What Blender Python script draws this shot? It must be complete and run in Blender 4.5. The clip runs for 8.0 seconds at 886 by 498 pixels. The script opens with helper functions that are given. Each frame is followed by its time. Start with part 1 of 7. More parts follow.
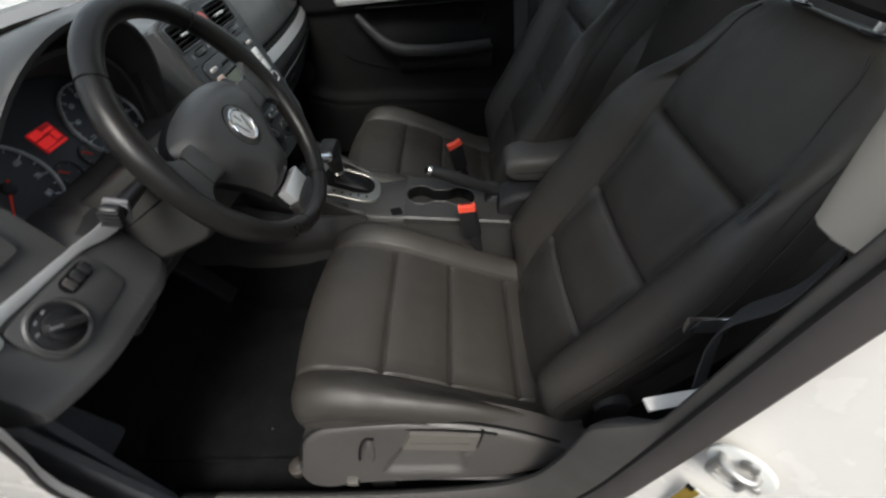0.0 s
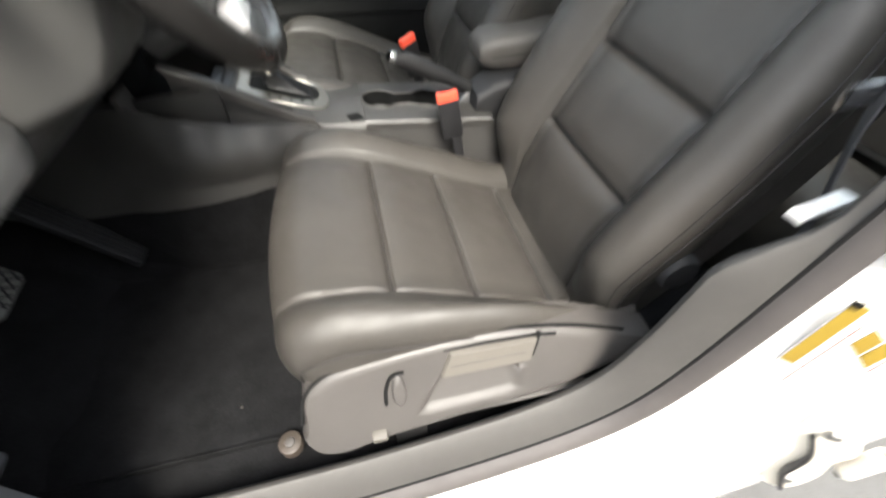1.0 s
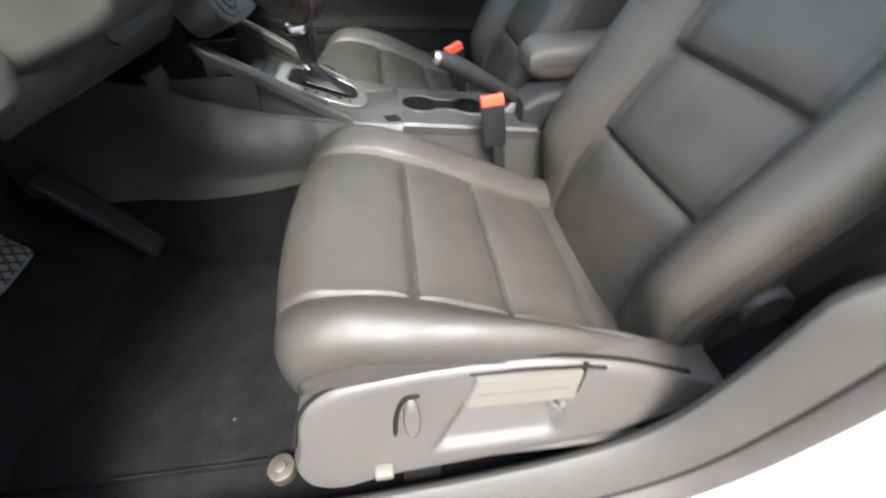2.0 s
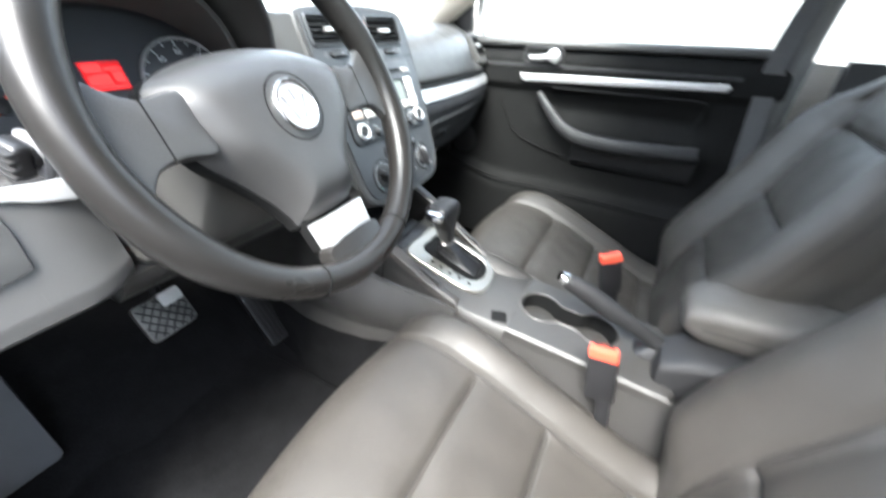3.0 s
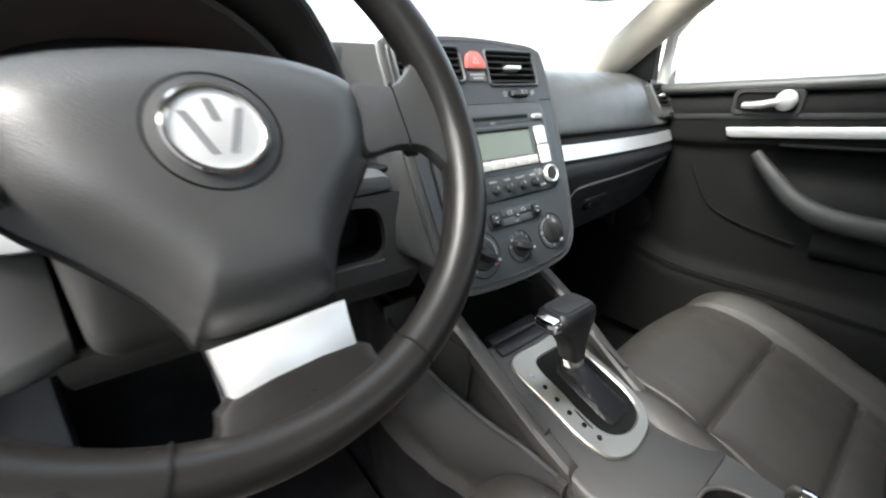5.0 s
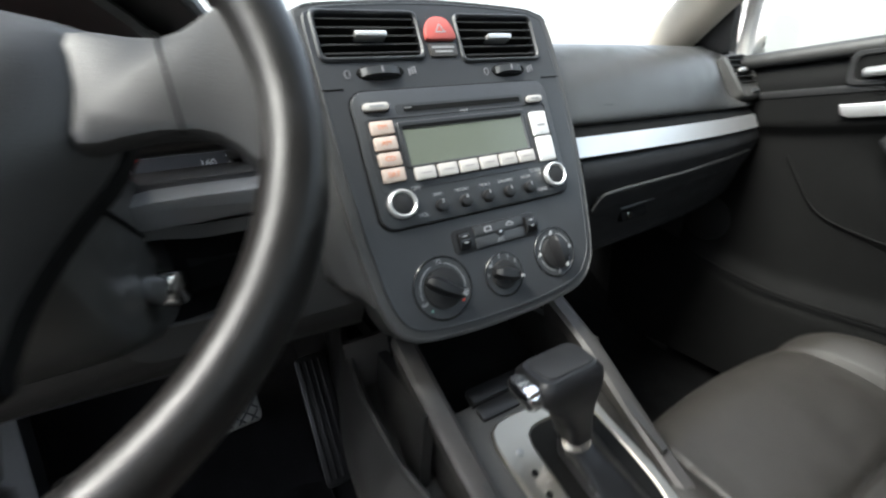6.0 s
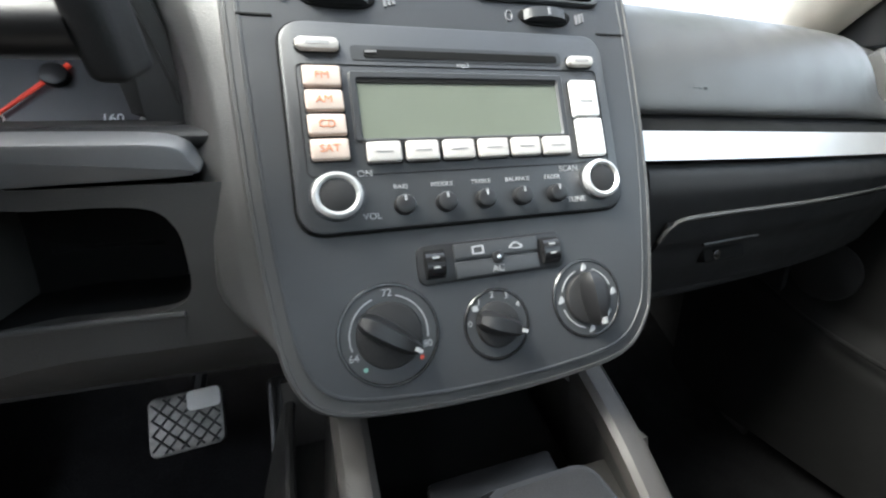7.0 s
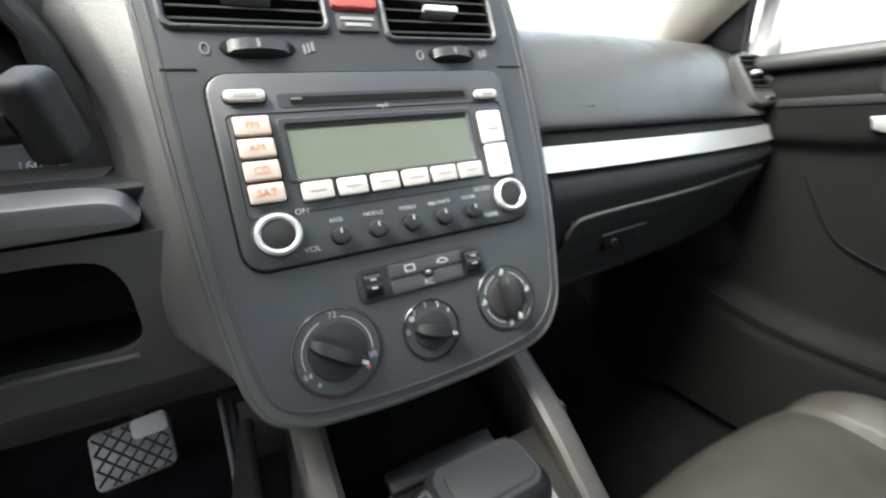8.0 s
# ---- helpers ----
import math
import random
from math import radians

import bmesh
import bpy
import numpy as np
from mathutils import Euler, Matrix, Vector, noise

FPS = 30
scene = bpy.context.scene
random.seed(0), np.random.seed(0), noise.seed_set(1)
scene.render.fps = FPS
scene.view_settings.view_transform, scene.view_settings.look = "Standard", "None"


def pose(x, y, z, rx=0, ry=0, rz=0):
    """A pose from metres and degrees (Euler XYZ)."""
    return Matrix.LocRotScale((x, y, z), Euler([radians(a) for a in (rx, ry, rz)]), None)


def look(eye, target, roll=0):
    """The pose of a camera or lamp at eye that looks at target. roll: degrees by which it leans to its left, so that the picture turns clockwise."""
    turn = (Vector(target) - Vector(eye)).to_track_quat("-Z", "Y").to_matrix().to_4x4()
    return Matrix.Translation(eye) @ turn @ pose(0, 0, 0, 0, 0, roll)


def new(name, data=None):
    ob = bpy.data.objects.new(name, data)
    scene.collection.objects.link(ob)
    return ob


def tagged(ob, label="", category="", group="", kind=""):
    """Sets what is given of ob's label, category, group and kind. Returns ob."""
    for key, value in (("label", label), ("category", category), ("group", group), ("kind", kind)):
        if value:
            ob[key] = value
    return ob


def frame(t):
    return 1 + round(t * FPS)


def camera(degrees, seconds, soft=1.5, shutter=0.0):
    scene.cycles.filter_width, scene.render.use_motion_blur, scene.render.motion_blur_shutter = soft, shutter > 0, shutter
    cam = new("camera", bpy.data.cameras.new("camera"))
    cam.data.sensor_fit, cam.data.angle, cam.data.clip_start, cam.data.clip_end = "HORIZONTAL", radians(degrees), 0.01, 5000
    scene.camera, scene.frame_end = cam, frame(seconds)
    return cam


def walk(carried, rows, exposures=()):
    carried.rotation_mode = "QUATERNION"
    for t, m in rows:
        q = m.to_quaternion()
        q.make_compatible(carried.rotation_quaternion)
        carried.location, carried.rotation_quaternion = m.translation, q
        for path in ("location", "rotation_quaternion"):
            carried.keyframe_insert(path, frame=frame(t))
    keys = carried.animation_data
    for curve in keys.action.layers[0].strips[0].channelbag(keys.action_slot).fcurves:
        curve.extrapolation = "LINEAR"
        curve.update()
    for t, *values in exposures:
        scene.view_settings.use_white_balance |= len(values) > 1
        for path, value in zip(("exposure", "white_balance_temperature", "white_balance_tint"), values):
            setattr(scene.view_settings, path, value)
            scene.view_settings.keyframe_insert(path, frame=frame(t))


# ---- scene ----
cam = camera(96.4, 8.0, soft=2.2, shutter=0.5)
PATH = [
    (0, (-0.868, -0.426, 1.159), (0.551, -0.357, -0.249), -3.2),
    (0.5, (-0.85, -0.322, 1.129), (0.545, -0.473, -0.297), -5.1),
    (1, (-0.845, -0.264, 0.93), (0.459, -0.596, -0.55), 0.8),
    (1.2, (-0.842, -0.241, 0.835), (0.489, -0.622, -0.609), 2.4),
    (2.3, (-0.78, -0.285, 0.869), (0.728, -0.312, -0.444), 4.2),
    (2.5, (-0.737, -0.309, 0.934), (0.771, -0.114, -0.365), 5.2),
    (2.7, (-0.692, -0.354, 0.969), (0.875, 0.015, -0.217), 2.2),
    (3, (-0.622, -0.411, 0.982), (0.927, 0.318, -0.051), 3.7),
    (3.5, (-0.576, -0.418, 0.985), (0.837, 0.761, 0.201), -2.5),
    (4, (-0.55, -0.4, 1.014), (0.568, 1.078, 0.261), 1.3),
    (4.5, (-0.494, -0.38, 0.982), (0.589, 1.133, 0.249), -0.2),
    (4.7, (-0.443, -0.37, 0.953), (0.717, 1.071, 0.193), -0.3),
    (5.8, (-0.267, -0.33, 0.883), (0.678, 1.289, 0.187), -5.1),
    (6, (-0.211, -0.323, 0.884), (0.633, 1.35, 0.185), -4.8),
    (6.5, (-0.126, -0.259, 0.877), (0.532, 1.509, 0.214), -1.1),
    (7, (-0.096, -0.23, 0.84), (0.489, 1.581, 0.224), -0.9),
    (7.5, (-0.077, -0.227, 0.862), (0.548, 1.566, 0.237), -1.3),
    (8, (-0.099, -0.259, 0.874), (0.743, 1.417, 0.178), -2.9),
]
EXPOSURES = [(t, stops, kelvin, 7) for t, stops, kelvin in ((0.0, 1.5, 6550), (0.5, 2.7, 6450), (1.0, 3.36, 6800), (1.2, 3.5, 6650), (2.3, 3.8, 6350), (2.5, 3.95, 6250), (3.0, 4.25, 6250), (3.5, 4.15, 6350), (4.0, 3.77, 6600), (4.5, 3.46, 6600), (6.0, 2.85, 6450), (6.5, 3.48, 6450), (7.0, 3.45, 6500), (7.5, 3.38, 6550), (8.0, 3.42, 6650))]
walk(cam, [(t, look(eye, target, roll)) for t, eye, target, roll in PATH], EXPOSURES)

# ---- light ----
world = bpy.data.worlds.new("sky")
scene.world = world
world.use_nodes = True
wn = world.node_tree.nodes
sky = wn.new("ShaderNodeTexSky")
sky.sky_type = "NISHITA"
sky.sun_disc = False
sky.sun_elevation = radians(55)
sky.sun_rotation = radians(266)
sky.air_density, sky.dust_density, sky.ozone_density = 1.0, 2.0, 1.0
wn["Background"].inputs["Strength"].default_value = 0.15
veil = wn.new("ShaderNodeHueSaturation")      # thin bright overcast
veil.inputs["Saturation"].default_value = 0.45
world.node_tree.links.new(sky.outputs["Color"], veil.inputs["Color"])
world.node_tree.links.new(veil.outputs["Color"], wn["Background"].inputs["Color"])
sun_data = bpy.data.lights.new("sun", "SUN")
sun_data.energy, sun_data.angle, sun_data.color = 1.3, radians(28), (1.0, 0.96, 0.91)
sun = new("sun", sun_data)
sun.matrix_world = look((-5.5, -0.4, 7.8), (0, 0, 0))

# ---- materials ----


def material(name, color, rough=0.5, metal=0.0, grain=0.0, grain_scale=900.0, vary=0.15, vary_scale=9.0, leather=False, coat=0.0, spec=0.5, wear=0.0, fine=0.0, crease=0.35):
    """A surface with broad tone variation, fine relief and uneven gloss."""
    mat = bpy.data.materials.new(name)
    mat.use_nodes = True
    nt = mat.node_tree
    b = nt.nodes["Principled BSDF"]
    b.inputs["Roughness"].default_value = rough
    b.inputs["Metallic"].default_value = metal
    b.inputs["Coat Weight"].default_value = coat
    b.inputs["Specular IOR Level"].default_value = spec
    co = nt.nodes.new("ShaderNodeTexCoord")
    n1 = nt.nodes.new("ShaderNodeTexNoise")
    n1.inputs["Scale"].default_value = vary_scale
    n1.inputs["Detail"].default_value = 6
    n1.inputs["Roughness"].default_value = 0.65
    nt.links.new(co.outputs["Object"], n1.inputs["Vector"])
    ramp = nt.nodes.new("ShaderNodeMapRange")
    ramp.inputs["From Min"].default_value, ramp.inputs["From Max"].default_value = 0.3, 0.7
    ramp.inputs["To Min"].default_value, ramp.inputs["To Max"].default_value = 1 - vary, 1 + vary
    nt.links.new(n1.outputs["Fac"], ramp.inputs["Value"])
    mul = nt.nodes.new("ShaderNodeVectorMath")
    mul.operation = "SCALE"
    mul.inputs[0].default_value = color
    nt.links.new(ramp.outputs["Result"], mul.inputs["Scale"])
    last = mul.outputs["Vector"]
    if fine:
        sp = nt.nodes.new("ShaderNodeTexNoise")
        sp.inputs["Scale"].default_value = 420.0
        sp.inputs["Detail"].default_value = 3
        nt.links.new(co.outputs["Object"], sp.inputs["Vector"])
        mr = nt.nodes.new("ShaderNodeMapRange")
        mr.inputs["From Min"].default_value, mr.inputs["From Max"].default_value = 0.3, 0.7
        mr.inputs["To Min"].default_value, mr.inputs["To Max"].default_value = 1 - fine, 1 + fine
        nt.links.new(sp.outputs["Fac"], mr.inputs["Value"])
        m2 = nt.nodes.new("ShaderNodeVectorMath")
        m2.operation = "SCALE"
        nt.links.new(last, m2.inputs[0])
        nt.links.new(mr.outputs["Result"], m2.inputs["Scale"])
        last = m2.outputs["Vector"]
    nt.links.new(last, b.inputs["Base Color"])
    rr = nt.nodes.new("ShaderNodeMapRange")
    rr.inputs["From Min"].default_value, rr.inputs["From Max"].default_value = 0.25, 0.75
    rr.inputs["To Min"].default_value, rr.inputs["To Max"].default_value = max(0.03, rough - 0.07 - wear), min(1, rough + 0.07)
    n2 = nt.nodes.new("ShaderNodeTexNoise")
    n2.inputs["Scale"].default_value = 28
    n2.inputs["Detail"].default_value = 5
    nt.links.new(co.outputs["Object"], n2.inputs["Vector"])
    nt.links.new(n2.outputs["Fac"], rr.inputs["Value"])
    nt.links.new(rr.outputs["Result"], b.inputs["Roughness"])
    if grain:
        bump = nt.nodes.new("ShaderNodeBump")
        bump.inputs["Strength"].default_value = grain
        bump.inputs["Distance"].default_value = 0.0006
        if leather:
            g = nt.nodes.new("ShaderNodeTexVoronoi")
            g.inputs["Scale"].default_value = grain_scale
            nt.links.new(co.outputs["Object"], g.inputs["Vector"])
            out = g.outputs["Distance"]
        else:
            g = nt.nodes.new("ShaderNodeTexNoise")
            g.inputs["Scale"].default_value = grain_scale
            g.inputs["Detail"].default_value = 3
            nt.links.new(co.outputs["Object"], g.inputs["Vector"])
            out = g.outputs["Fac"]
        nt.links.new(out, bump.inputs["Height"])
        if leather:
            soft_n = nt.nodes.new("ShaderNodeTexNoise")
            soft_n.inputs["Scale"].default_value = 22.0
            soft_n.inputs["Detail"].default_value = 3
            nt.links.new(co.outputs["Object"], soft_n.inputs["Vector"])
            b2 = nt.nodes.new("ShaderNodeBump")
            b2.inputs["Strength"].default_value = crease
            b2.inputs["Distance"].default_value = 0.006
            nt.links.new(soft_n.outputs["Fac"], b2.inputs["Height"])
            nt.links.new(b2.outputs["Normal"], bump.inputs["Normal"])
        nt.links.new(bump.outputs["Normal"], b.inputs["Normal"])
    return mat


def glowing(name, color, strength):
    mat = bpy.data.materials.new(name)
    mat.use_nodes = True
    b = mat.node_tree.nodes["Principled BSDF"]
    b.inputs["Base Color"].default_value = (*color, 1)
    b.inputs["Emission Color"].default_value = (*color, 1)
    b.inputs["Emission Strength"].default_value = strength
    return mat


def clear_glass(name, tint):
    """Thin car glass: lets tinted daylight through and mirrors a little of it."""
    mat = bpy.data.materials.new(name)
    mat.use_nodes = True
    nt = mat.node_tree
    nt.nodes.remove(nt.nodes["Principled BSDF"])
    clear, gloss = nt.nodes.new("ShaderNodeBsdfTransparent"), nt.nodes.new("ShaderNodeBsdfGlossy")
    clear.inputs["Color"].default_value = (*tint, 1)
    gloss.inputs["Roughness"].default_value = 0.02
    both = nt.nodes.new("ShaderNodeMixShader")
    both.inputs["Fac"].default_value = 0.05
    nt.links.new(clear.outputs["BSDF"], both.inputs[1])
    nt.links.new(gloss.outputs["BSDF"], both.inputs[2])
    nt.links.new(both.outputs["Shader"], nt.nodes["Material Output"].inputs["Surface"])
    return mat


LEATHER = material("dark_leather", (0.0345, 0.0313, 0.0275), 0.50, grain=0.35, grain_scale=700, vary=0.12, leather=True, wear=0.04, crease=0.2, spec=0.4)
WHEEL_LEATHER = material("wheel_leather", (0.0110, 0.0102, 0.0095), 0.37, grain=0.10, grain_scale=1500, vary=0.15, leather=True, wear=0.05, crease=0.10, spec=0.30)
ARM_PAD = material("armrest_leather", (0.055, 0.051, 0.046), 0.6, grain=0.35, grain_scale=700, vary=0.12, wear=0.06)
SHROUD = material("column_plastic", (0.042, 0.0415, 0.039), 0.42, grain=0.3, grain_scale=1100, vary=0.06)
# Door plastic set near black: the shade on the panel is in this colour.
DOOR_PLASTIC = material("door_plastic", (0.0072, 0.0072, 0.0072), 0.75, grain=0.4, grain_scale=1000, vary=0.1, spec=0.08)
STITCH = material("stitch_thread", (0.016, 0.014, 0.013), 0.7)
DASH = material("dash_plastic", (0.05, 0.0495, 0.0485), 0.4, grain=0.5, grain_scale=1100, vary=0.08)
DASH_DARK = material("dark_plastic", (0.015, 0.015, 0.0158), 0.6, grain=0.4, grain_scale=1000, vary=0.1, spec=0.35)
CONSOLE = material("console_plastic", (0.036, 0.0345, 0.0325), 0.45, grain=0.5, grain_scale=1100, vary=0.1)
PAD = material("airbag_plastic", (0.034, 0.0335, 0.033), 0.42, grain=0.4, grain_scale=1000, vary=0.08)
FASCIA = material("fascia_plastic", (0.030, 0.0318, 0.0345), 0.4, grain=0.2, grain_scale=1400, vary=0.06)
TRIM_GREY = material("grey_plastic", (0.047, 0.0430, 0.0400), 0.45, grain=0.4, grain_scale=900, vary=0.1)
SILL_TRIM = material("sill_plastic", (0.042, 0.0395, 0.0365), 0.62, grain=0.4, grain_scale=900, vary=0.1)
SILVER = material("silver_trim", (0.66, 0.66, 0.66), 0.40, metal=0.75, grain=0.06, grain_scale=1500, vary=0.04)
CHROME = material("chrome", (0.8, 0.8, 0.8), 0.10, metal=1.0, vary=0.03)
CONSOLE_METAL = material("brushed_plate", (0.30, 0.285, 0.255), 0.36, metal=0.85, grain=0.08, grain_scale=1300, vary=0.05)
BLACK = material("black_plastic", (0.010, 0.010, 0.011), 0.4, vary=0.1)
VENT_SLAT = material("vent_slat", (0.013, 0.013, 0.013), 0.7, vary=0.1, spec=0.18)
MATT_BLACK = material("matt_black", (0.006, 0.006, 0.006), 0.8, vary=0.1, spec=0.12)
GLOSS_BLACK = material("gloss_black", (0.012, 0.012, 0.013), 0.2, vary=0.05)
CARPET = material("carpet", (0.0058, 0.0058, 0.0062), 0.95, grain=1.0, grain_scale=600, vary=0.4, vary_scale=25, fine=0.5, spec=0.1)
KICK = material("kick_plastic", (0.046, 0.048, 0.053), 0.5, grain=0.3, grain_scale=900, vary=0.1)
RUBBER = material("rubber_seal", (0.044, 0.039, 0.037), 0.7, grain=0.2, grain_scale=800)
WHITE_PAINT = material("white_paint", (0.72, 0.70, 0.665), 0.25, coat=0.6, vary=0.03)
CREAM = material("cream_paint", (0.70, 0.65, 0.55), 0.35, coat=0.3, vary=0.06)
BEIGE = material("beige_fabric", (0.48, 0.43, 0.36), 0.85, grain=0.4, grain_scale=1200, vary=0.05)
BUTTON = material("light_button", (0.42, 0.40, 0.38), 0.45, vary=0.04)
PALE_BUTTON = material("pale_button", (0.58, 0.58, 0.58), 0.42, vary=0.03)
ORANGE_INK = material("orange_ink", (0.55, 0.19, 0.09), 0.6)
GREY_INK = material("grey_ink", (0.25, 0.25, 0.25), 0.6)
WHITE_INK = material("white_ink", (0.30, 0.31, 0.32), 0.6)
DIAL_INK = material("dial_ink", (0.80, 0.83, 0.87), 0.6)
FAINT_INK = material("faint_ink", (0.17, 0.17, 0.18), 0.6)
SATIN = material("satin_trim", (0.19, 0.19, 0.195), 0.45, metal=0.35, grain=0.1, grain_scale=1500, vary=0.05)
KNOB_RING = material("knob_ring", (0.72, 0.72, 0.72), 0.3, metal=0.6, vary=0.04)
BADGE = material("badge_plate", (0.60, 0.60, 0.59), 0.32, metal=0.5, vary=0.05)
LINER = material("hood_liner", (0.062, 0.060, 0.057), 0.8, spec=0.2, grain=0.3, grain_scale=1100, vary=0.08)
LEVER = material("lever_plastic", (0.078, 0.071, 0.061), 0.5, grain=0.3, grain_scale=900, vary=0.05)
PEACH = material("peach_button", (0.45, 0.365, 0.315), 0.45, vary=0.04)
LCD = material("lcd", (0.125, 0.14, 0.115), 0.22, vary=0.05, spec=0.4)
HAZARD_RED = material("hazard_red", (0.48, 0.10, 0.085), 0.45, vary=0.04)
RED_PLASTIC = material("red_plastic", (0.80, 0.085, 0.045), 0.4, vary=0.06)
RED_SCREEN = glowing("red_screen", (1.0, 0.03, 0.03), 0.13)
RED_DARK = glowing("red_screen_dim", (0.55, 0.01, 0.015), 0.045)
NEEDLE = glowing("needle", (0.8, 0.06, 0.03), 0.02)
DIAL_FACE = material("dial_face", (0.046, 0.050, 0.057), 0.42, vary=0.1)
WEBBING = material("belt_webbing", (0.05, 0.05, 0.052), 0.7, grain=0.8, grain_scale=500)
YELLOW_INK = material("yellow_ink", (0.24, 0.16, 0.02), 0.5)
PAPER = material("paper_label", (0.62, 0.62, 0.60), 0.5, vary=0.03)
RED_INK = material("red_ink", (0.7, 0.10, 0.08), 0.6)
STRIKER_STEEL = material("striker_steel", (0.46, 0.45, 0.43), 0.35, metal=0.7, vary=0.2)
PEDAL_STEEL = material("pedal_steel", (0.20, 0.195, 0.185), 0.45, metal=0.6, grain=0.3, grain_scale=300, vary=0.3, vary_scale=60)
STEEL = material("galvanised_steel", (0.30, 0.295, 0.285), 0.4, metal=0.9, vary=0.2)
GROUND = material("asphalt_ground", (0.075, 0.074, 0.072), 0.85, grain=0.6, grain_scale=60, vary=0.2, vary_scale=1.5, fine=0.2)
GLASS = clear_glass("window_glass", (0.86, 0.89, 0.875))
SIDE_GLASS = clear_glass("tinted_glass", (0.62, 0.66, 0.645))
STICKER = material("green_sticker", (0.16, 0.33, 0.28), 0.6, vary=0.15, vary_scale=30)
TEXT_GREY = material("pale_print", (0.52, 0.52, 0.52), 0.6)
PAPER_GREY = material("grey_notice", (0.36, 0.37, 0.37), 0.6, vary=0.1, vary_scale=30)

# ---- mesh helpers ----


def part(name, bm, mat, parent=None, label="", smooth=True):
    """Links a bmesh as one mesh object, under a thing or a part."""
    bmesh.ops.recalc_face_normals(bm, faces=bm.faces)
    me = bpy.data.meshes.new(name)
    bm.to_mesh(me)
    bm.free()
    if smooth:
        me.polygons.foreach_set("use_smooth", [True] * len(me.polygons))
        me.set_sharp_from_angle(angle=radians(38))
    me.materials.append(mat)
    ob = new(name, me)
    if parent is not None:
        ob.parent = parent
    if label:
        ob["label"] = label
    return ob


def thing(name, label, category, group="", kind=""):
    return tagged(new(name), label, category, group, kind)


class Plane:
    """A flat working frame: u to the right, v up along the face, n out of it."""

    def __init__(self, origin, tilt=0.0, turn=0.0):
        r = Euler((radians(90 - tilt), 0, radians(turn))).to_matrix()
        self.o, self.u, self.v, self.n = Vector(origin), r @ Vector((1, 0, 0)), r @ Vector((0, 1, 0)), r @ Vector((0, 0, 1))

    def p(self, u, v, d=0.0):
        return self.o + self.u * u + self.v * v + self.n * d


def rrect(u0, v0, u1, v1, r, n=5):
    out = []
    for cu, cv, a0 in ((u1 - r, v1 - r, 0), (u0 + r, v1 - r, 90), (u0 + r, v0 + r, 180), (u1 - r, v0 + r, 270)):
        for i in range(n + 1):
            a = radians(a0 + 90 * i / n)
            out.append((cu + r * math.cos(a), cv + r * math.sin(a)))
    return out


def circle(cu, cv, r, n=32, r2=None):
    return [(cu + r * math.cos(2 * math.pi * i / n), cv + (r2 or r) * math.sin(2 * math.pi * i / n)) for i in range(n)]


def smooth_poly(pts, n=4):
    """A closed Catmull-Rom curve through the points."""
    out = []
    k = len(pts)
    for i in range(k):
        p0, p1, p2, p3 = (Vector((*pts[(i + j) % k], 0)) for j in (-1, 0, 1, 2))
        for s in range(n):
            t = s / n
            q = 0.5 * ((2 * p1) + (p2 - p0) * t + (2 * p0 - 5 * p1 + 4 * p2 - p3) * t * t + (3 * p1 - p0 - 3 * p2 + p3) * t ** 3)
            out.append((q.x, q.y))
    return out


def smooth_path(pts, n=6):
    """An open Catmull-Rom curve through points in space."""
    ps = [Vector(p) for p in pts]
    ps = [ps[0] * 2 - ps[1]] + ps + [ps[-1] * 2 - ps[-2]]
    out = []
    for i in range(1, len(ps) - 2):
        p0, p1, p2, p3 = ps[i - 1:i + 3]
        for s in range(n):
            t = s / n
            out.append(0.5 * ((2 * p1) + (p2 - p0) * t + (2 * p0 - 5 * p1 + 4 * p2 - p3) * t * t + (3 * p1 - p0 - 3 * p2 + p3) * t ** 3))
    out.append(ps[-2])
    return out


def loft(rings, closed=True, caps=True, bm=None):
    """Skins rings of equal length, one after another."""
    bm = bm or bmesh.new()
    vs = [[bm.verts.new(p) for p in ring] for ring in rings]
    n = len(rings[0])
    for a, b in zip(vs, vs[1:]):
        for i in range(n if closed else n - 1):
            j = (i + 1) % n
            bm.faces.new((a[i], a[j], b[j], b[i]))
    if caps and closed:
        bm.faces.new(vs[0][::-1])
        bm.faces.new(vs[-1])
    return bm


def shrink(outline, d):
    """Moves each corner of an outline inwards by about d."""
    k = len(outline)
    area = sum(outline[i][0] * outline[(i + 1) % k][1] - outline[(i + 1) % k][0] * outline[i][1] for i in range(k))
    s = 1 if area > 0 else -1
    out = []
    for i in range(k):
        (ax, ay), (bx, by), (cx, cy) = outline[i - 1], outline[i], outline[(i + 1) % k]
        e1, e2 = Vector((bx - ax, by - ay)), Vector((cx - bx, cy - by))
        if e1.length < 1e-9 or e2.length < 1e-9:
            out.append((bx, by))
            continue
        e1.normalize(), e2.normalize()
        nn = Vector((-(e1.y + e2.y), e1.x + e2.x)) * s
        if nn.length < 1e-9:
            out.append((bx, by))
            continue
        nn.normalize()
        out.append((bx + nn.x * d, by + nn.y * d))
    return out


def prism(plane, outline, d0, d1, bevel=0.0, bm=None):
    """A plate with rounded front edges, between the depths d0 and d1 of a frame."""
    rings = [[plane.p(u, v, d0) for u, v in outline]]
    if bevel:
        rings.append([plane.p(u, v, d1 - bevel) for u, v in outline])
        rings.append([plane.p(u, v, d1 - bevel * 0.3) for u, v in shrink(outline, bevel * 0.3)])
        rings.append([plane.p(u, v, d1) for u, v in shrink(outline, bevel)])
    else:
        rings.append([plane.p(u, v, d1) for u, v in outline])
    return loft(rings, bm=bm)


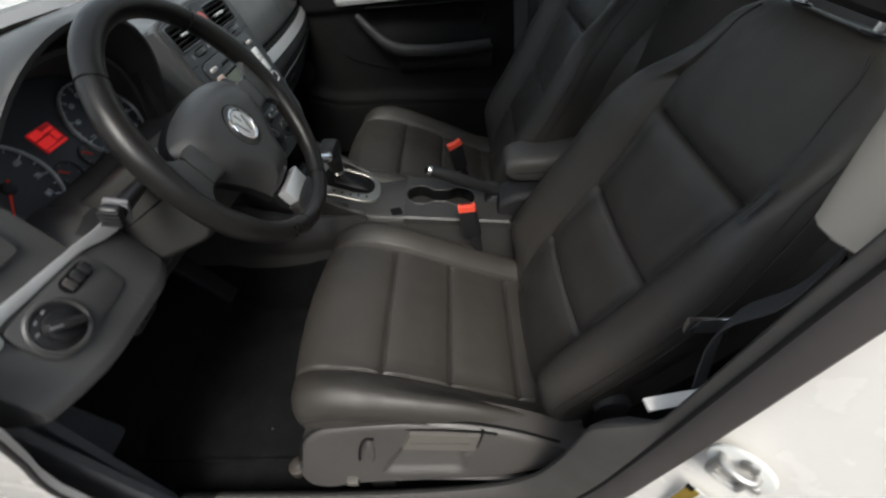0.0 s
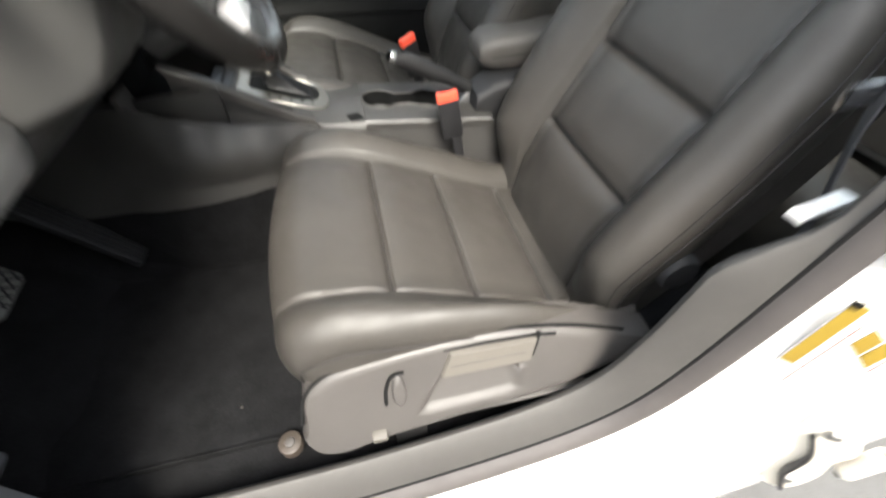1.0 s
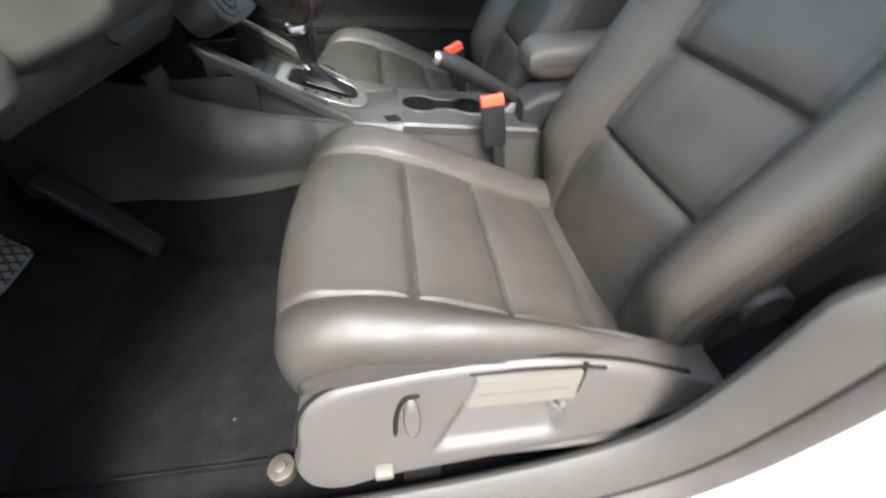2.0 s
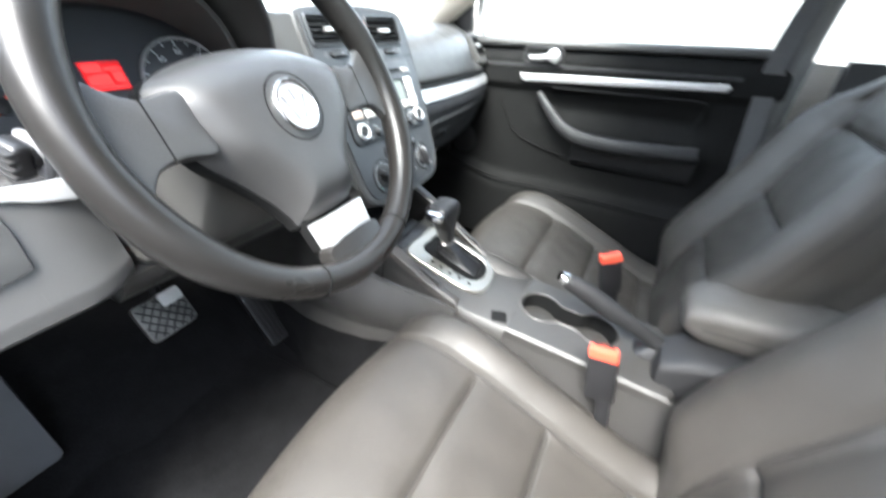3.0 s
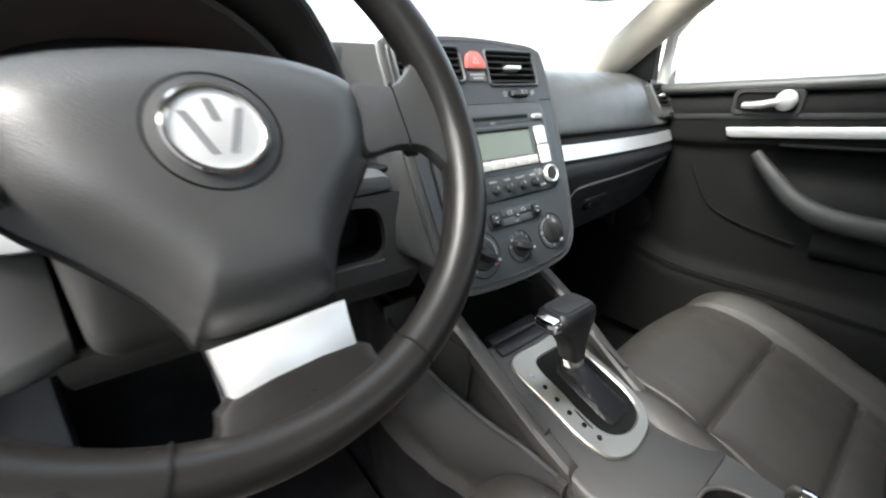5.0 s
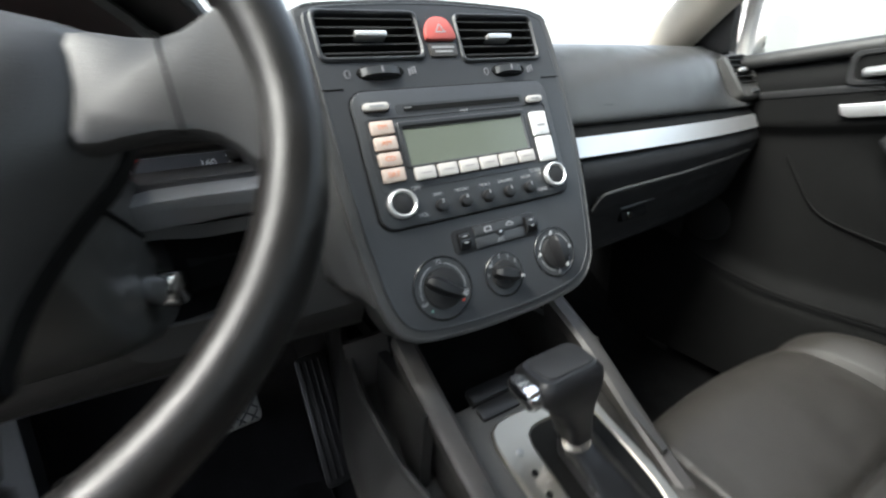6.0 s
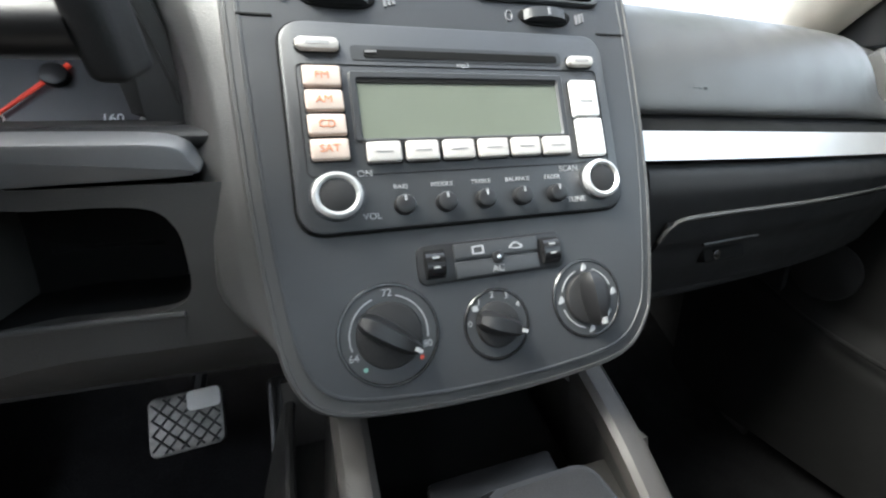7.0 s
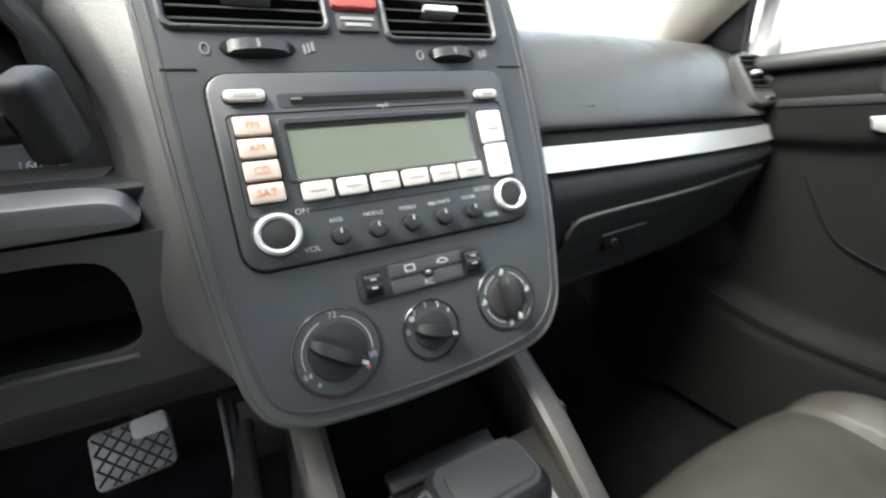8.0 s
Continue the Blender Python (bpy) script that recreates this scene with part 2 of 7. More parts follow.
def holed_plate(plane, outline, holes, d0, d1):
    """A plate with holes through it, open at the back."""
    bm = bmesh.new()
    loops, edges = [], []
    for line in [outline] + holes:
        vs = [bm.verts.new(plane.p(u, v, d1)) for u, v in line]
        loops.append((vs, [bm.verts.new(plane.p(u, v, d0)) for u, v in line]))
        edges += [bm.edges.new((vs[i], vs[(i + 1) % len(vs)])) for i in range(len(vs))]
    bmesh.ops.triangle_fill(bm, use_beauty=True, use_dissolve=False, edges=edges)
    for front, back in loops:
        n = len(front)
        for i in range(n):
            bm.faces.new((front[i], front[(i + 1) % n], back[(i + 1) % n], back[i]))
    bmesh.ops.recalc_face_normals(bm, faces=bm.faces)
    return bm


def frame_ring(plane, outer, inner, d0, d1, bevel=0.001, bm=None):
    """A plate with a hole: both outlines have as many corners."""
    rings = [[plane.p(u, v, d0) for u, v in outer], [plane.p(u, v, d1 - bevel) for u, v in outer], [plane.p(u, v, d1) for u, v in shrink(outer, bevel)],
             [plane.p(u, v, d1) for u, v in shrink(inner, -bevel)], [plane.p(u, v, d1 - bevel) for u, v in inner], [plane.p(u, v, d0) for u, v in inner]]
    rings.append(rings[0])
    bm = bm or bmesh.new()
    vs = [[bm.verts.new(p) for p in r] for r in rings[:-1]]
    vs.append(vs[0])
    n = len(outer)
    for a, b in zip(vs, vs[1:]):
        for i in range(n):
            j = (i + 1) % n
            bm.faces.new((a[i], a[j], b[j], b[i]))
    return bm


def block(center, size, bevel=0.0, turn=(0, 0, 0), bm=None, seg=2):
    """A box with rounded edges."""
    tmp = bmesh.new()
    bmesh.ops.create_cube(tmp, size=1.0)
    for v in tmp.verts:
        v.co = Vector((v.co.x * size[0], v.co.y * size[1], v.co.z * size[2]))
    if bevel:
        bmesh.ops.bevel(tmp, geom=tmp.edges[:], offset=bevel, segments=seg, affect="EDGES", profile=0.6)
    m = pose(*center, *turn)
    for v in tmp.verts:
        v.co = m @ v.co
    if bm is None:
        return tmp
    me = bpy.data.meshes.new("tmp")
    tmp.to_mesh(me)
    tmp.free()
    bm.from_mesh(me)
    bpy.data.meshes.remove(me)
    return bm


def tube(path, radius, n=12, flat=1.0, up=(0, 0, 1), caps=True, bm=None):
    """A round bar along a path; radius may be a list; flat squeezes it along up."""
    ps = [Vector(p) for p in path]
    rings = []
    for i, p in enumerate(ps):
        t = (ps[min(i + 1, len(ps) - 1)] - ps[max(i - 1, 0)]).normalized()
        side = t.cross(Vector(up))
        side = side.normalized() if side.length > 1e-6 else Vector((1, 0, 0))
        top = side.cross(t)
        r = radius[i] if isinstance(radius, (list, tuple)) else radius
        rings.append([p + side * r * math.cos(2 * math.pi * j / n) + top * r * flat * math.sin(2 * math.pi * j / n) for j in range(n)])
    return loft(rings, caps=caps, bm=bm)


def sheet(fn, u0, u1, v0, v1, nu, nv, thick=None):
    """A curved sheet; thick is a vector that gives it depth."""
    bm = bmesh.new()
    rows = [[bm.verts.new(fn(u0 + (u1 - u0) * i / nu, v0 + (v1 - v0) * j / nv)) for i in range(nu + 1)] for j in range(nv + 1)]
    for a, b in zip(rows, rows[1:]):
        for i in range(nu):
            bm.faces.new((a[i], a[i + 1], b[i + 1], b[i]))
    if thick is not None:
        back = [[bm.verts.new(v.co + Vector(thick)) for v in r] for r in rows]
        for a, b in zip(back, back[1:]):
            for i in range(nu):
                bm.faces.new((a[i], b[i], b[i + 1], a[i + 1]))
        edge = rows[0] + [r[-1] for r in rows[1:]] + rows[-1][-2::-1] + [r[0] for r in rows[-2:0:-1]]
        eb = back[0] + [r[-1] for r in back[1:]] + back[-1][-2::-1] + [r[0] for r in back[-2:0:-1]]
        for i in range(len(edge)):
            j = (i + 1) % len(edge)
            bm.faces.new((edge[i], eb[i], eb[j], edge[j]))
    return bm


def interp(table, x):
    """Smooth interpolation in rows of (x, value, ...)."""
    if x <= table[0][0]:
        return table[0][1:]
    for a, b in zip(table, table[1:]):
        if x <= b[0]:
            t = (x - a[0]) / (b[0] - a[0])
            t = t * t * (3 - 2 * t)
            return tuple(p + (q - p) * t for p, q in zip(a[1:], b[1:]))
    return table[-1][1:]


def words(text, plane, u, v, size, mat, parent, d=0.001, turn=0.0, name="lettering"):
    """Raised lettering in the built-in font, centred at (u, v)."""
    cu = bpy.data.curves.new("words", "FONT")
    cu.body, cu.size, cu.align_x, cu.align_y, cu.extrude = text, size, "CENTER", "CENTER", 0.0002
    tmp = bpy.data.objects.new("words", cu)
    scene.collection.objects.link(tmp)
    dg = bpy.context.evaluated_depsgraph_get()
    me = bpy.data.meshes.new_from_object(tmp.evaluated_get(dg))
    bpy.data.objects.remove(tmp)
    bpy.data.curves.remove(cu)
    c, s = math.cos(radians(turn)), math.sin(radians(turn))
    for vert in me.vertices:
        x, y, z = vert.co
        vert.co = plane.p(u + x * c - y * s, v + x * s + y * c, d + z)
    me.materials.clear()
    me.materials.append(mat)
    ob = new(name, me)
    ob.parent = parent
    return ob

# ---- ground, body shell, glass ----
bm = bmesh.new()
for sx, sy in ((-1, -1), (1, -1), (1, 1), (-1, 1)):
    bm.verts.new((sx * 400, sy * 400, 0))
bm.faces.new(bm.verts)
tagged(part("ground", bm, GROUND, smooth=False), "grey asphalt yard under the parked car", "ground", kind="structure")

# The rear and lower edge of the driver's door opening, seen along the car: y and z.
OPENING = [(0.92, 0.302), (0.5, 0.298), (0.15, 0.296), (-0.04, 0.296), (-0.19, 0.300), (-0.33, 0.317), (-0.46, 0.347), (-0.54, 0.395), (-0.578, 0.485), (-0.602, 0.63),
           (-0.622, 0.79), (-0.638, 0.93), (-0.655, 1.06), (-0.650, 1.20), (-0.60, 1.32)]
edge = smooth_path([(0, y + 0.012, z) for y, z in OPENING], 8)


def opening_band(profile, name, mat, parent, i0=0, i1=None, squeeze=False):
    """A band along the door opening; profile rows are (distance outwards, x)."""
    rings = []
    pts = edge[i0:i1]
    for i, p in enumerate(pts):
        t = (pts[min(i + 1, len(pts) - 1)] - pts[max(i - 1, 0)]).normalized()
        out = Vector((0, -t.z, t.y))
        k = min(1, max(0, (p.z - 0.62) / 0.08)) if squeeze else 0.0
        rings.append([p + out * (o + (0.055 - o) * 0.92 * k) + Vector((x + (-0.694 - x) * 0.8 * k * (x > -0.694), 0, 0)) for o, x in profile])
    return part(name, loft(rings, closed=False, caps=False), mat, parent)


car_body = thing("car_body", "white painted car body with the driver's door opening", "car body", kind="structure")
SILL_LINE = [(0.060, -0.644), (0.030, -0.649), (0.014, -0.655), (0.008, -0.660), (0.006, -0.665), (0.009, -0.670), (0.030, -0.685), (0.052, -0.698), (0.0545, -0.699), (0.058, -0.696)]
opening_band(SILL_LINE, "sill_trim", SILL_TRIM, car_body, i0=20, squeeze=True)
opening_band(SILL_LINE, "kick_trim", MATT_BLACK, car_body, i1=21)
opening_band([(0.0535, -0.6985), (0.0550, -0.7010), (0.0575, -0.7015), (0.0585, -0.6985)], "seal_gap", MATT_BLACK, car_body)
part("pillar_tab", block((-0.654, -0.686, 0.680), (0.016, 0.072, 0.006), 0.001, (-3, 0, 8)), WHITE_PAINT, car_body)
opening_band([(0.056, -0.690), (0.058, -0.704), (0.064, -0.716), (0.074, -0.721), (0.084, -0.717), (0.090, -0.706), (0.090, -0.690)], "door_seal", RUBBER, car_body)
opening_band([(0.080, -0.690), (0.088, -0.704), (0.100, -0.715), (0.150, -0.7575), (0.200, -0.800), (0.212, -0.806), (0.250, -0.812), (0.42, -0.818)], "door_jamb", WHITE_PAINT, car_body)
# White flank behind and below the opening.
bm = sheet(lambda u, v: Vector((-0.785 - 0.06 * math.sin(math.pi * v) * (0.3 + 0.7 * u), -0.96 - 0.74 * u, 0.15 + 0.77 * v)), 0, 1, 0, 1, 10, 10, (0.03, 0, 0))
part("quarter_panel", bm, WHITE_PAINT, car_body)
bm = sheet(lambda u, v: Vector((-0.790 - 0.02 * math.sin(math.pi * v), 0.55 - 1.45 * u, 0.03 + 0.05 * v)), 0, 1, 0, 1, 14, 5, (0.03, 0, 0))
part("rocker_panel", bm, WHITE_PAINT, car_body)
JF = Plane((-0.722, 0, 0), 0, -90)      # u runs to the rear, n to the outside
jamb_line = [(0.010, 0.83), (0.035, 0.80), (0.060, 0.74), (0.085, 0.68), (0.115, 0.62), (0.135, 0.56), (0.145, 0.48), (0.150, 0.38), (0.155, 0.28)]
part("front_jamb", prism(JF, [(-y, z) for y, z in jamb_line] + [(-0.56, 0.28), (-0.56, 0.93), (-0.05, 0.93)], -0.012, 0.0, 0.004), WHITE_PAINT, car_body)
part("hinge_seal", tube(smooth_path([(-0.724, y - 0.004, z - 0.004) for y, z in jamb_line[:7]], 6), 0.0035, 8), RUBBER, car_body)
bm = sheet(lambda u, v: Vector((-0.684 - 0.010 * v, 0.12 + 0.48 * u, 0.25 + 0.66 * v)), 0, 1, 0, 1, 6, 6, (0.012, 0, 0))
part("hinge_pillar", bm, KICK, car_body)
# Far side, tail, front bulkhead and roof close the shell.
bm = block((0.775, -0.45, 0.36), (0.05, 2.3, 0.50), 0.02)
part("far_sill", bm, WHITE_PAINT, car_body)
bm = sheet(lambda u, v: Vector((0.76 + 0.05 * math.sin(math.pi * v), 0.60 - 1.30 * u, 0.20 + 0.70 * v)), 0, 1, 0, 1, 8, 8, (0.03, 0, 0))
part("far_door_skin", bm, WHITE_PAINT, car_body)
bm = sheet(lambda u, v: Vector((0.76 + 0.05 * math.sin(math.pi * v), -0.72 - 0.95 * u, 0.20 + 0.72 * v)), 0, 1, 0, 1, 8, 8, (0.03, 0, 0))
part("far_quarter_panel", bm, WHITE_PAINT, car_body)
part("tail_panel", block((0, -1.72, 0.55), (1.5, 0.05, 0.80), 0.02), WHITE_PAINT, car_body)
bm = sheet(lambda u, v: Vector((-0.62 + 1.24 * u, -0.28 - 1.0 * v, 1.375 + 0.045 * math.sin(math.pi * u) + 0.02 * math.sin(math.pi * v))), 0, 1, 0, 1, 12, 10, (0, 0, 0.03))
part("roof_skin", bm, WHITE_PAINT, car_body)
bm = sheet(lambda u, v: Vector((-0.74 + 1.48 * u, 0.56 + 0.95 * v, 0.93 - 0.14 * v ** 1.6 + 0.03 * math.sin(math.pi * u))), 0, 1, 0, 1, 12, 10, (0, 0, -0.03))
part("bonnet", bm, WHITE_PAINT, car_body)
part("nose", block((0, 1.50, 0.50), (1.45, 0.08, 0.60), 0.03), WHITE_PAINT, car_body)
part("wing", block((-0.76, 1.02, 0.52), (0.05, 0.98, 0.62), 0.02), WHITE_PAINT, car_body)
part("wing", block((0.76, 1.02, 0.52), (0.05, 0.98, 0.62), 0.02), WHITE_PAINT, car_body)

bm = sheet(lambda u, v: Vector((-0.60 + 1.20 * u, -0.24 - 1.05 * v, 1.355 + 0.04 * math.sin(math.pi * u))), 0, 1, 0, 1, 12, 8, (0, 0, 0.012))
tagged(part("ceiling", bm, BEIGE), "beige fabric headliner under the roof", "headliner", kind="structure")


def pillar(name, path, radius, mat, label, flat=0.6):
    tagged(part(name, tube(smooth_path(path, 5), radius[:5 * len(path) - 4] if isinstance(radius, list) else radius, 12, flat, up=(0, 1, 0.3)), mat), label, "pillar", kind="structure")


pillar("a_pillar_trim_far", [(0.675, 0.36, 0.91), (0.662, 0.27, 0.965), (0.650, 0.19, 1.022), (0.638, 0.10, 1.085), (0.618, 0.0, 1.148), (0.595, -0.10, 1.215), (0.545, -0.28, 1.34)], 0.047, BEIGE, "beige windscreen pillar trim on the passenger side", 0.95)
pillar("a_pillar_trim_near", [(-0.72, 0.44, 0.93), (-0.68, 0.24, 1.06), (-0.635, 0.05, 1.20), (-0.59, -0.13, 1.31), (-0.55, -0.28, 1.37)], 0.045, BEIGE, "beige windscreen pillar trim on the driver's side")
pillar("b_pillar_trim_far", [(0.735, -0.70, 0.30), (0.725, -0.70, 0.95), (0.66, -0.72, 1.18), (0.59, -0.73, 1.36)], 0.055, DASH, "grey plastic door pillar trim on the passenger side")
pillar("b_pillar_trim_near", [(-0.652, -0.728, 0.945), (-0.645, -0.729, 1.00), (-0.634, -0.733, 1.08), (-0.610, -0.745, 1.20), (-0.565, -0.75, 1.36)], 0.038, BEIGE, "beige upper door pillar trim beside the driver's seat")
pillar("b_pillar_base_near", [(-0.688, -0.705, 0.25), (-0.688, -0.712, 0.60), (-0.680, -0.728, 0.95)], 0.018, DASH, "grey plastic lower door pillar trim beside the driver's seat")
pillar("c_pillar_trim_near", [(-0.68, -1.25, 0.90), (-0.62, -1.32, 1.10), (-0.55, -1.25, 1.36)], 0.07, BEIGE, "beige rear roof pillar trim on the driver's side")
pillar("c_pillar_trim_far", [(0.68, -1.25, 0.90), (0.62, -1.32, 1.10), (0.55, -1.25, 1.36)], 0.07, BEIGE, "beige rear roof pillar trim on the passenger side")


def pane(name, corners, label, glass=None):
    a, b, c, d = (Vector(p) for p in corners)
    bm = sheet(lambda u, v: a.lerp(b, u).lerp(d.lerp(c, u), v), 0, 1, 0, 1, 6, 4)
    return tagged(part(name, bm, glass or GLASS), label, "window", kind="structure")


pane("windscreen", [(-0.74, 0.515, 0.961), (0.74, 0.515, 0.961), (0.54, -0.25, 1.432), (-0.54, -0.25, 1.432)], "clear sloping glass windscreen above the dashboard")
pane("window_1", [(0.735, 0.16, 0.90), (0.735, -0.66, 0.93), (0.60, -0.66, 1.34), (0.62, -0.10, 1.25)], "lightly tinted passenger door window, closed", SIDE_GLASS)
pane("window_2", [(0.735, -0.74, 0.93), (0.735, -1.20, 0.93), (0.60, -1.15, 1.34), (0.60, -0.74, 1.34)], "lightly tinted rear door window on the passenger side", SIDE_GLASS)
pane("window_3", [(-0.735, -0.80, 0.93), (-0.735, -1.20, 0.93), (-0.60, -1.15, 1.34), (-0.60, -0.80, 1.34)], "lightly tinted rear door window on the driver's side", SIDE_GLASS)
pane("window_4", [(-0.6, -1.66, 0.95), (0.6, -1.66, 0.95), (0.5, -1.28, 1.36), (-0.5, -1.28, 1.36)], "lightly tinted sloping rear window", SIDE_GLASS)

# Carpeted floor with the tunnel hump and the toe board.


def floor_at(u, v):
    x, y = -0.70 + 1.42 * u, 0.62 - 2.2 * v
    z = 0.225 + 0.012 * noise.noise(Vector((x * 9, y * 9, 0)))
    hump = max(0.0, 1 - (abs(x) / 0.17) ** 4)
    z += 0.10 * hump
    if y > 0.22:
        z += 0.75 * (y - 0.22) ** 1.15
    return Vector((x, y, z))


tagged(part("floor", sheet(floor_at, 0, 1, 0, 1, 60, 80, (0, 0, -0.03)), CARPET), "black carpeted car floor, dusty and worn", "floor", kind="structure")
tagged(part("bulkhead", block((0, 0.60, 0.56), (1.42, 0.03, 0.70), 0.01), MATT_BLACK), "black bulkhead behind the dashboard", "bulkhead", kind="structure")


def mat_sheet(u, v):
    x, y = -0.585 + 0.40 * u, 0.32 - 0.55 * v
    return Vector((x, y, 0.247 + 0.006 * noise.noise(Vector((x * 12, y * 12, 3))) + 0.05 * max(0, v * -1 + 0.15)))


floor_mat = tagged(part("floor_mat", sheet(mat_sheet, 0, 1, 0, 1, 30, 30, (0, 0, -0.012)), CARPET), "black carpet floor mat in the driver's footwell", "floor mat")
rim_path = []
for u, v in rrect(0.002, 0.002, 0.998, 0.998, 0.10, 6):
    rim_path.append(mat_sheet(u, v) + Vector((0, 0, 0.002)))
part("piping", tube(rim_path + rim_path[:1], 0.0022, 8), CARPET, floor_mat, "bound mat edge")
GR = Plane((-0.602, -0.083, 0.262), 90)
part("grommet", prism(GR, circle(0, 0, 0.018, 24), -0.015, 0.004, 0.002), material("grommet_ring", (0.036, 0.028, 0.022), 0.5), floor_mat, "round brown mat clip")
part("grommet_centre", prism(GR, circle(0, 0, 0.008, 16), 0.0, 0.007, 0.002), TRIM_GREY, floor_mat)
bm = bmesh.new()
bmesh.ops.create_icosphere(bm, subdivisions=1, radius=0.003, matrix=pose(-0.521, 0.0, 0.252, 0, 30, 0) @ Matrix.Diagonal((1.4, 0.7, 0.5, 1)))
tagged(part("crumb", bm, LEVER), "small pale crumb lying on the floor mat", "crumb")

# ---- windscreen notices, door mirror ----
WS = Plane((0, 0.50, 0.97), -58.39)
WS.v = Vector((0, -0.65, 0.40)).normalized()
WS.n = Vector((0, -0.40, -0.65)).normalized()


def on_screen(x, y):
    return x, (0.50 - y) / 0.65 * math.hypot(0.65, 0.40)


blob = ([on_screen(*p) for p in ((0.373, 0.250), (0.394, 0.236), (0.365, 0.180), (0.42, 0.158), (0.466, 0.144), (0.485, 0.117), (0.556, 0.092), (0.64, 0.13), (0.681, 0.171), (0.683, 0.229), (0.66, 0.262), (0.60, 0.274), (0.503, 0.281), (0.44, 0.260))])
tagged(part("window_sticker", prism(WS, blob, 0.004, 0.006), STICKER), "irregular green sticker on the windscreen", "sticker")
notice = thing("paper_notice", "small grey printed notice at the foot of the windscreen", "notice")
u0, v0 = on_screen(-0.634, 0.452)
u1, v1 = on_screen(-0.568, 0.390)
part("sheet", prism(WS, rrect(u0, v0, u1, v1, 0.004), 0.004, 0.006), PAPER_GREY, notice)
for i in range(4):
    part("text_bar", prism(WS, [(u0 + 0.010, v0 + 0.012 + i * 0.015), (u1 - 0.012 - 0.01 * (i % 2), v0 + 0.014 + i * 0.016), (u1 - 0.012 - 0.01 * (i % 2), v0 + 0.020 + i * 0.016), (u0 + 0.010, v0 + 0.020 + i * 0.016)], 0.0065, 0.007), GREY_INK, notice)

door_mirror = thing("door_mirror", "white housing of the passenger door mirror", "mirror")
bm = bmesh.new()
bmesh.ops.create_uvsphere(bm, u_segments=24, v_segments=14, radius=1.0, matrix=pose(0.90, 0.23, 0.955) @ Matrix.Diagonal((0.085, 0.055, 0.062, 1)))
part("housing", bm, WHITE_PAINT, door_mirror)
part("arm", tube([(0.72, 0.20, 0.925), (0.80, 0.215, 0.93), (0.86, 0.225, 0.94)], [0.022, 0.02, 0.02], 10), BLACK, door_mirror)
part("mirror_glass", prism(Plane((0.90, 0.172, 0.955), 0), smooth_poly([(-0.06, -0.035), (0.055, -0.038), (0.062, 0.03), (-0.05, 0.038)], 4), 0, 0.003), CHROME, door_mirror)

# ---- passenger door ----
DR = Plane((0.69, 0, 0), 0, -90)   # u runs to the rear, v up, n into the car


def door_p(y, z, d=0.0):
    return Vector((0.69 - d, y, z))


passenger_door = thing("passenger_door", "dark grey passenger door panel with silver strip, closed", "car door")
passenger_door.location.z = 0.006
def door_face(u, v):
    y = 0.36 - 1.06 * u
    top = 0.902 + 0.030 * min(1, max(0, (0.13 - y) / 0.75))
    z = 0.26 + (top - 0.26) * v
    d = 0.0
    low = 0.480 + 0.28 * max(0, y - 0.02)
    d += 0.045 * (1 - 1 / (1 + math.exp(-(z - low) / 0.008)))          # map pocket bulge
    crease = 0.78 + 0.06 * max(0.0, -y)
    d += 0.016 / (1 + math.exp(-(z - crease) / 0.004))
    d -= 0.022 * math.exp(-((z - 0.735) / 0.035) ** 2) / (1 + math.exp((y + 0.10) / 0.015)) / (1 + math.exp(-(y + 0.56) / 0.015))
    d += 0.03 * max(0, (v - 0.93) / 0.07) * -1
    return door_p(y, z, d)


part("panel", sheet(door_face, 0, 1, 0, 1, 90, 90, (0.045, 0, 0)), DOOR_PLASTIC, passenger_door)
part("window_ledge", tube([door_p(0.16, 0.899, 0.004), door_p(-0.2, 0.910, 0.004), door_p(-0.66, 0.929, 0.004)], 0.013, 10), DASH, passenger_door)
strip = [(0.030, 0.822), (0.575, 0.853), (0.583, 0.847), (0.575, 0.834), (0.045, 0.802), (0.034, 0.806)]
part("silver_strip", prism(DR, strip, 0.01, 0.024, 0.003), SILVER, passenger_door, "satin silver trim strip")
# Dark bar painted as the shadow line along the silver strip.
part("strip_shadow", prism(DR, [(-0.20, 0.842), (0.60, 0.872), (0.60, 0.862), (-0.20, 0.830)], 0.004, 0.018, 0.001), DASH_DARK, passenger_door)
part("handle_recess", frame_ring(DR, rrect(0.030, 0.850, 0.150, 0.900, 0.012), rrect(0.038, 0.857, 0.142, 0.893, 0.010), 0.01, 0.022), DASH_DARK, passenger_door)
part("recess_back", prism(DR, rrect(0.036, 0.855, 0.144, 0.895, 0.010), 0.006, 0.0185), MATT_BLACK, passenger_door)
handle = part("door_handle", tube(smooth_path([DR.p(0.052, 0.868, 0.020), DR.p(0.080, 0.870, 0.032), DR.p(0.105, 0.875, 0.036), DR.p(0.118, 0.878, 0.034)], 5), 0.0075, 10), SILVER, passenger_door, "satin silver pull handle")
bm = bmesh.new()
bmesh.ops.create_uvsphere(bm, u_segments=16, v_segments=10, radius=1.0, matrix=Matrix.Translation(DR.p(0.124, 0.879, 0.032)) @ Matrix.Diagonal((0.010, 0.019, 0.020, 1)))
part("handle_knuckle", bm, SILVER, handle)
grab = smooth_path([DR.p(0.095, 0.772, 0.018), DR.p(0.135, 0.735, 0.036), DR.p(0.190, 0.690, 0.052), DR.p(0.250, 0.668, 0.060), DR.p(0.34, 0.662, 0.060), DR.p(0.46, 0.664, 0.052), DR.p(0.56, 0.668, 0.035)], 8)
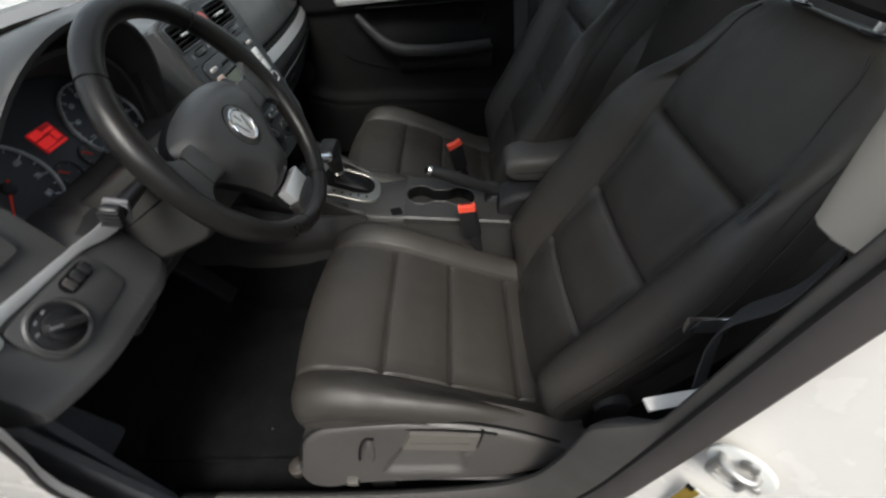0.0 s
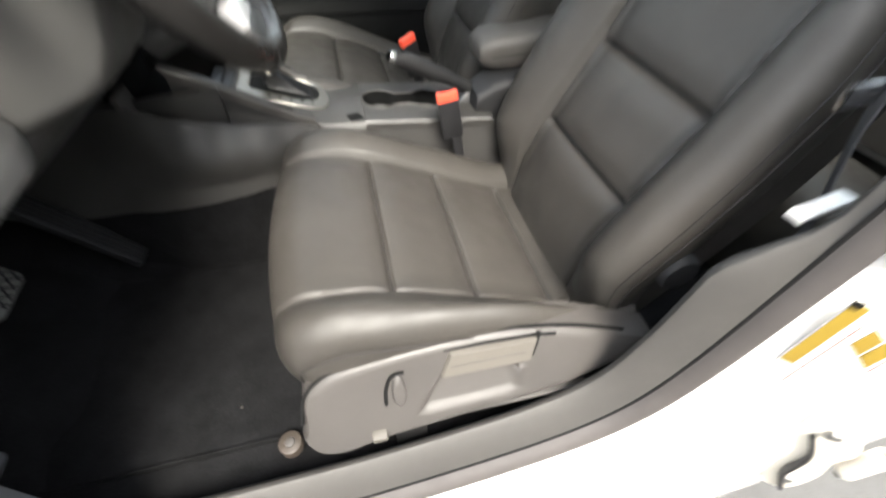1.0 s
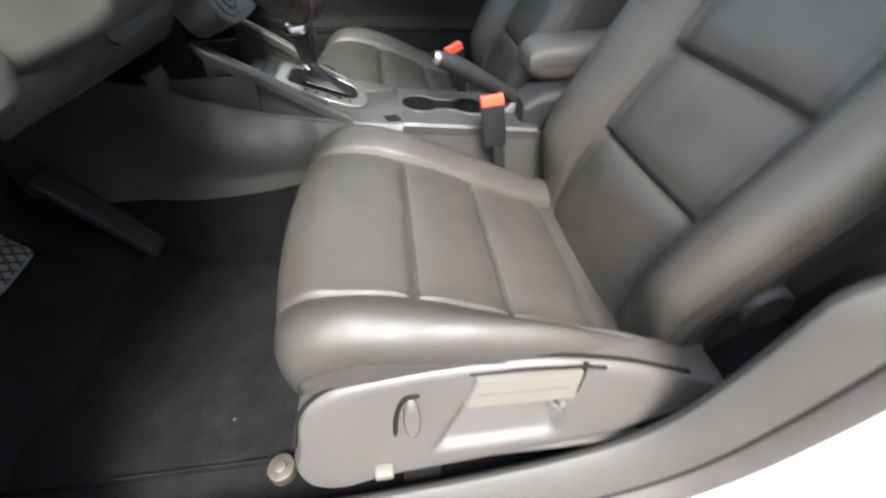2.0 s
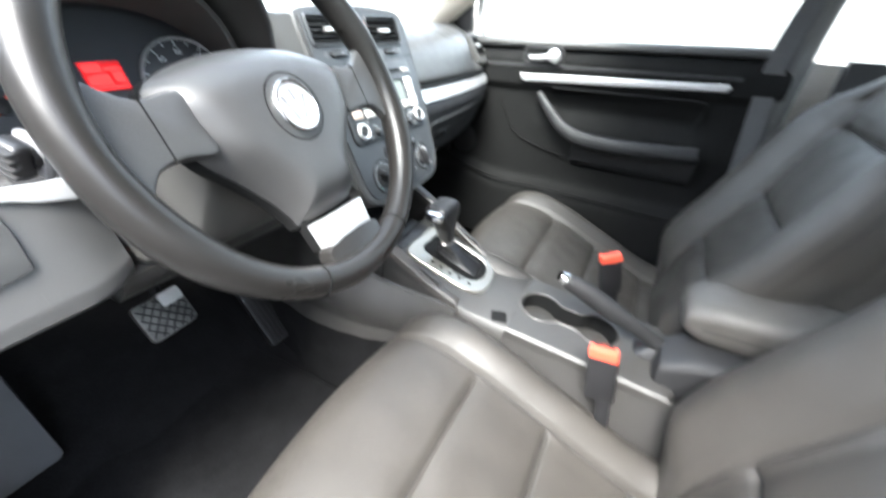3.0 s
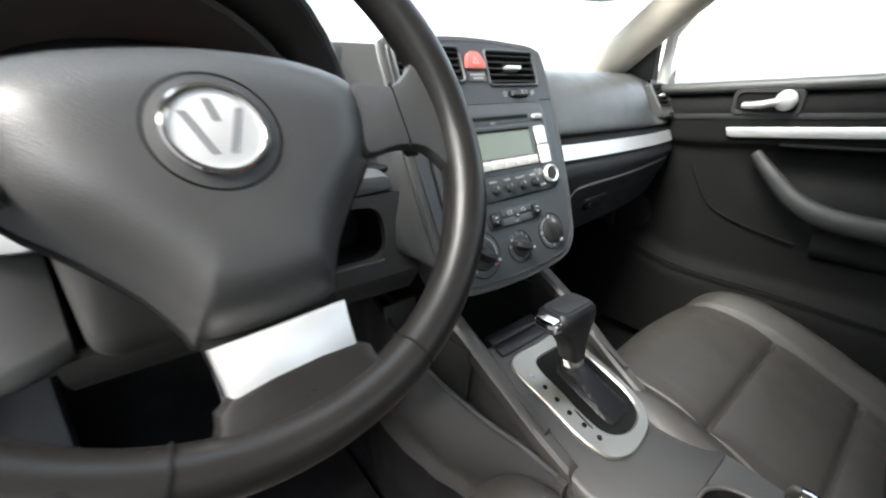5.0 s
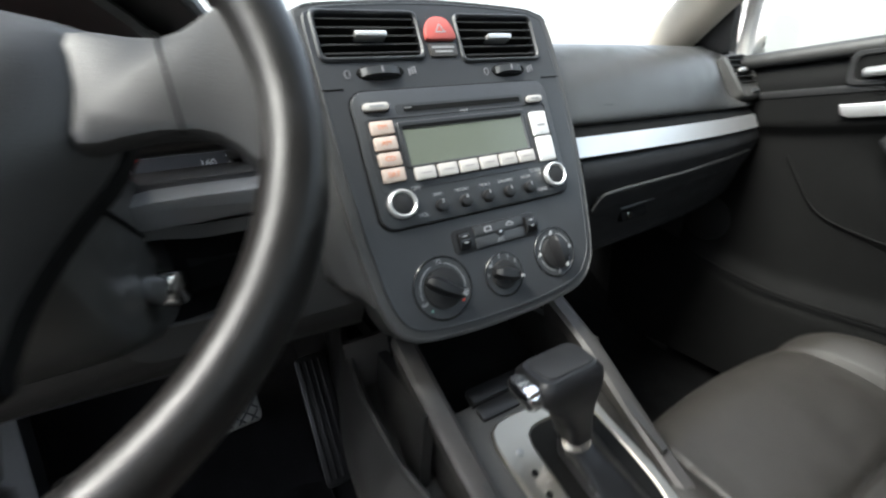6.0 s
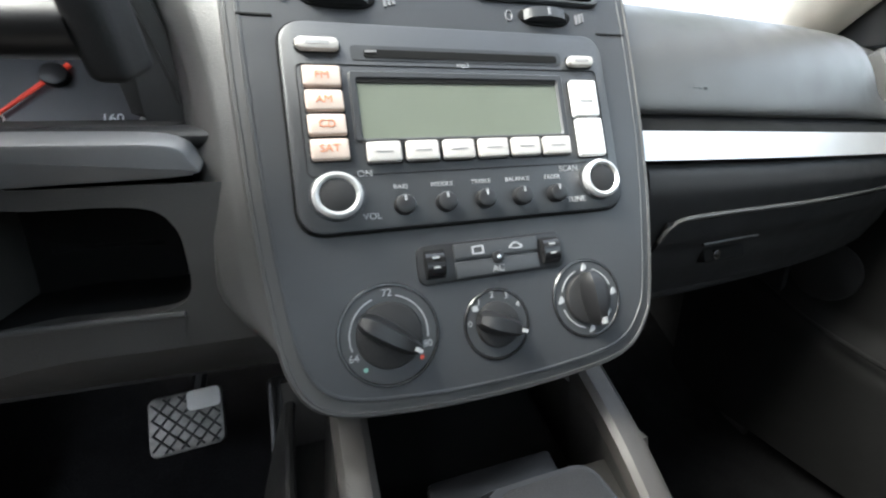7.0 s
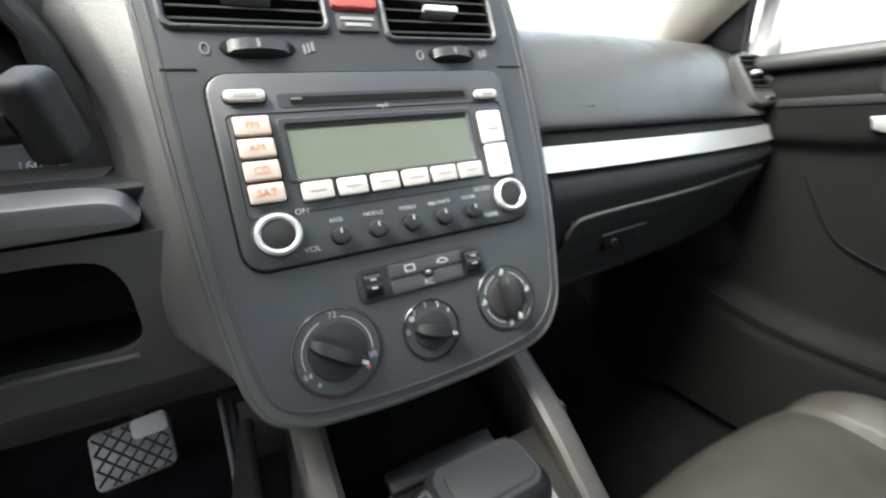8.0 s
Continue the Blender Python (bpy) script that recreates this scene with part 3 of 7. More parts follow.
part("armrest", tube(grab, [0.011 + 0.012 * min(1, i / 22) for i in range(len(grab))], 14, 0.75, up=(1, 0, 0)), DASH_DARK, passenger_door, "padded grab handle and armrest")
part("armrest_base", sheet(lambda u, v: DR.p(0.23 + 0.34 * u, 0.575 + 0.085 * v, 0.010 + 0.045 * v ** 0.6 * (1 - 0.4 * u ** 3)), 0, 1, 0, 1, 14, 8, (0.03, 0, 0)), DASH_DARK, passenger_door)
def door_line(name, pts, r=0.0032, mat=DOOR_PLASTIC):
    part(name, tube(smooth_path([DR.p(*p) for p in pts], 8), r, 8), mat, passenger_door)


door_line("panel_seam", [(-0.03, 0.735, 0.003), (-0.008, 0.695, 0.003), (0.030, 0.640, 0.003), (0.10, 0.612, 0.006), (0.20, 0.592, 0.010)], 0.0022)
door_line("inset_edge", [(0.13, 0.792, 0.012), (0.34, 0.797, 0.012), (0.52, 0.802, 0.012), (0.545, 0.785, 0.010), (0.53, 0.72, 0.006)], 0.004)
door_line("pocket_rim", [(-0.23, 0.548, 0.03), (-0.12, 0.512, 0.046), (0.02, 0.486, 0.048), (0.20, 0.486, 0.048), (0.42, 0.478, 0.048), (0.62, 0.470, 0.046)], 0.004)
SP = prism(DR, circle(-0.155, 0.590, 0.050, 40), -0.004, 0.004, 0.003)
part("speaker_grille", SP, DASH_DARK, passenger_door)
part("mirror_triangle", prism(DR, [(-0.245, 0.930), (-0.150, 0.922), (-0.150, 1.020), (-0.160, 1.026)], 0.0, 0.02, 0.004), BLACK, passenger_door, "black triangular mirror cover")
part("window_frame", tube([(0.700, 0.140, 0.91), (0.700, 0.132, 1.02), (0.688, 0.085, 1.075), (0.655, -0.03, 1.16), (0.63, -0.12, 1.23), (0.59, -0.30, 1.33), (0.59, -0.66, 1.35)], 0.013, 8), WHITE_PAINT, passenger_door)

# ---- rear bench ----
rear_bench = thing("rear_bench", "dark leather rear bench seat behind the front seats", "bench seat")
part("cushion", sheet(lambda u, v: Vector((-0.62 + 1.24 * u, -1.02 - 0.42 * v, 0.42 + 0.06 * math.sin(math.pi * min(1, v * 1.2)) - 0.03 * v - 0.1 * max(0, 0.08 - v) * 10)), 0, 1, 0, 1, 20, 14, (0, 0, -0.18)), LEATHER, rear_bench)
part("backrest", sheet(lambda u, v: Vector((-0.62 + 1.24 * u, -1.36 - 0.20 * v + 0.03 * math.sin(math.pi * v), 0.44 + 0.52 * v)), 0, 1, 0, 1, 20, 14, (0, -0.12, 0)), LEATHER, rear_bench)
for side in (-1, 1):
    bm = sheet(lambda u, v: Vector((side * (0.700 + 0.02 * v), -0.80 - 0.86 * u, 0.24 + 0.69 * v)), 0, 1, 0, 1, 6, 8, (side * 0.03, 0, 0))
    tagged(part("rear_door_trim", bm, DASH_DARK), "dark plastic rear door trim panel", "door trim", kind="structure")
tagged(part("parcel_shelf", block((0, -1.60, 0.93), (1.3, 0.24, 0.03), 0.008), DASH_DARK), "dark shelf below the rear window", "shelf", kind="structure")

# ---- door lock striker and warning label on the jamb ----
LB = Plane((-0.7415, -0.7035, 0.526), 0, -135)      # the painted jamb: u runs outwards, n faces forwards
jamb_label = thing("warning_label", "white paper label with yellow bars on the door jamb", "label")
part("sheet", prism(LB, rrect(-0.018, -0.070, 0.060, 0.105, 0.003), 0.001, 0.0025), PAPER, jamb_label)
part("yellow_bar", prism(LB, rrect(-0.017, -0.010, -0.004, 0.102, 0.001), 0.0025, 0.0032), YELLOW_INK, jamb_label)
for i in range(2):
    part("yellow_patch", prism(LB, [(0.012 + 0.0145 * i, 0.049 - 0.012 * i), (0.014 + 0.0145 * i, 0.080 - 0.009 * i), (0.026 + 0.0145 * i, 0.071 - 0.009 * i), (0.0245 + 0.0145 * i, 0.038 - 0.012 * i)], 0.0025, 0.0032), YELLOW_INK, jamb_label)
for u, v0, v1 in ((0.004, -0.050, 0.080), (0.043, 0.020, 0.062)):
    part("red_line", prism(LB, [(u, v0), (u + 0.0010, v0), (u + 0.0010, v1), (u, v1)], 0.0025, 0.0030), RED_INK, jamb_label)
for i in range(5):
    part("text_bar", prism(LB, [(0.012 + i * 0.007, -0.056), (0.0128 + i * 0.007, -0.056), (0.0128 + i * 0.007, 0.014 - 0.012 * (i % 2)), (0.012 + i * 0.007, 0.014 - 0.012 * (i % 2))], 0.0025, 0.0030), TEXT_GREY, jamb_label)
part("black_mark", prism(LB, rrect(-0.018, 0.094, -0.010, 0.106, 0.001), 0.0025, 0.0036), MATT_BLACK, jamb_label)
striker = thing("door_striker", "galvanised steel door lock striker on the jamb", "door striker")
SK = Plane((-0.738, -0.701, 0.716), 0, -135)
part("plate", prism(SK, circle(0.002, 0.002, 0.029, 40), 0.0, 0.004, 0.0015), PAPER, striker, "round white surround")
part("guide", frame_ring(SK, rrect(-0.019, -0.027, 0.015, 0.010, 0.005), rrect(-0.012, -0.021, 0.009, 0.004, 0.003), 0.002, 0.012, 0.002), STRIKER_STEEL, striker)
part("recess", prism(SK, rrect(-0.0125, -0.0215, 0.0095, 0.0045, 0.003), 0.002, 0.0050), STEEL, striker)
part("loop", tube(smooth_path([SK.p(-0.016, 0.010, 0.003), SK.p(-0.014, 0.012, 0.014), SK.p(0.0, 0.013, 0.018), SK.p(0.013, 0.012, 0.014), SK.p(0.015, 0.010, 0.003)], 5), 0.0036, 10), STRIKER_STEEL, striker)
part("screw", prism(SK, circle(0.004, 0.019, 0.008, 20), 0.003, 0.008, 0.001), STEEL, striker)
part("screw", prism(SK, circle(0.021, -0.010, 0.005, 16), 0.003, 0.007, 0.001), STRIKER_STEEL, striker)
hinge = thing("rear_door_hinge", "cream painted rear door hinge with dark edges on the jamb", "door hinge")
HP = Plane((-0.7395, -0.7055, 0.55), 0, -135)
part("leaf", prism(HP, smooth_poly([(0.066, -0.075), (0.095, -0.090), (0.120, -0.130), (0.118, -0.165), (0.128, -0.215), (0.126, -0.275), (0.100, -0.285), (0.082, -0.240), (0.070, -0.180), (0.055, -0.120)], 4), 0.0, 0.014, 0.004), CREAM, hinge)
part("knuckle", tube([HP.p(0.132, -0.11, 0.012), HP.p(0.132, -0.17, 0.012)], 0.011, 14), CREAM, hinge)
part("pin", tube([HP.p(0.132, -0.095, 0.012), HP.p(0.132, -0.185, 0.012)], 0.005, 10), STEEL, hinge)
part("check_strap", tube(smooth_path([HP.p(0.070, -0.125, 0.016), HP.p(0.090, -0.165, 0.020), HP.p(0.096, -0.225, 0.020), HP.p(0.118, -0.275, 0.016)], 6), 0.006, 8, 0.6), BLACK, hinge)
for u, v in ((0.082, -0.110), (0.108, -0.245)):
    part("bolt", prism(HP, circle(u, v, 0.009, 6), 0.012, 0.020, 0.002), STEEL, hinge)
part("edge_gasket", tube(smooth_path([HP.p(0.055, -0.120, 0.004), HP.p(0.070, -0.180, 0.004), HP.p(0.082, -0.240, 0.004), HP.p(0.100, -0.285, 0.004)], 5), 0.0045, 8), BLACK, hinge)

# Unseen wall, added to hold back low sky light from the driver's opening.
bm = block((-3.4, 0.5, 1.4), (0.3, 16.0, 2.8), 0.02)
tagged(part("shade_wall_west", bm, material("plastered_wall", (0.30, 0.28, 0.26), 0.85, grain=0.5, grain_scale=80, vary=0.15, vary_scale=1.2)), "plain plastered wall added out of view to shade the driver's side", "wall", kind="structure")
# Pale buildings across the yard close the view through the glass.
FACADE = material("white_facade", (0.78, 0.77, 0.74), 0.8, grain=0.3, grain_scale=60, vary=0.06, vary_scale=0.8)
SHOP_GLASS = material("shop_glazing", (0.34, 0.36, 0.37), 0.25, vary=0.15, vary_scale=1.5)
building = thing("showroom_building", "white showroom building with grey glazing across the yard", "building", kind="structure")
part("wall", block((0.0, 11.2, 2.4), (26.0, 0.4, 4.8), 0.03), FACADE, building)
part("canopy", block((1.8, 10.7, 2.78), (2.5, 0.7, 0.20), 0.03), TRIM_GREY, building)
for x in (0.85, 1.85, 2.85):
    win = part("window", block((x, 10.98, 1.75), (0.86, 0.08, 1.9), 0.01), SHOP_GLASS, building)
    part("frame", frame_ring(Plane((x, 10.93, 1.75), 0), rrect(-0.46, -0.98, 0.46, 0.98, 0.01, 1), rrect(-0.41, -0.93, 0.41, 0.93, 0.01, 1), -0.04, 0.0, 0.005), WHITE_PAINT, win)
part("column", block((-2.25, 10.6, 2.3), (0.5, 0.5, 4.6), 0.03), CREAM, building)
# Added wall closes the yard; its grey limits light bounced into the car.
tagged(part("wall_east", block((8.0, 2.0, 1.3), (0.3, 22.0, 2.6), 0.03), material("rendered_wall", (0.34, 0.335, 0.32), 0.85, grain=0.4, grain_scale=60, vary=0.12, vary_scale=1.0)), "plain grey wall added to close the yard and limit bounced light", "wall", kind="structure")

# ---- dashboard ----
DL = Plane((-0.352, 0.028, 0.7845), 21.8)      # driver's side face
FA = Plane((0.0005, -0.022, 0.7235), 21.8)   # centre fascia
FA.u *= 0.987
FA.v *= 0.986
CL = Plane((-0.363, 0.155, 0.896), 25)        # instrument faces

dashboard = thing("dashboard", "dark grey soft plastic dashboard with silver strips", "dashboard")


def set_back(pts, d=0.025):
    """Moves the front of a side profile towards the windscreen."""
    return [(y + d * min(1.0, max(0.0, (0.32 - y) / 0.15)), z) for y, z in pts]


def spline_profile(pts, n=5):
    return [(p.y, p.z) for p in smooth_path([(0, y, z) for y, z in pts], n)]


def lofted_x(stations, name, mat, parent, label=""):
    """A body skinned across the car from side profiles (x, [(y, z), ...])."""
    rings = [[Vector((x, y, z)) for y, z in prof] for x, prof in stations]
    return part(name, loft(rings), mat, parent, label)


def driver_profile(x):
    e = max(0.0, (-0.60 - x) / 0.09)           # rounds off at the door end
    pull = 0.03 * e * e
    k = max(0.0, (x + 0.505) / 0.05)
    pull += 0.016 * k * k
    up = 0.008 * k * k
    return spline_profile(set_back([(0.53, 0.930), (0.40, 0.950), (0.22, 0.957), (0.12 + pull, 0.960), (0.085 + pull, 0.954), (0.068 + pull, 0.936), (0.028 + pull, 0.8555), (-0.009 + pull, 0.757 + up * 0.4), (-0.018 + pull, 0.733 + up), (-0.010 + pull, 0.717 + up), (0.07, 0.700 + up), (0.25, 0.695), (0.50, 0.72)]), 4)


def lip_profile(x):
    # below the instruments the face ends in a low lip
    k = max(0.0, (x + 0.505) / 0.05)
    pull, up = 0.016 * k * k, 0.008 * k * k
    return spline_profile(set_back([(0.25, 0.850), (0.13, 0.846), (0.062 + pull, 0.844), (0.032 + pull, 0.839), (0.020 + pull, 0.828), (-0.009 + pull, 0.757 + up * 0.4), (-0.018 + pull, 0.733 + up), (-0.010 + pull, 0.717 + up), (0.07, 0.700 + up), (0.25, 0.695)]), 4)


lofted_x([(x, driver_profile(x)) for x in (-0.690, -0.680, -0.66, -0.63, -0.60, -0.55, -0.530)], "end_section", DASH, dashboard)
lofted_x([(x, lip_profile(x)) for x in (-0.531, -0.52, -0.505, -0.49, -0.475, -0.462, -0.455)], "end_lip", DASH, dashboard)


def centre_left_profile(x):
    # behind the wheel: low shelf under the instruments, knee panel below
    return spline_profile([(0.53, 0.93), (0.40, 0.94), (0.25, 0.86), (0.13, 0.842), (0.070, 0.840), (0.046, 0.836), (0.050, 0.826), (0.085, 0.818), (0.105, 0.800), (0.105, 0.735), (0.085, 0.715), (0.070, 0.700), (0.09, 0.690), (0.25, 0.700), (0.50, 0.72)], 4)


lofted_x([(x, centre_left_profile(x)) for x in (-0.505, -0.42, -0.34, -0.26, -0.18, -0.130)], "knee_section", DASH_DARK, dashboard)


def passenger_curve(x):
    """How far the passenger's side sweeps forwards at x."""
    t = max(0.0, (x - 0.13) / 0.55)
    return 0.047 * t * t + 0.012 * t ** 5


def passenger_profile(x, low):
    t = max(0.0, (x - 0.13) / 0.55)
    s = passenger_curve(x)
    d = -0.014 * t
    h = -0.006 * t
    e = 0.028 * min(1.0, max(0.0, (x - 0.50) / 0.10)) ** 1.6      # set back round the end vent
    if low:
        return spline_profile([(0.25, 0.802), (0.10 + s, 0.806 + d), (0.034 + s, 0.806 + d), (0.020 + s, 0.788 + d), (0.022 + s, 0.765), (0.030 + s, 0.742), (0.045 + s, 0.710), (0.058 + s, 0.675), (0.080 + s, 0.652), (0.25, 0.64), (0.40, 0.72)], 4)
    return spline_profile([(0.53, 0.930), (0.38, 0.948 + h), (0.22, 0.952 + h), (0.13 + s + 0.3 * e, 0.945 + h), (0.085 + s + 0.8 * e, 0.928 + h), (0.060 + s + e, 0.900 + h), (0.046 + s + 0.9 * e, 0.868 + d * 0.7), (0.040 + s, 0.848 + d), (0.046 + s, 0.843 + d), (0.062 + s, 0.838 + d), (0.058 + s, 0.826 + d), (0.036 + s, 0.820 + d), (0.032 + s, 0.809 + d), (0.10 + s, 0.807 + d), (0.25, 0.805), (0.50, 0.81)], 4)


ends = [0.125 + 0.565 * i / 14 for i in range(15)]
lofted_x([(x, passenger_profile(x, False)) for x in ends], "passenger_section", DASH, dashboard)
lofted_x([(x, passenger_profile(x, True)) for x in [0.16] + ends[2:]], "lower_section", DASH_DARK, dashboard, "darker lower dashboard")
lofted_x([(x, spline_profile([(0.53, 0.920), (0.38, 0.942), (0.22, 0.956), (0.12, 0.966), (0.09, 0.960), (0.10, 0.90), (0.12, 0.80), (0.25, 0.70), (0.50, 0.72)], 4)) for x in (-0.20, -0.10, 0.0, 0.10, 0.135)], "top_section", DASH, dashboard)


def passenger_y(x):
    return 0.026 + passenger_curve(x)


bm = sheet(lambda u, v: Vector((0.140 + 0.53 * u, passenger_y(0.140 + 0.53 * u) - 0.004 + 0.010 * v, 0.808 - 0.0145 * u + 0.0225 * v)), 0, 1, 0, 1, 24, 4, (0, 0.012, 0))
part("silver_strip", bm, SILVER, dashboard, "satin silver trim strip")
# Black sheet puts the shade of the gap above the strip into colour.
bm = sheet(lambda u, v: Vector((0.145 + 0.52 * u, passenger_y(0.145 + 0.52 * u) + 0.006 + 0.014 * v, 0.829 - 0.0145 * u + 0.016 * v)), 0, 1, 0, 1, 20, 2, (0, 0.004, 0))
part("shadow_gap", bm, MATT_BLACK, dashboard)
# glovebox lid with its recess and lock
def glove_p(x, z, d=0.0):
    """A point on the face of the lower dashboard, d in front of it."""
    y, = interp([(0.652, 0.080), (0.675, 0.058), (0.710, 0.045), (0.742, 0.030), (0.765, 0.022), (0.788, 0.020)], z)
    return Vector((x, y + passenger_curve(x) - d, z))


glove = part("glovebox_lid", sheet(lambda u, v: glove_p(0.19 + 0.46 * u, 0.668 + 0.085 * v, 0.004), 0, 1, 0, 1, 20, 10, (0, 0.02, 0)), DASH_DARK, dashboard, "dark glovebox lid, closed")
# Paler bead paints the highlight that runs along the lid's lip.
part("lid_lip_highlight", tube(smooth_path([glove_p(0.187, 0.735, 0.004), glove_p(0.196, 0.750, 0.004), glove_p(0.225, 0.757, 0.004), glove_p(0.40, 0.757, 0.004), glove_p(0.62, 0.757, 0.004)], 6), 0.0022, 6), DASH, dashboard)
recess_at, lock_at = glove_p(0.288, 0.711, 0.002), glove_p(0.273, 0.711, 0.008)
part("latch_recess", block(tuple(recess_at), (0.060, 0.012, 0.020), 0.004, (-20, 0, 4)), MATT_BLACK, glove)
part("latch_lip", tube([glove_p(0.250, 0.724, 0.006), glove_p(0.285, 0.725, 0.006), glove_p(0.330, 0.724, 0.004)], 0.0016, 6), DASH, glove)
part("lock", prism(Plane(lock_at, 5), circle(0, 0, 0.0048, 16), -0.004, 0.004, 0.001), CHROME, glove, "small chrome lock")
for i in range(7):
    part("airbag_mark", block((0.196 + 0.006 * i, 0.0475, 0.8625), (0.004, 0.003, 0.004 - 0.001 * (i % 2)), 0.0005), FASCIA, dashboard)

# driver's side silver strip
strip = [(-0.320, 0.066), (-0.24, 0.062), (-0.14, 0.052), (-0.10, 0.048), (-0.10, 0.030), (-0.14, 0.034), (-0.175, 0.045), (-0.25, 0.050), (-0.292, 0.052), (-0.298, 0.042), (-0.306, 0.038), (-0.316, 0.044)]
part("silver_strip", prism(DL, smooth_poly(strip, 3), -0.004, 0.006, 0.002), SILVER, dashboard, "satin silver trim strip")
bm = prism(Plane((0, 0.026, 0), -14), smooth_poly([(-0.285, 0.811), (-0.22, 0.811), (-0.162, 0.813), (-0.160, 0.822), (-0.168, 0.831), (-0.20, 0.833), (-0.285, 0.832)], 4), -0.02, 0.004, 0.003)
for vert in bm.verts:
    vert.co.y += 0.2045
    vert.co.z += 0.024
# Darker satin on this stretch of silver strip carries the shade behind the wheel.
part("silver_strip", bm, SATIN, dashboard, "satin silver trim strip")
# storage pocket under the strip, beside the column
KN = Plane((0, -0.026, 0), 4)
knee_hole = smooth_poly([(-0.290, 0.739), (-0.24, 0.737), (-0.190, 0.736), (-0.174, 0.745), (-0.172, 0.765), (-0.175, 0.786), (-0.190, 0.798), (-0.24, 0.800), (-0.290, 0.801)], 5)
part("pocket_front", holed_plate(KN, smooth_poly([(-0.312, 0.716), (-0.24, 0.713), (-0.140, 0.711), (-0.128, 0.715), (-0.128, 0.806), (-0.140, 0.810), (-0.24, 0.811), (-0.312, 0.812)], 4), [knee_hole], -0.012, 0.0), CONSOLE, dashboard)
# Matt black lining puts the shade inside the pocket into its colour.
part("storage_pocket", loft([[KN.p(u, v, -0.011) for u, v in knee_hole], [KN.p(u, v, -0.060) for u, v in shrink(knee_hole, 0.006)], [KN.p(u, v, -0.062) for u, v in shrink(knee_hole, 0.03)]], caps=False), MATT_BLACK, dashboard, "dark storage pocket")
part("pocket_ledge", tube(smooth_path([KN.p(-0.30, 0.7365, 0.001), KN.p(-0.22, 0.7345, 0.001), KN.p(-0.178, 0.7330, 0.001)], 5), 0.0020, 8), DASH, dashboard)
bm = sheet(lambda u, v: Vector((-0.470 + 0.344 * u, 0.026 + 0.012 * u * (1 - u) + 0.030 * v * v, 0.723 - 0.046 * v - 0.010 * u * v + 0.004 * v * (1 - u))), 0, 1, 0, 1, 20, 8, (0, 0.012, 0.004))
# Darker console plastic here and on pocket_front stands in for shade.
part("knee_panel", bm, CONSOLE, dashboard)
bm = sheet(lambda u, v: Vector((-0.470 + 0.344 * u, 0.056 + 0.10 * v, 0.677 + 0.004 * (1 - u) - 0.010 * u)), 0, 1, 0, 1, 12, 6, (0, 0, 0.008))
part("knee_underside", bm, DASH_DARK, dashboard)

# end vent
def vent(plane, u0, v0, u1, v1, slats, parent, r=0.008, knob=True, name="air_vent", frame_mat=None, deep=False):
    """An air vent: frame, dark back, sloping slats and a finger tab."""
    fr = part(name, frame_ring(plane, rrect(u0 - 0.004, v0 - 0.004, u1 + 0.004, v1 + 0.004, r), rrect(u0, v0, u1, v1, r * 0.8), -0.02, 0.003, 0.0015), frame_mat or DASH_DARK, parent)
    part("vent_back", prism(plane, rrect(u0 - 0.001, v0 - 0.001, u1 + 0.001, v1 + 0.001, r * 0.8), -0.026 if deep else -0.02, -0.0185 if deep else -0.0040), MATT_BLACK, fr)
    step = (v1 - v0) / slats
    for i in range(slats):
        v = v0 + step * (i + 0.5)
        ring = []
        for u in (u0 + 0.001, u1 - 0.001):
            back = -0.012 if deep else -0.0022
            ring.append([plane.p(u, v - step * 0.11, 0.0006), plane.p(u, v + step * 0.10, 0.0002), plane.p(u, v + step * 0.06, back), plane.p(u, v - step * 0.11, back)])
        part("slat", loft(ring), VENT_SLAT, fr, smooth=False)
    if knob:
        um, vm = (u0 + u1) / 2, v0 + step * ((slats // 2) + 0.5)
        w = (u1 - u0) * 0.16
        part("vent_tab", prism(plane, rrect(um - w, vm - step * 0.30, um + w, vm + step * 0.32, 0.002, 3), -0.006, 0.0055, 0.0015), SILVER, fr, "silver vent tab")
    return fr


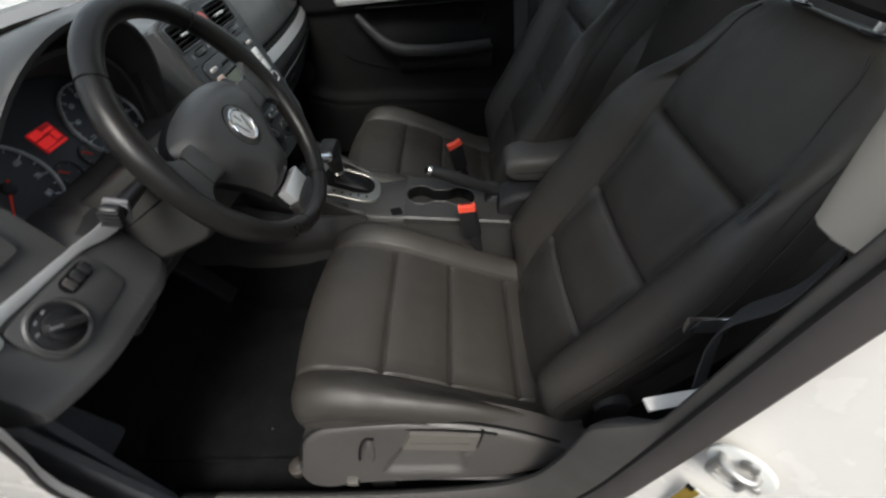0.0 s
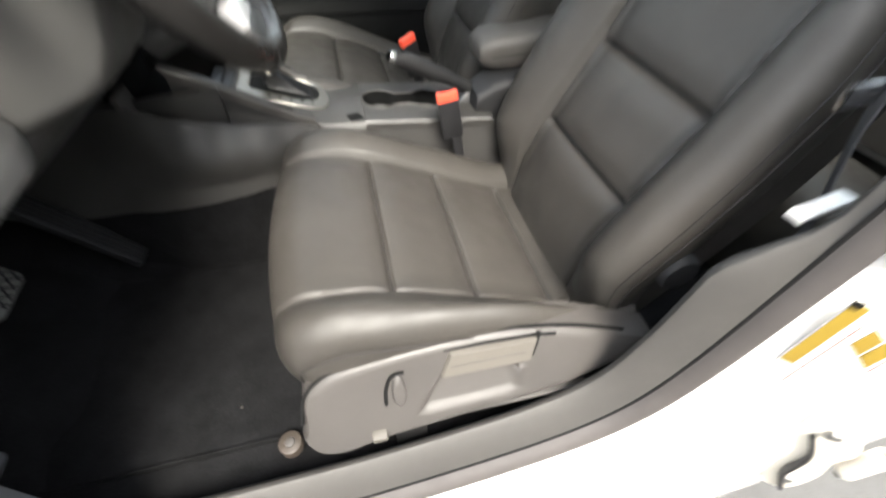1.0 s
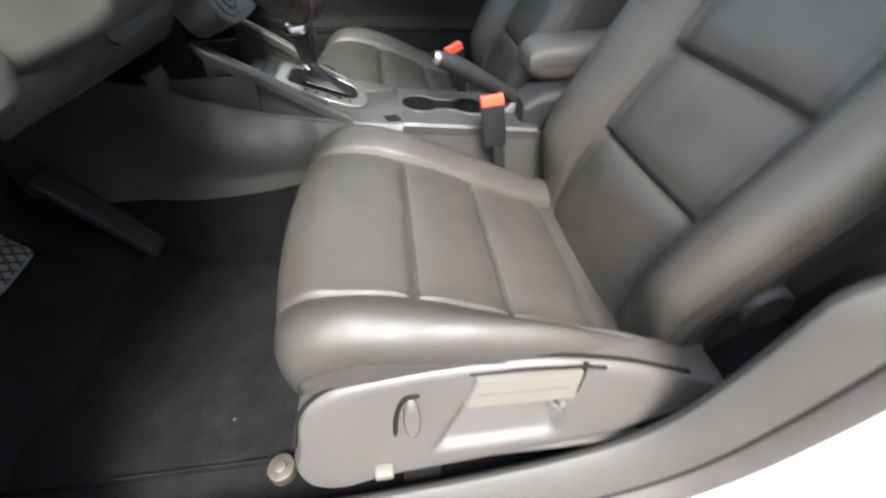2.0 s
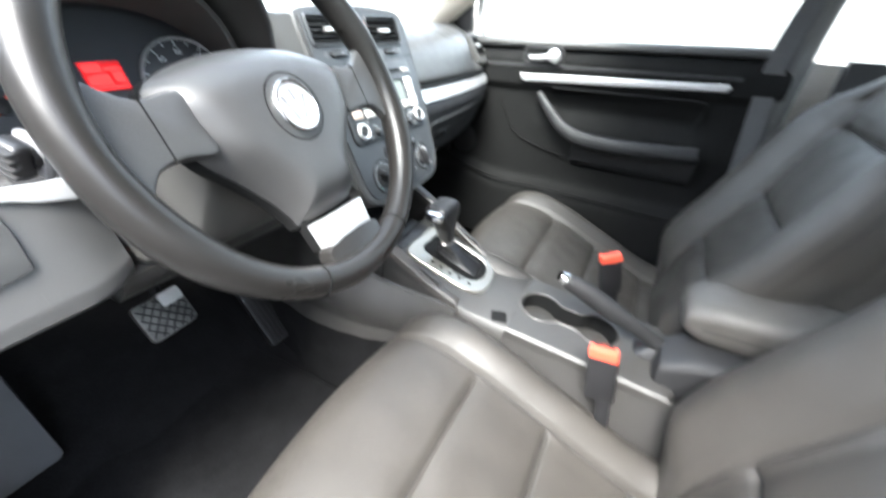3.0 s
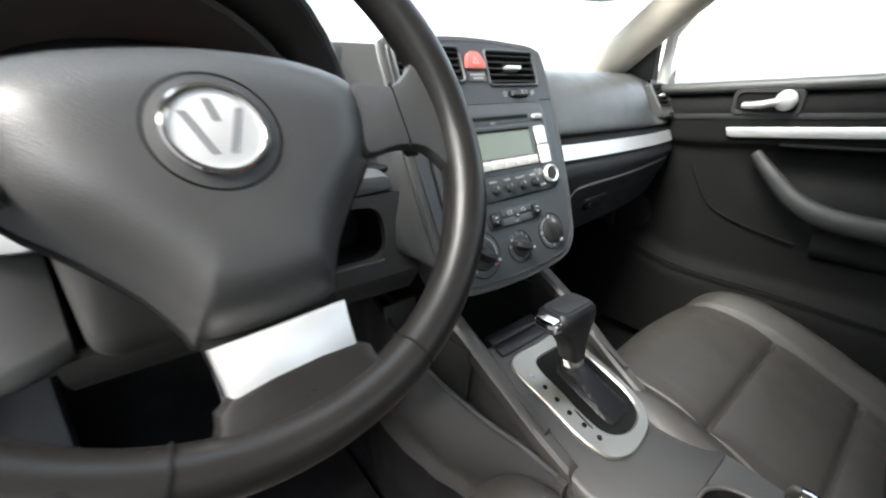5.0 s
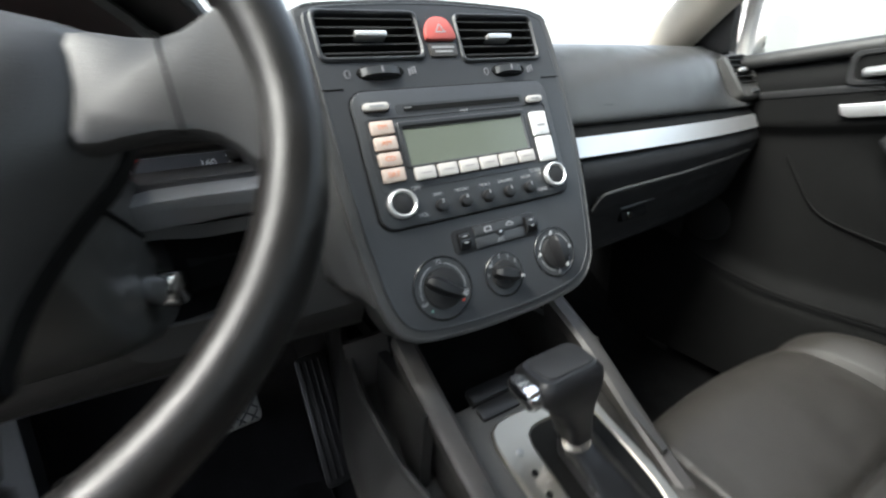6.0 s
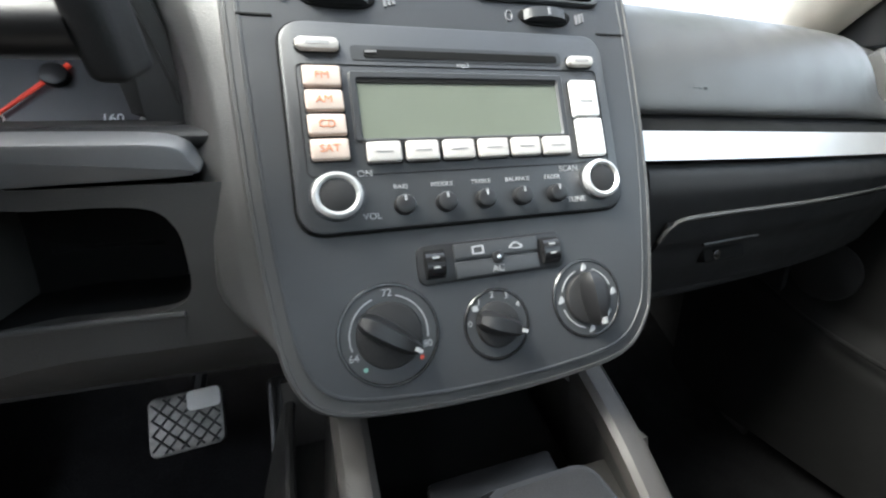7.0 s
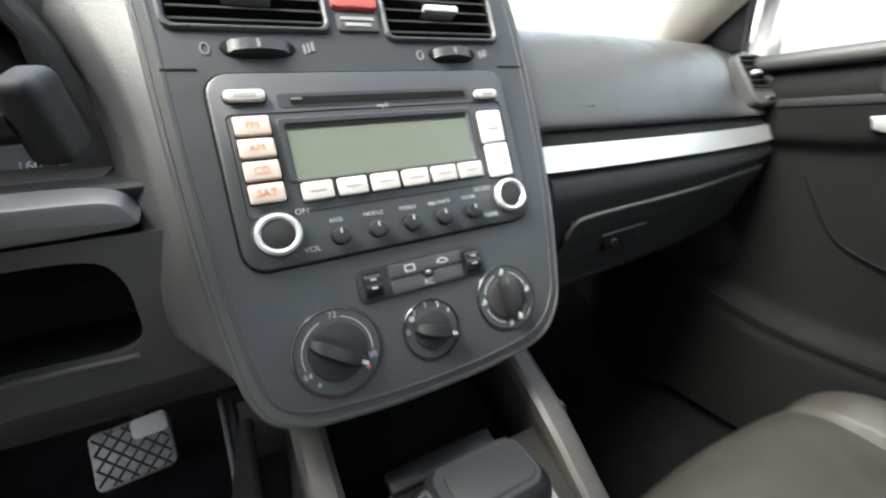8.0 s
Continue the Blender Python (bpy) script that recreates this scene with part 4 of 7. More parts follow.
def thumbwheel(plane, u, v, parent, w=0.020, h=0.0085):
    """A ribbed air wheel in its oval slot, with its two marks."""
    slot = part("air_wheel", prism(plane, smooth_poly([(u - w * 1.15, v), (u - w * 0.7, v - h * 0.75), (u + w * 0.7, v - h * 0.75), (u + w * 1.15, v), (u + w * 0.7, v + h * 0.75), (u - w * 0.7, v + h * 0.75)], 4), -0.003, 0.0012, 0.0006), MATT_BLACK, parent)
    rings = []
    for i in range(13):
        a = -1 + 2 * i / 12
        d = 0.0065 * math.sqrt(max(0.0, 1 - a * a)) + 0.0005
        rings.append([plane.p(u + a * w * 0.95, v - h * 0.5, 0), plane.p(u + a * w * 0.95, v - h * 0.42, d), plane.p(u + a * w * 0.95, v + h * 0.42, d), plane.p(u + a * w * 0.95, v + h * 0.5, 0)])
    part("wheel", loft(rings), FASCIA, slot)
    part("wheel_mark", prism(plane, rrect(u - 0.001, v - 0.003, u + 0.001, v + 0.003, 0.0005, 2), 0.004, 0.0076), FAINT_INK, slot)
    part("air_mark", frame_ring(plane, circle(u - w * 1.55, v - 0.0005, 0.0030, 12, 0.0042), circle(u - w * 1.55, v - 0.0005, 0.0021, 12, 0.0032), -0.001, 0.0008, 0.0001), FAINT_INK, parent)
    for k in range(3):
        part("air_mark", prism(plane, rrect(u + w * 1.40 + 0.003 * k, v - 0.004 + 0.001 * k, u + w * 1.40 + 0.003 * k + 0.0016, v + 0.003 + 0.001 * k, 0.0005, 2), -0.001, 0.0008), FAINT_INK, parent)


panel = part("vent_panel", frame_ring(DL, rrect(-0.322, 0.088, -0.209, 0.180, 0.010), rrect(-0.312, 0.113, -0.217, 0.170, 0.007), -0.012, 0.0085, 0.002), DASH, dashboard)
part("vent_surround", prism(DL, rrect(-0.318, 0.091, -0.213, 0.111, 0.004), -0.004, 0.0075, 0.001), DASH, panel)
vent(Plane(DL.p(0, 0, 0.0065), 21.8), -0.310, 0.115, -0.219, 0.168, 5, dashboard)
thumbwheel(Plane(DL.p(0, 0, 0.0075), 21.8), -0.263, 0.1015, dashboard, 0.019)

# light switch panel
sw = part("switch_panel", prism(DL, smooth_poly([(-0.296, 0.038), (-0.28, 0.0475), (-0.19, 0.0435), (-0.174, 0.035), (-0.173, 0.0), (-0.182, -0.017), (-0.25, -0.020), (-0.284, -0.018), (-0.296, -0.002)], 3), -0.004, 0.005, 0.0015), DASH, dashboard)
part("switch_ring", frame_ring(DL, circle(-0.262, 0.011, 0.0335, 40), circle(-0.262, 0.011, 0.0270, 40), 0.0, 0.0085, 0.002), DASH, sw)
dial = part("light_switch", prism(DL, circle(-0.262, 0.011, 0.0268, 40), 0.0, 0.0062, 0.001), BLACK, sw, "round black headlight switch")
part("switch_knob", prism(DL, circle(-0.262, 0.011, 0.0175, 32), 0.005, 0.013, 0.002), BLACK, dial)
a = radians(-35)
bar = [(-0.262 + x * math.cos(a) - y * math.sin(a), 0.011 + x * math.sin(a) + y * math.cos(a)) for x, y in rrect(-0.019, -0.0055, 0.019, 0.0055, 0.004)]
part("switch_grip", prism(DL, bar, 0.010, 0.024, 0.003), DASH_DARK, dial)
part("grip_mark", prism(DL, [(-0.279, 0.0215), (-0.268, 0.0140), (-0.267, 0.0155), (-0.278, 0.0230)], 0.0238, 0.0244), FAINT_INK, dial)
for ang in (150, 115, 80):
    x, y = -0.262 + 0.0225 * math.cos(radians(ang)), 0.011 + 0.0225 * math.sin(radians(ang))
    part("light_mark", prism(DL, rrect(x - 0.0025, y - 0.0015, x + 0.0025, y + 0.0015, 0.0006, 2), 0.005, 0.0068), FAINT_INK, dial)
dim = part("dimmer_slot", prism(DL, rrect(-0.227, 0.0205, -0.182, 0.0415, 0.0095), 0.0, 0.0062, 0.001), MATT_BLACK, sw)
for k in range(3):
    part("dimmer_wheel", prism(DL, rrect(-0.221 + 0.0125 * k, 0.0235, -0.2105 + 0.0125 * k, 0.0385, 0.003), 0.003, 0.0105 - 0.002 * (k == 0), 0.002), DASH_DARK if k else TRIM_GREY, dim)

# ---- instrument cluster with its hood ----
cluster = thing("instrument_cluster", "dark instrument cluster with two dials and a lit red display", "instrument cluster")
face = [(-0.175, -0.078), (0.172, -0.078), (0.178, -0.02), (0.165, 0.035), (0.12, 0.066), (0.0, 0.082), (-0.12, 0.066), (-0.165, 0.035), (-0.178, -0.02)]
part("face", prism(CL, smooth_poly(face, 4), -0.012, -0.003, 0.001), DIAL_FACE, cluster)


def gauge(cu, cv, r, marks, needle, figures):
    ring = part("dial_ring", frame_ring(CL, circle(cu, cv, r, 64), circle(cu, cv, r - 0.0026, 64), -0.006, 0.004, 0.001), SILVER, cluster, "thin bright dial ring")
    part("dial_face", prism(CL, circle(cu, cv, r - 0.002, 64), -0.004, -0.0012), DIAL_FACE, ring)
    for i in range(marks):
        a = radians(225 - 270 * i / (marks - 1))
        long = 0.0075 if i % 2 == 0 else 0.004
        c, s = math.cos(a), math.sin(a)
        w = 0.0007
        pts = [(cu + (r - 0.004) * c - w * s, cv + (r - 0.004) * s + w * c), (cu + (r - 0.004) * c + w * s, cv + (r - 0.004) * s - w * c), (cu + (r - 0.004 - long) * c + w * s, cv + (r - 0.004 - long) * s - w * c), (cu + (r - 0.004 - long) * c - w * s, cv + (r - 0.004 - long) * s + w * c)]
        part("dial_mark", prism(CL, pts, -0.002, -0.0006), DIAL_INK, ring, smooth=False)
    for i, tx in enumerate(figures):
        a = radians(225 - 270 * i / (len(figures) - 1))
        words(tx, CL, cu + (r - 0.018) * math.cos(a), cv + (r - 0.018) * math.sin(a), 0.0095, DIAL_INK, ring, -0.0008)
    a = radians(needle)
    c, s = math.cos(a), math.sin(a)
    pts = [(cu - 0.012 * c - 0.0016 * s, cv - 0.012 * s + 0.0016 * c), (cu - 0.012 * c + 0.0016 * s, cv - 0.012 * s - 0.0016 * c), (cu + (r - 0.012) * c + 0.0007 * s, cv + (r - 0.012) * s - 0.0007 * c), (cu + (r - 0.012) * c - 0.0007 * s, cv + (r - 0.012) * s + 0.0007 * c)]
    part("needle", prism(CL, pts, 0.001, 0.0024), NEEDLE, ring, "red needle")
    part("needle_hub", prism(CL, circle(cu, cv, 0.0085, 20), -0.001, 0.0045, 0.0015), BLACK, ring)


gauge(-0.096, -0.020, 0.060, 17, 222, ["0", "10", "20", "30", "40", "50", "60", "70", "80"])
gauge(0.102, -0.024, 0.063, 17, 222, ["0", "20", "40", "60", "80", "100", "120", "140", "160"])
for cu in (-0.022, 0.030):
    g = part("small_gauge", frame_ring(CL, circle(cu, -0.048, 0.0185, 32), circle(cu, -0.048, 0.0175, 32), -0.004, 0.001, 0.0003), TRIM_GREY, cluster)
    for k in range(5):
        a = radians(200 - 55 * k)
        part("dial_mark", prism(CL, circle(cu + 0.014 * math.cos(a), -0.048 + 0.014 * math.sin(a), 0.0009, 6), -0.003, -0.0012), WHITE_INK, g)
    part("needle", prism(CL, [(cu - 0.001, -0.048), (cu + 0.001, -0.048), (cu - 0.008, -0.037), (cu - 0.009, -0.038)], -0.002, 0.0), NEEDLE, g)
scr = part("display", prism(CL, rrect(-0.016, -0.016, 0.026, 0.0155, 0.001), -0.004, -0.0012), RED_DARK, cluster, "lit red display")
for u0, v0, u1, v1 in ((-0.014, 0.004, 0.004, 0.0135), (0.006, 0.005, 0.024, 0.009), (-0.014, -0.010, 0.009, 0.001), (0.013, -0.008, 0.023, 0.003), (-0.013, -0.0145, 0.024, -0.012)):
    part("display_bar", prism(CL, rrect(u0, v0, u1, v1, 0.001, 2), -0.001, -0.0004), RED_SCREEN, scr)

# hood: an arch that runs from the instruments back towards the wheel
def hood_ring(y, w, top, base, thick, cx):
    out, inn = [], []
    for i in range(25):
        a = math.pi * i / 24
        c, s = math.cos(a), math.sin(a)
        sgn = 1 if c >= 0 else -1
        ex = abs(c) ** 0.973 * sgn
        ez = s ** 0.967
        yy = y + max(0.0, 0.125 - y) * 0.83 * (1 - ez)
        out.append(Vector((cx + (w + thick) * ex, yy, base + (top + thick - base) * ez)))
        inn.append(Vector((cx + w * ex, yy, base + (top - base) * ez)))
    return out + inn[::-1]


HX = -0.3586
HOOD = [(0.010, 0.183, 1.037, 0.845, 0.005), (0.018, 0.183, 1.036, 0.840, 0.010), (0.052, 0.182, 1.030, 0.835, 0.013), (0.102, 0.183, 1.012, 0.830, 0.018), (0.162, 0.182, 0.986, 0.828, 0.022), (0.242, 0.178, 0.946, 0.828, 0.024), (0.352, 0.170, 0.894, 0.828, 0.020)]
part("hood", loft([hood_ring(y, w, top, base, th, HX) for y, w, top, base, th in HOOD]), DASH, cluster, "arched dark grey hood")
liner = [hood_ring(y + 0.003, w - 0.0025, top - 0.0025, base + 0.001, 0.0022, HX) for y, w, top, base, th in (HOOD[0], HOOD[2], HOOD[3], HOOD[4])]
part("hood_liner", loft(liner), LINER, cluster, "dark inner face of the hood")
inner = [hood_ring(0.074, 0.151, 1.000, 0.848, 0.006, HX - 0.004), hood_ring(0.080, 0.151, 0.998, 0.848, 0.010, HX - 0.004), hood_ring(0.105, 0.157, 0.988, 0.845, 0.012, HX - 0.004), hood_ring(0.162, 0.176, 0.967, 0.838, 0.012, HX - 0.004)]
part("inner_bezel", loft(inner), LINER, cluster)
bm = sheet(lambda u, v: Vector((-0.535 + 0.36 * u, 0.066 + 0.06 * v, 0.840 + 0.004 * v)), 0, 1, 0, 1, 10, 4, (0, 0, -0.02))
part("lower_bezel", bm, LINER, cluster)

# ---- centre fascia ----
fascia = thing("centre_fascia", "dark grey centre console fascia with vents and controls", "fascia")
outer = [(-0.1335, 0.256), (-0.1330, 0.20), (-0.1310, 0.12), (-0.1250, 0.030), (-0.1165, -0.018), (-0.096, -0.039), (-0.05, -0.0465), (0.0, -0.0485), (0.05, -0.047), (0.098, -0.040), (0.121, -0.020), (0.1315, 0.010), (0.1440, 0.10), (0.1465, 0.20), (0.1420, 0.256), (0.130, 0.268), (0.10, 0.274), (0.0, 0.279), (-0.10, 0.274), (-0.126, 0.268)]
outer_s = smooth_poly(outer, 4)
VENT_HOLES = [rrect(-0.1215, 0.2210, -0.0235, 0.2625, 0.006), rrect(0.0235, 0.2160, 0.1195, 0.2610, 0.006)]
rim_line = [(u * 1.050, v + (-0.007 if v < 0.1 else 0.004)) for u, v in outer_s]
part("rim", holed_plate(FA, shrink(rim_line, 0.002), VENT_HOLES, -0.012, -0.003), DASH, fascia)
part("rim_edge", frame_ring(FA, rim_line, shrink(rim_line, 0.008), -0.06, -0.0025, 0.004), DASH, fascia)
plate_line_s = shrink(outer_s, 0.003)
part("plate", holed_plate(FA, shrink(plate_line_s, 0.001), VENT_HOLES, -0.006, 0.0), FASCIA, fascia)
part("plate_edge", frame_ring(FA, plate_line_s, shrink(plate_line_s, 0.003), -0.01, 0.0004, 0.0008), FASCIA, fascia)
# flanks of the stack
def flank(side):
    def fn(u, v):
        # u from front edge (rear of car) forwards, v from the top down
        s = 0.266 - 0.292 * v
        w = (0.151 if side > 0 else 0.138) - 0.010 * v - 0.012 * v * v
        p = FA.p(side * w, s, -0.006)
        if side > 0:
            return Vector((p.x + 0.010 * u, p.y + (0.13 - 0.03 * v) * u, p.z + 0.012 * u))
        x, y = interp([(0.0, 0.0, 0.0), (0.25, 0.015, 0.010), (0.5, 0.027, 0.024), (0.75, 0.036, 0.046), (1.0, 0.041, 0.12)], u)
        x *= 1 + 0.35 * v + 1.4 * max(0, 1 - v / 0.40) ** 1.6 - 0.9 * max(0, (v - 0.80) / 0.20) ** 2
        return Vector((p.x - x, p.y + y, p.z + 0.004 * u - 0.03 * max(0, u - 0.4) * max(0, 1 - v / 0.1) + 0.03 * u * max(0, (v - 0.86) / 0.14)))
    return sheet(fn, 0, 1, 0, 1, 16, 24, (-side * 0.012, 0, 0))


part("side_cheek", flank(-1), DASH, fascia)
part("side_cheek", flank(1), DASH, fascia)
for u0, u1 in ((-0.1300, -0.1105), (0.1175, 0.1430)):
    part("seam", prism(FA, [(u0, 0.192), (u1, 0.192), (u1, 0.1932), (u0, 0.1932)], -0.001, 0.0006), MATT_BLACK, fascia)
vent(FA, -0.121, 0.2215, -0.024, 0.262, 5, fascia, r=0.007, frame_mat=FASCIA, deep=True)
vent(FA, 0.024, 0.2165, 0.119, 0.2605, 5, fascia, r=0.007, frame_mat=FASCIA, deep=True)
haz = part("hazard_button", prism(FA, smooth_poly([(-0.0165, 0.237), (0.0, 0.236), (0.0165, 0.237), (0.0120, 0.254), (0.0, 0.259), (-0.0120, 0.254)], 4), 0.0, 0.005, 0.0015), HAZARD_RED, fascia, "red hazard light button")
part("triangle_mark", frame_ring(FA, [(-0.006, 0.242), (0.006, 0.242), (0.0, 0.2515)], [(-0.0042, 0.2432), (0.0042, 0.2432), (0.0, 0.2494)], 0.004, 0.0054, 0.0001), WHITE_INK, haz, smooth=False)
tag = part("airbag_light", prism(FA, rrect(-0.0150, 0.2195, 0.0160, 0.2330, 0.002), 0.0, 0.002, 0.0006), TRIM_GREY, fascia)
for k in range(2):
    part("text_bar", prism(FA, rrect(-0.0125 + 0.003 * k, 0.2275 - 0.0045 * k, 0.0130 - 0.003 * k, 0.2298 - 0.0045 * k, 0.0004, 2), 0.0018, 0.0025), GREY_INK, tag)
thumbwheel(FA, -0.0715, 0.2065, fascia, 0.0205)
thumbwheel(FA, 0.0745, 0.2030, fascia, 0.0185)

# climate controls
FC = Plane(FA.p(0.0048, -0.0032), 21.8)
FC.u, FC.v = FA.u.copy(), FA.v.copy()
strip = part("switch_strip", prism(FC, rrect(-0.0475, 0.0255, 0.0560, 0.0505, 0.006), -0.002, 0.002, 0.001), BLACK, fascia)
for u0, u1, v0, v1 in ((-0.0235, 0.0360, 0.0390, 0.0490), (-0.0235, 0.0360, 0.0270, 0.0375)):
    part("rocker", prism(FC, rrect(u0, v0, u1, v1, 0.0012), 0.0, 0.0035, 0.0008), FASCIA, strip)
for u in (-0.0365, 0.0450):
    rings = []
    for i in range(9):
        a = -1 + 2 * i / 8
        rings.append([FC.p(u - 0.0070, 0.038 + a * 0.009, 0.001), FC.p(u - 0.0060, 0.038 + a * 0.009, 0.002 + 0.005 * math.sqrt(max(0, 1 - a * a))), FC.p(u + 0.0060, 0.038 + a * 0.009, 0.002 + 0.005 * math.sqrt(max(0, 1 - a * a))), FC.p(u + 0.0070, 0.038 + a * 0.009, 0.001)])
    part("seat_heat_wheel", loft(rings), GLOSS_BLACK, strip)
    for k in range(2):
        part("wheel_mark", prism(FC, rrect(u - 0.002, 0.0385 + 0.006 * (k - 0.5), u + 0.002, 0.0398 + 0.006 * (k - 0.5), 0.0004, 2), 0.005, 0.0076), WHITE_INK, strip)
part("sensor", prism(FC, circle(0.006, 0.0380, 0.0042, 20), 0.0, 0.0050, 0.0010), BLACK, strip)
part("sensor_dot", prism(FC, circle(0.006, 0.0380, 0.0016, 12), 0.004, 0.0056, 0.0004), CHROME, strip)
words("AC", FC, 0.0055, 0.0305, 0.0062, WHITE_INK, strip, 0.0036)
part("window_mark", frame_ring(FC, rrect(-0.0115, 0.0412, -0.0030, 0.0468, 0.001, 2), rrect(-0.0102, 0.0422, -0.0043, 0.0458, 0.0006, 2), 0.003, 0.0039, 0.0001), WHITE_INK, strip)
part("air_mark", frame_ring(FC, smooth_poly([(0.0145, 0.0430), (0.0190, 0.0466), (0.0245, 0.0440), (0.0225, 0.0418)], 3), smooth_poly([(0.0165, 0.0432), (0.0192, 0.0454), (0.0228, 0.0438), (0.0218, 0.0428)], 3), 0.003, 0.0039, 0.0001), WHITE_INK, strip)


def knob(cu, cv, r, grip, label):
    """A round control: groove, dished ring and a raised grip bar."""
    k = part("control_dial", frame_ring(FC, circle(cu, cv, r, 48), circle(cu, cv, r - 0.0022, 48), -0.003, 0.0016, 0.0006), GLOSS_BLACK, fascia, label)
    part("dial_dish", prism(FC, circle(cu, cv, r - 0.0015, 48), -0.004, 0.0008), FASCIA, k)
    part("dial_disc", prism(FC, circle(cu, cv, r * 0.64, 40), 0.0, 0.0045, 0.0018), DASH_DARK, k)
    a = radians(grip)
    c, s = math.cos(a), math.sin(a)
    rings = []
    for i in range(11):
        q = -1 + 2 * i / 10
        w = 0.0062 * (1 - 0.35 * max(0, q)) * (1 - 0.5 * abs(q) ** 6)
        h = 0.0165 * (1 - 0.35 * abs(q) ** 4)
        x = r * 0.66 * q
        rings.append([FC.p(cu + x * c - y * s, cv + x * s + y * c, d) for y, d in ((-w * 1.15, 0.003), (-w, h * 0.75), (-w * 0.6, h), (w * 0.6, h), (w, h * 0.75), (w * 1.15, 0.003))])
    part("grip", loft(rings), BLACK, k)
    part("grip_mark", prism(FC, [(cu + x * c - y * s, cv + x * s + y * c) for x, y in ((r * 0.46, -0.0012), (r * 0.60, -0.0012), (r * 0.60, 0.0012), (r * 0.46, 0.0012))], 0.010, 0.0166), WHITE_INK, k)
    return k


def arc(parent, cu, cv, r, a0, a1, mat=WHITE_INK, w=0.0004):
    n = 14
    pts = [(cu + (r + w) * math.cos(radians(a0 + (a1 - a0) * i / n)), cv + (r + w) * math.sin(radians(a0 + (a1 - a0) * i / n))) for i in range(n + 1)]
    pts += [(cu + (r - w) * math.cos(radians(a1 + (a0 - a1) * i / n)), cv + (r - w) * math.sin(radians(a1 + (a0 - a1) * i / n))) for i in range(n + 1)]
    part("scale_arc", prism(FC, pts, 0.0, 0.0014), mat, parent, smooth=False)


kl = knob(-0.0693, 0.0, 0.0310, -35, "black temperature dial")
arc(kl, -0.0693, 0.0, 0.0235, 110, 195)
arc(kl, -0.0693, 0.0, 0.0235, -12, 75)
words("72", FC, -0.0683, 0.0248, 0.0064, WHITE_INK, kl, 0.0014)
words("80", FC, -0.0470, -0.0090, 0.0060, WHITE_INK, kl, 0.0014)
words("64", FC, -0.0915, -0.0105, 0.0060, WHITE_INK, kl, 0.0014)
part("warm_dot", prism(FC, circle(-0.0515, -0.0165, 0.0014, 10), 0, 0.0014), RED_PLASTIC, kl)
part("cool_dot", prism(FC, circle(-0.0855, -0.0180, 0.0014, 10), 0, 0.0014), STICKER, kl)
kc = knob(0.0005, -0.0050, 0.0232, -22, "black fan speed dial")
for tx, ang in (("0", 172), ("1", 126), ("2", 95), ("3", 64), ("4", 33)):
    words(tx, FC, 0.0005 + 0.0190 * math.cos(radians(ang)), -0.0050 + 0.0190 * math.sin(radians(ang)), 0.0058, WHITE_INK, kc, 0.0014)
part("fan_mark", prism(FC, rrect(-0.0155, 0.0050, -0.0115, 0.0085, 0.0008, 2), 0.0, 0.0014), WHITE_INK, kc)
kr = knob(0.0705, 0.0017, 0.0275, -88, "black air direction dial")
for a0, a1 in ((110, 160), (195, 255), (285, 330), (20, 70)):
    arc(kr, 0.0705, 0.0017, 0.0205, a0, a1)
for ang in (90, 177, 5, 270):
    x, y = 0.0705 + 0.0213 * math.cos(radians(ang)), 0.0017 + 0.0213 * math.sin(radians(ang))
    part("flow_mark", prism(FC, smooth_poly([(x - 0.0022, y - 0.0024), (x + 0.0024, y - 0.0010), (x + 0.0006, y + 0.0028)], 3), 0.0, 0.0014), WHITE_INK, kr)

# ---- radio ----
RA = Plane(FA.p(0, 0.00325), 21.8)
RA.u, RA.v = FA.u.copy(), FA.v * 0.935
radio = thing("car_radio", "dark grey car radio with pale buttons and unlit grey display", "radio")
part("groove", prism(RA, rrect(-0.1100, 0.0585, 0.1170, 0.1995, 0.016), -0.002, 0.0012), MATT_BLACK, radio)
part("front", prism(RA, rrect(-0.1085, 0.0600, 0.1155, 0.1980, 0.015), 0.0, 0.0045, 0.002), FASCIA, radio)
R = 0.0045
part("button_field", frame_ring(RA, rrect(-0.1010, 0.0960, 0.1075, 0.1690, 0.004), rrect(-0.1003, 0.0967, 0.1068, 0.1683, 0.0036), 0.003, R + 0.0006, 0.0003), DASH_DARK, radio)
part("display_frame", frame_ring(RA, rrect(-0.0715, 0.1170, 0.0775, 0.1645, 0.003), rrect(-0.0665, 0.1195, 0.0715, 0.1590, 0.0015), 0.002, R + 0.0016, 0.0012), FASCIA, radio)
part("display", prism(RA, rrect(-0.0668, 0.1192, 0.0718, 0.1593, 0.0015), 0.002, R + 0.0003), LCD, radio, "unlit grey-green display")
# Black strip painted as the shade below the frame's top edge.
part("display_shade", prism(RA, rrect(-0.0668, 0.1565, 0.0718, 0.1598, 0.0010), 0.003, R + 0.0010), MATT_BLACK, radio)


def key(u0, v0, u1, v1, mat, r=0.0018):
    part("key_gap", prism(RA, rrect(u0 - 0.0008, v0 - 0.0010, u1 + 0.0008, v1 + 0.0006, r), 0.003, R + 0.0004), MATT_BLACK, radio)
    return part("button", prism(RA, rrect(u0, v0, u1, v1, r), 0.003, R + 0.0042, 0.0012), mat, radio)


for i, tx in enumerate(("FM", "AM", "CD", "SAT")):
    v1 = 0.1660 - 0.01560 * i
    b = key(-0.0972, v1 - 0.0132, -0.0755, v1, PEACH)
    words(tx, RA, -0.0864, v1 - 0.0066, 0.0068, ORANGE_INK, b, R + 0.0044)
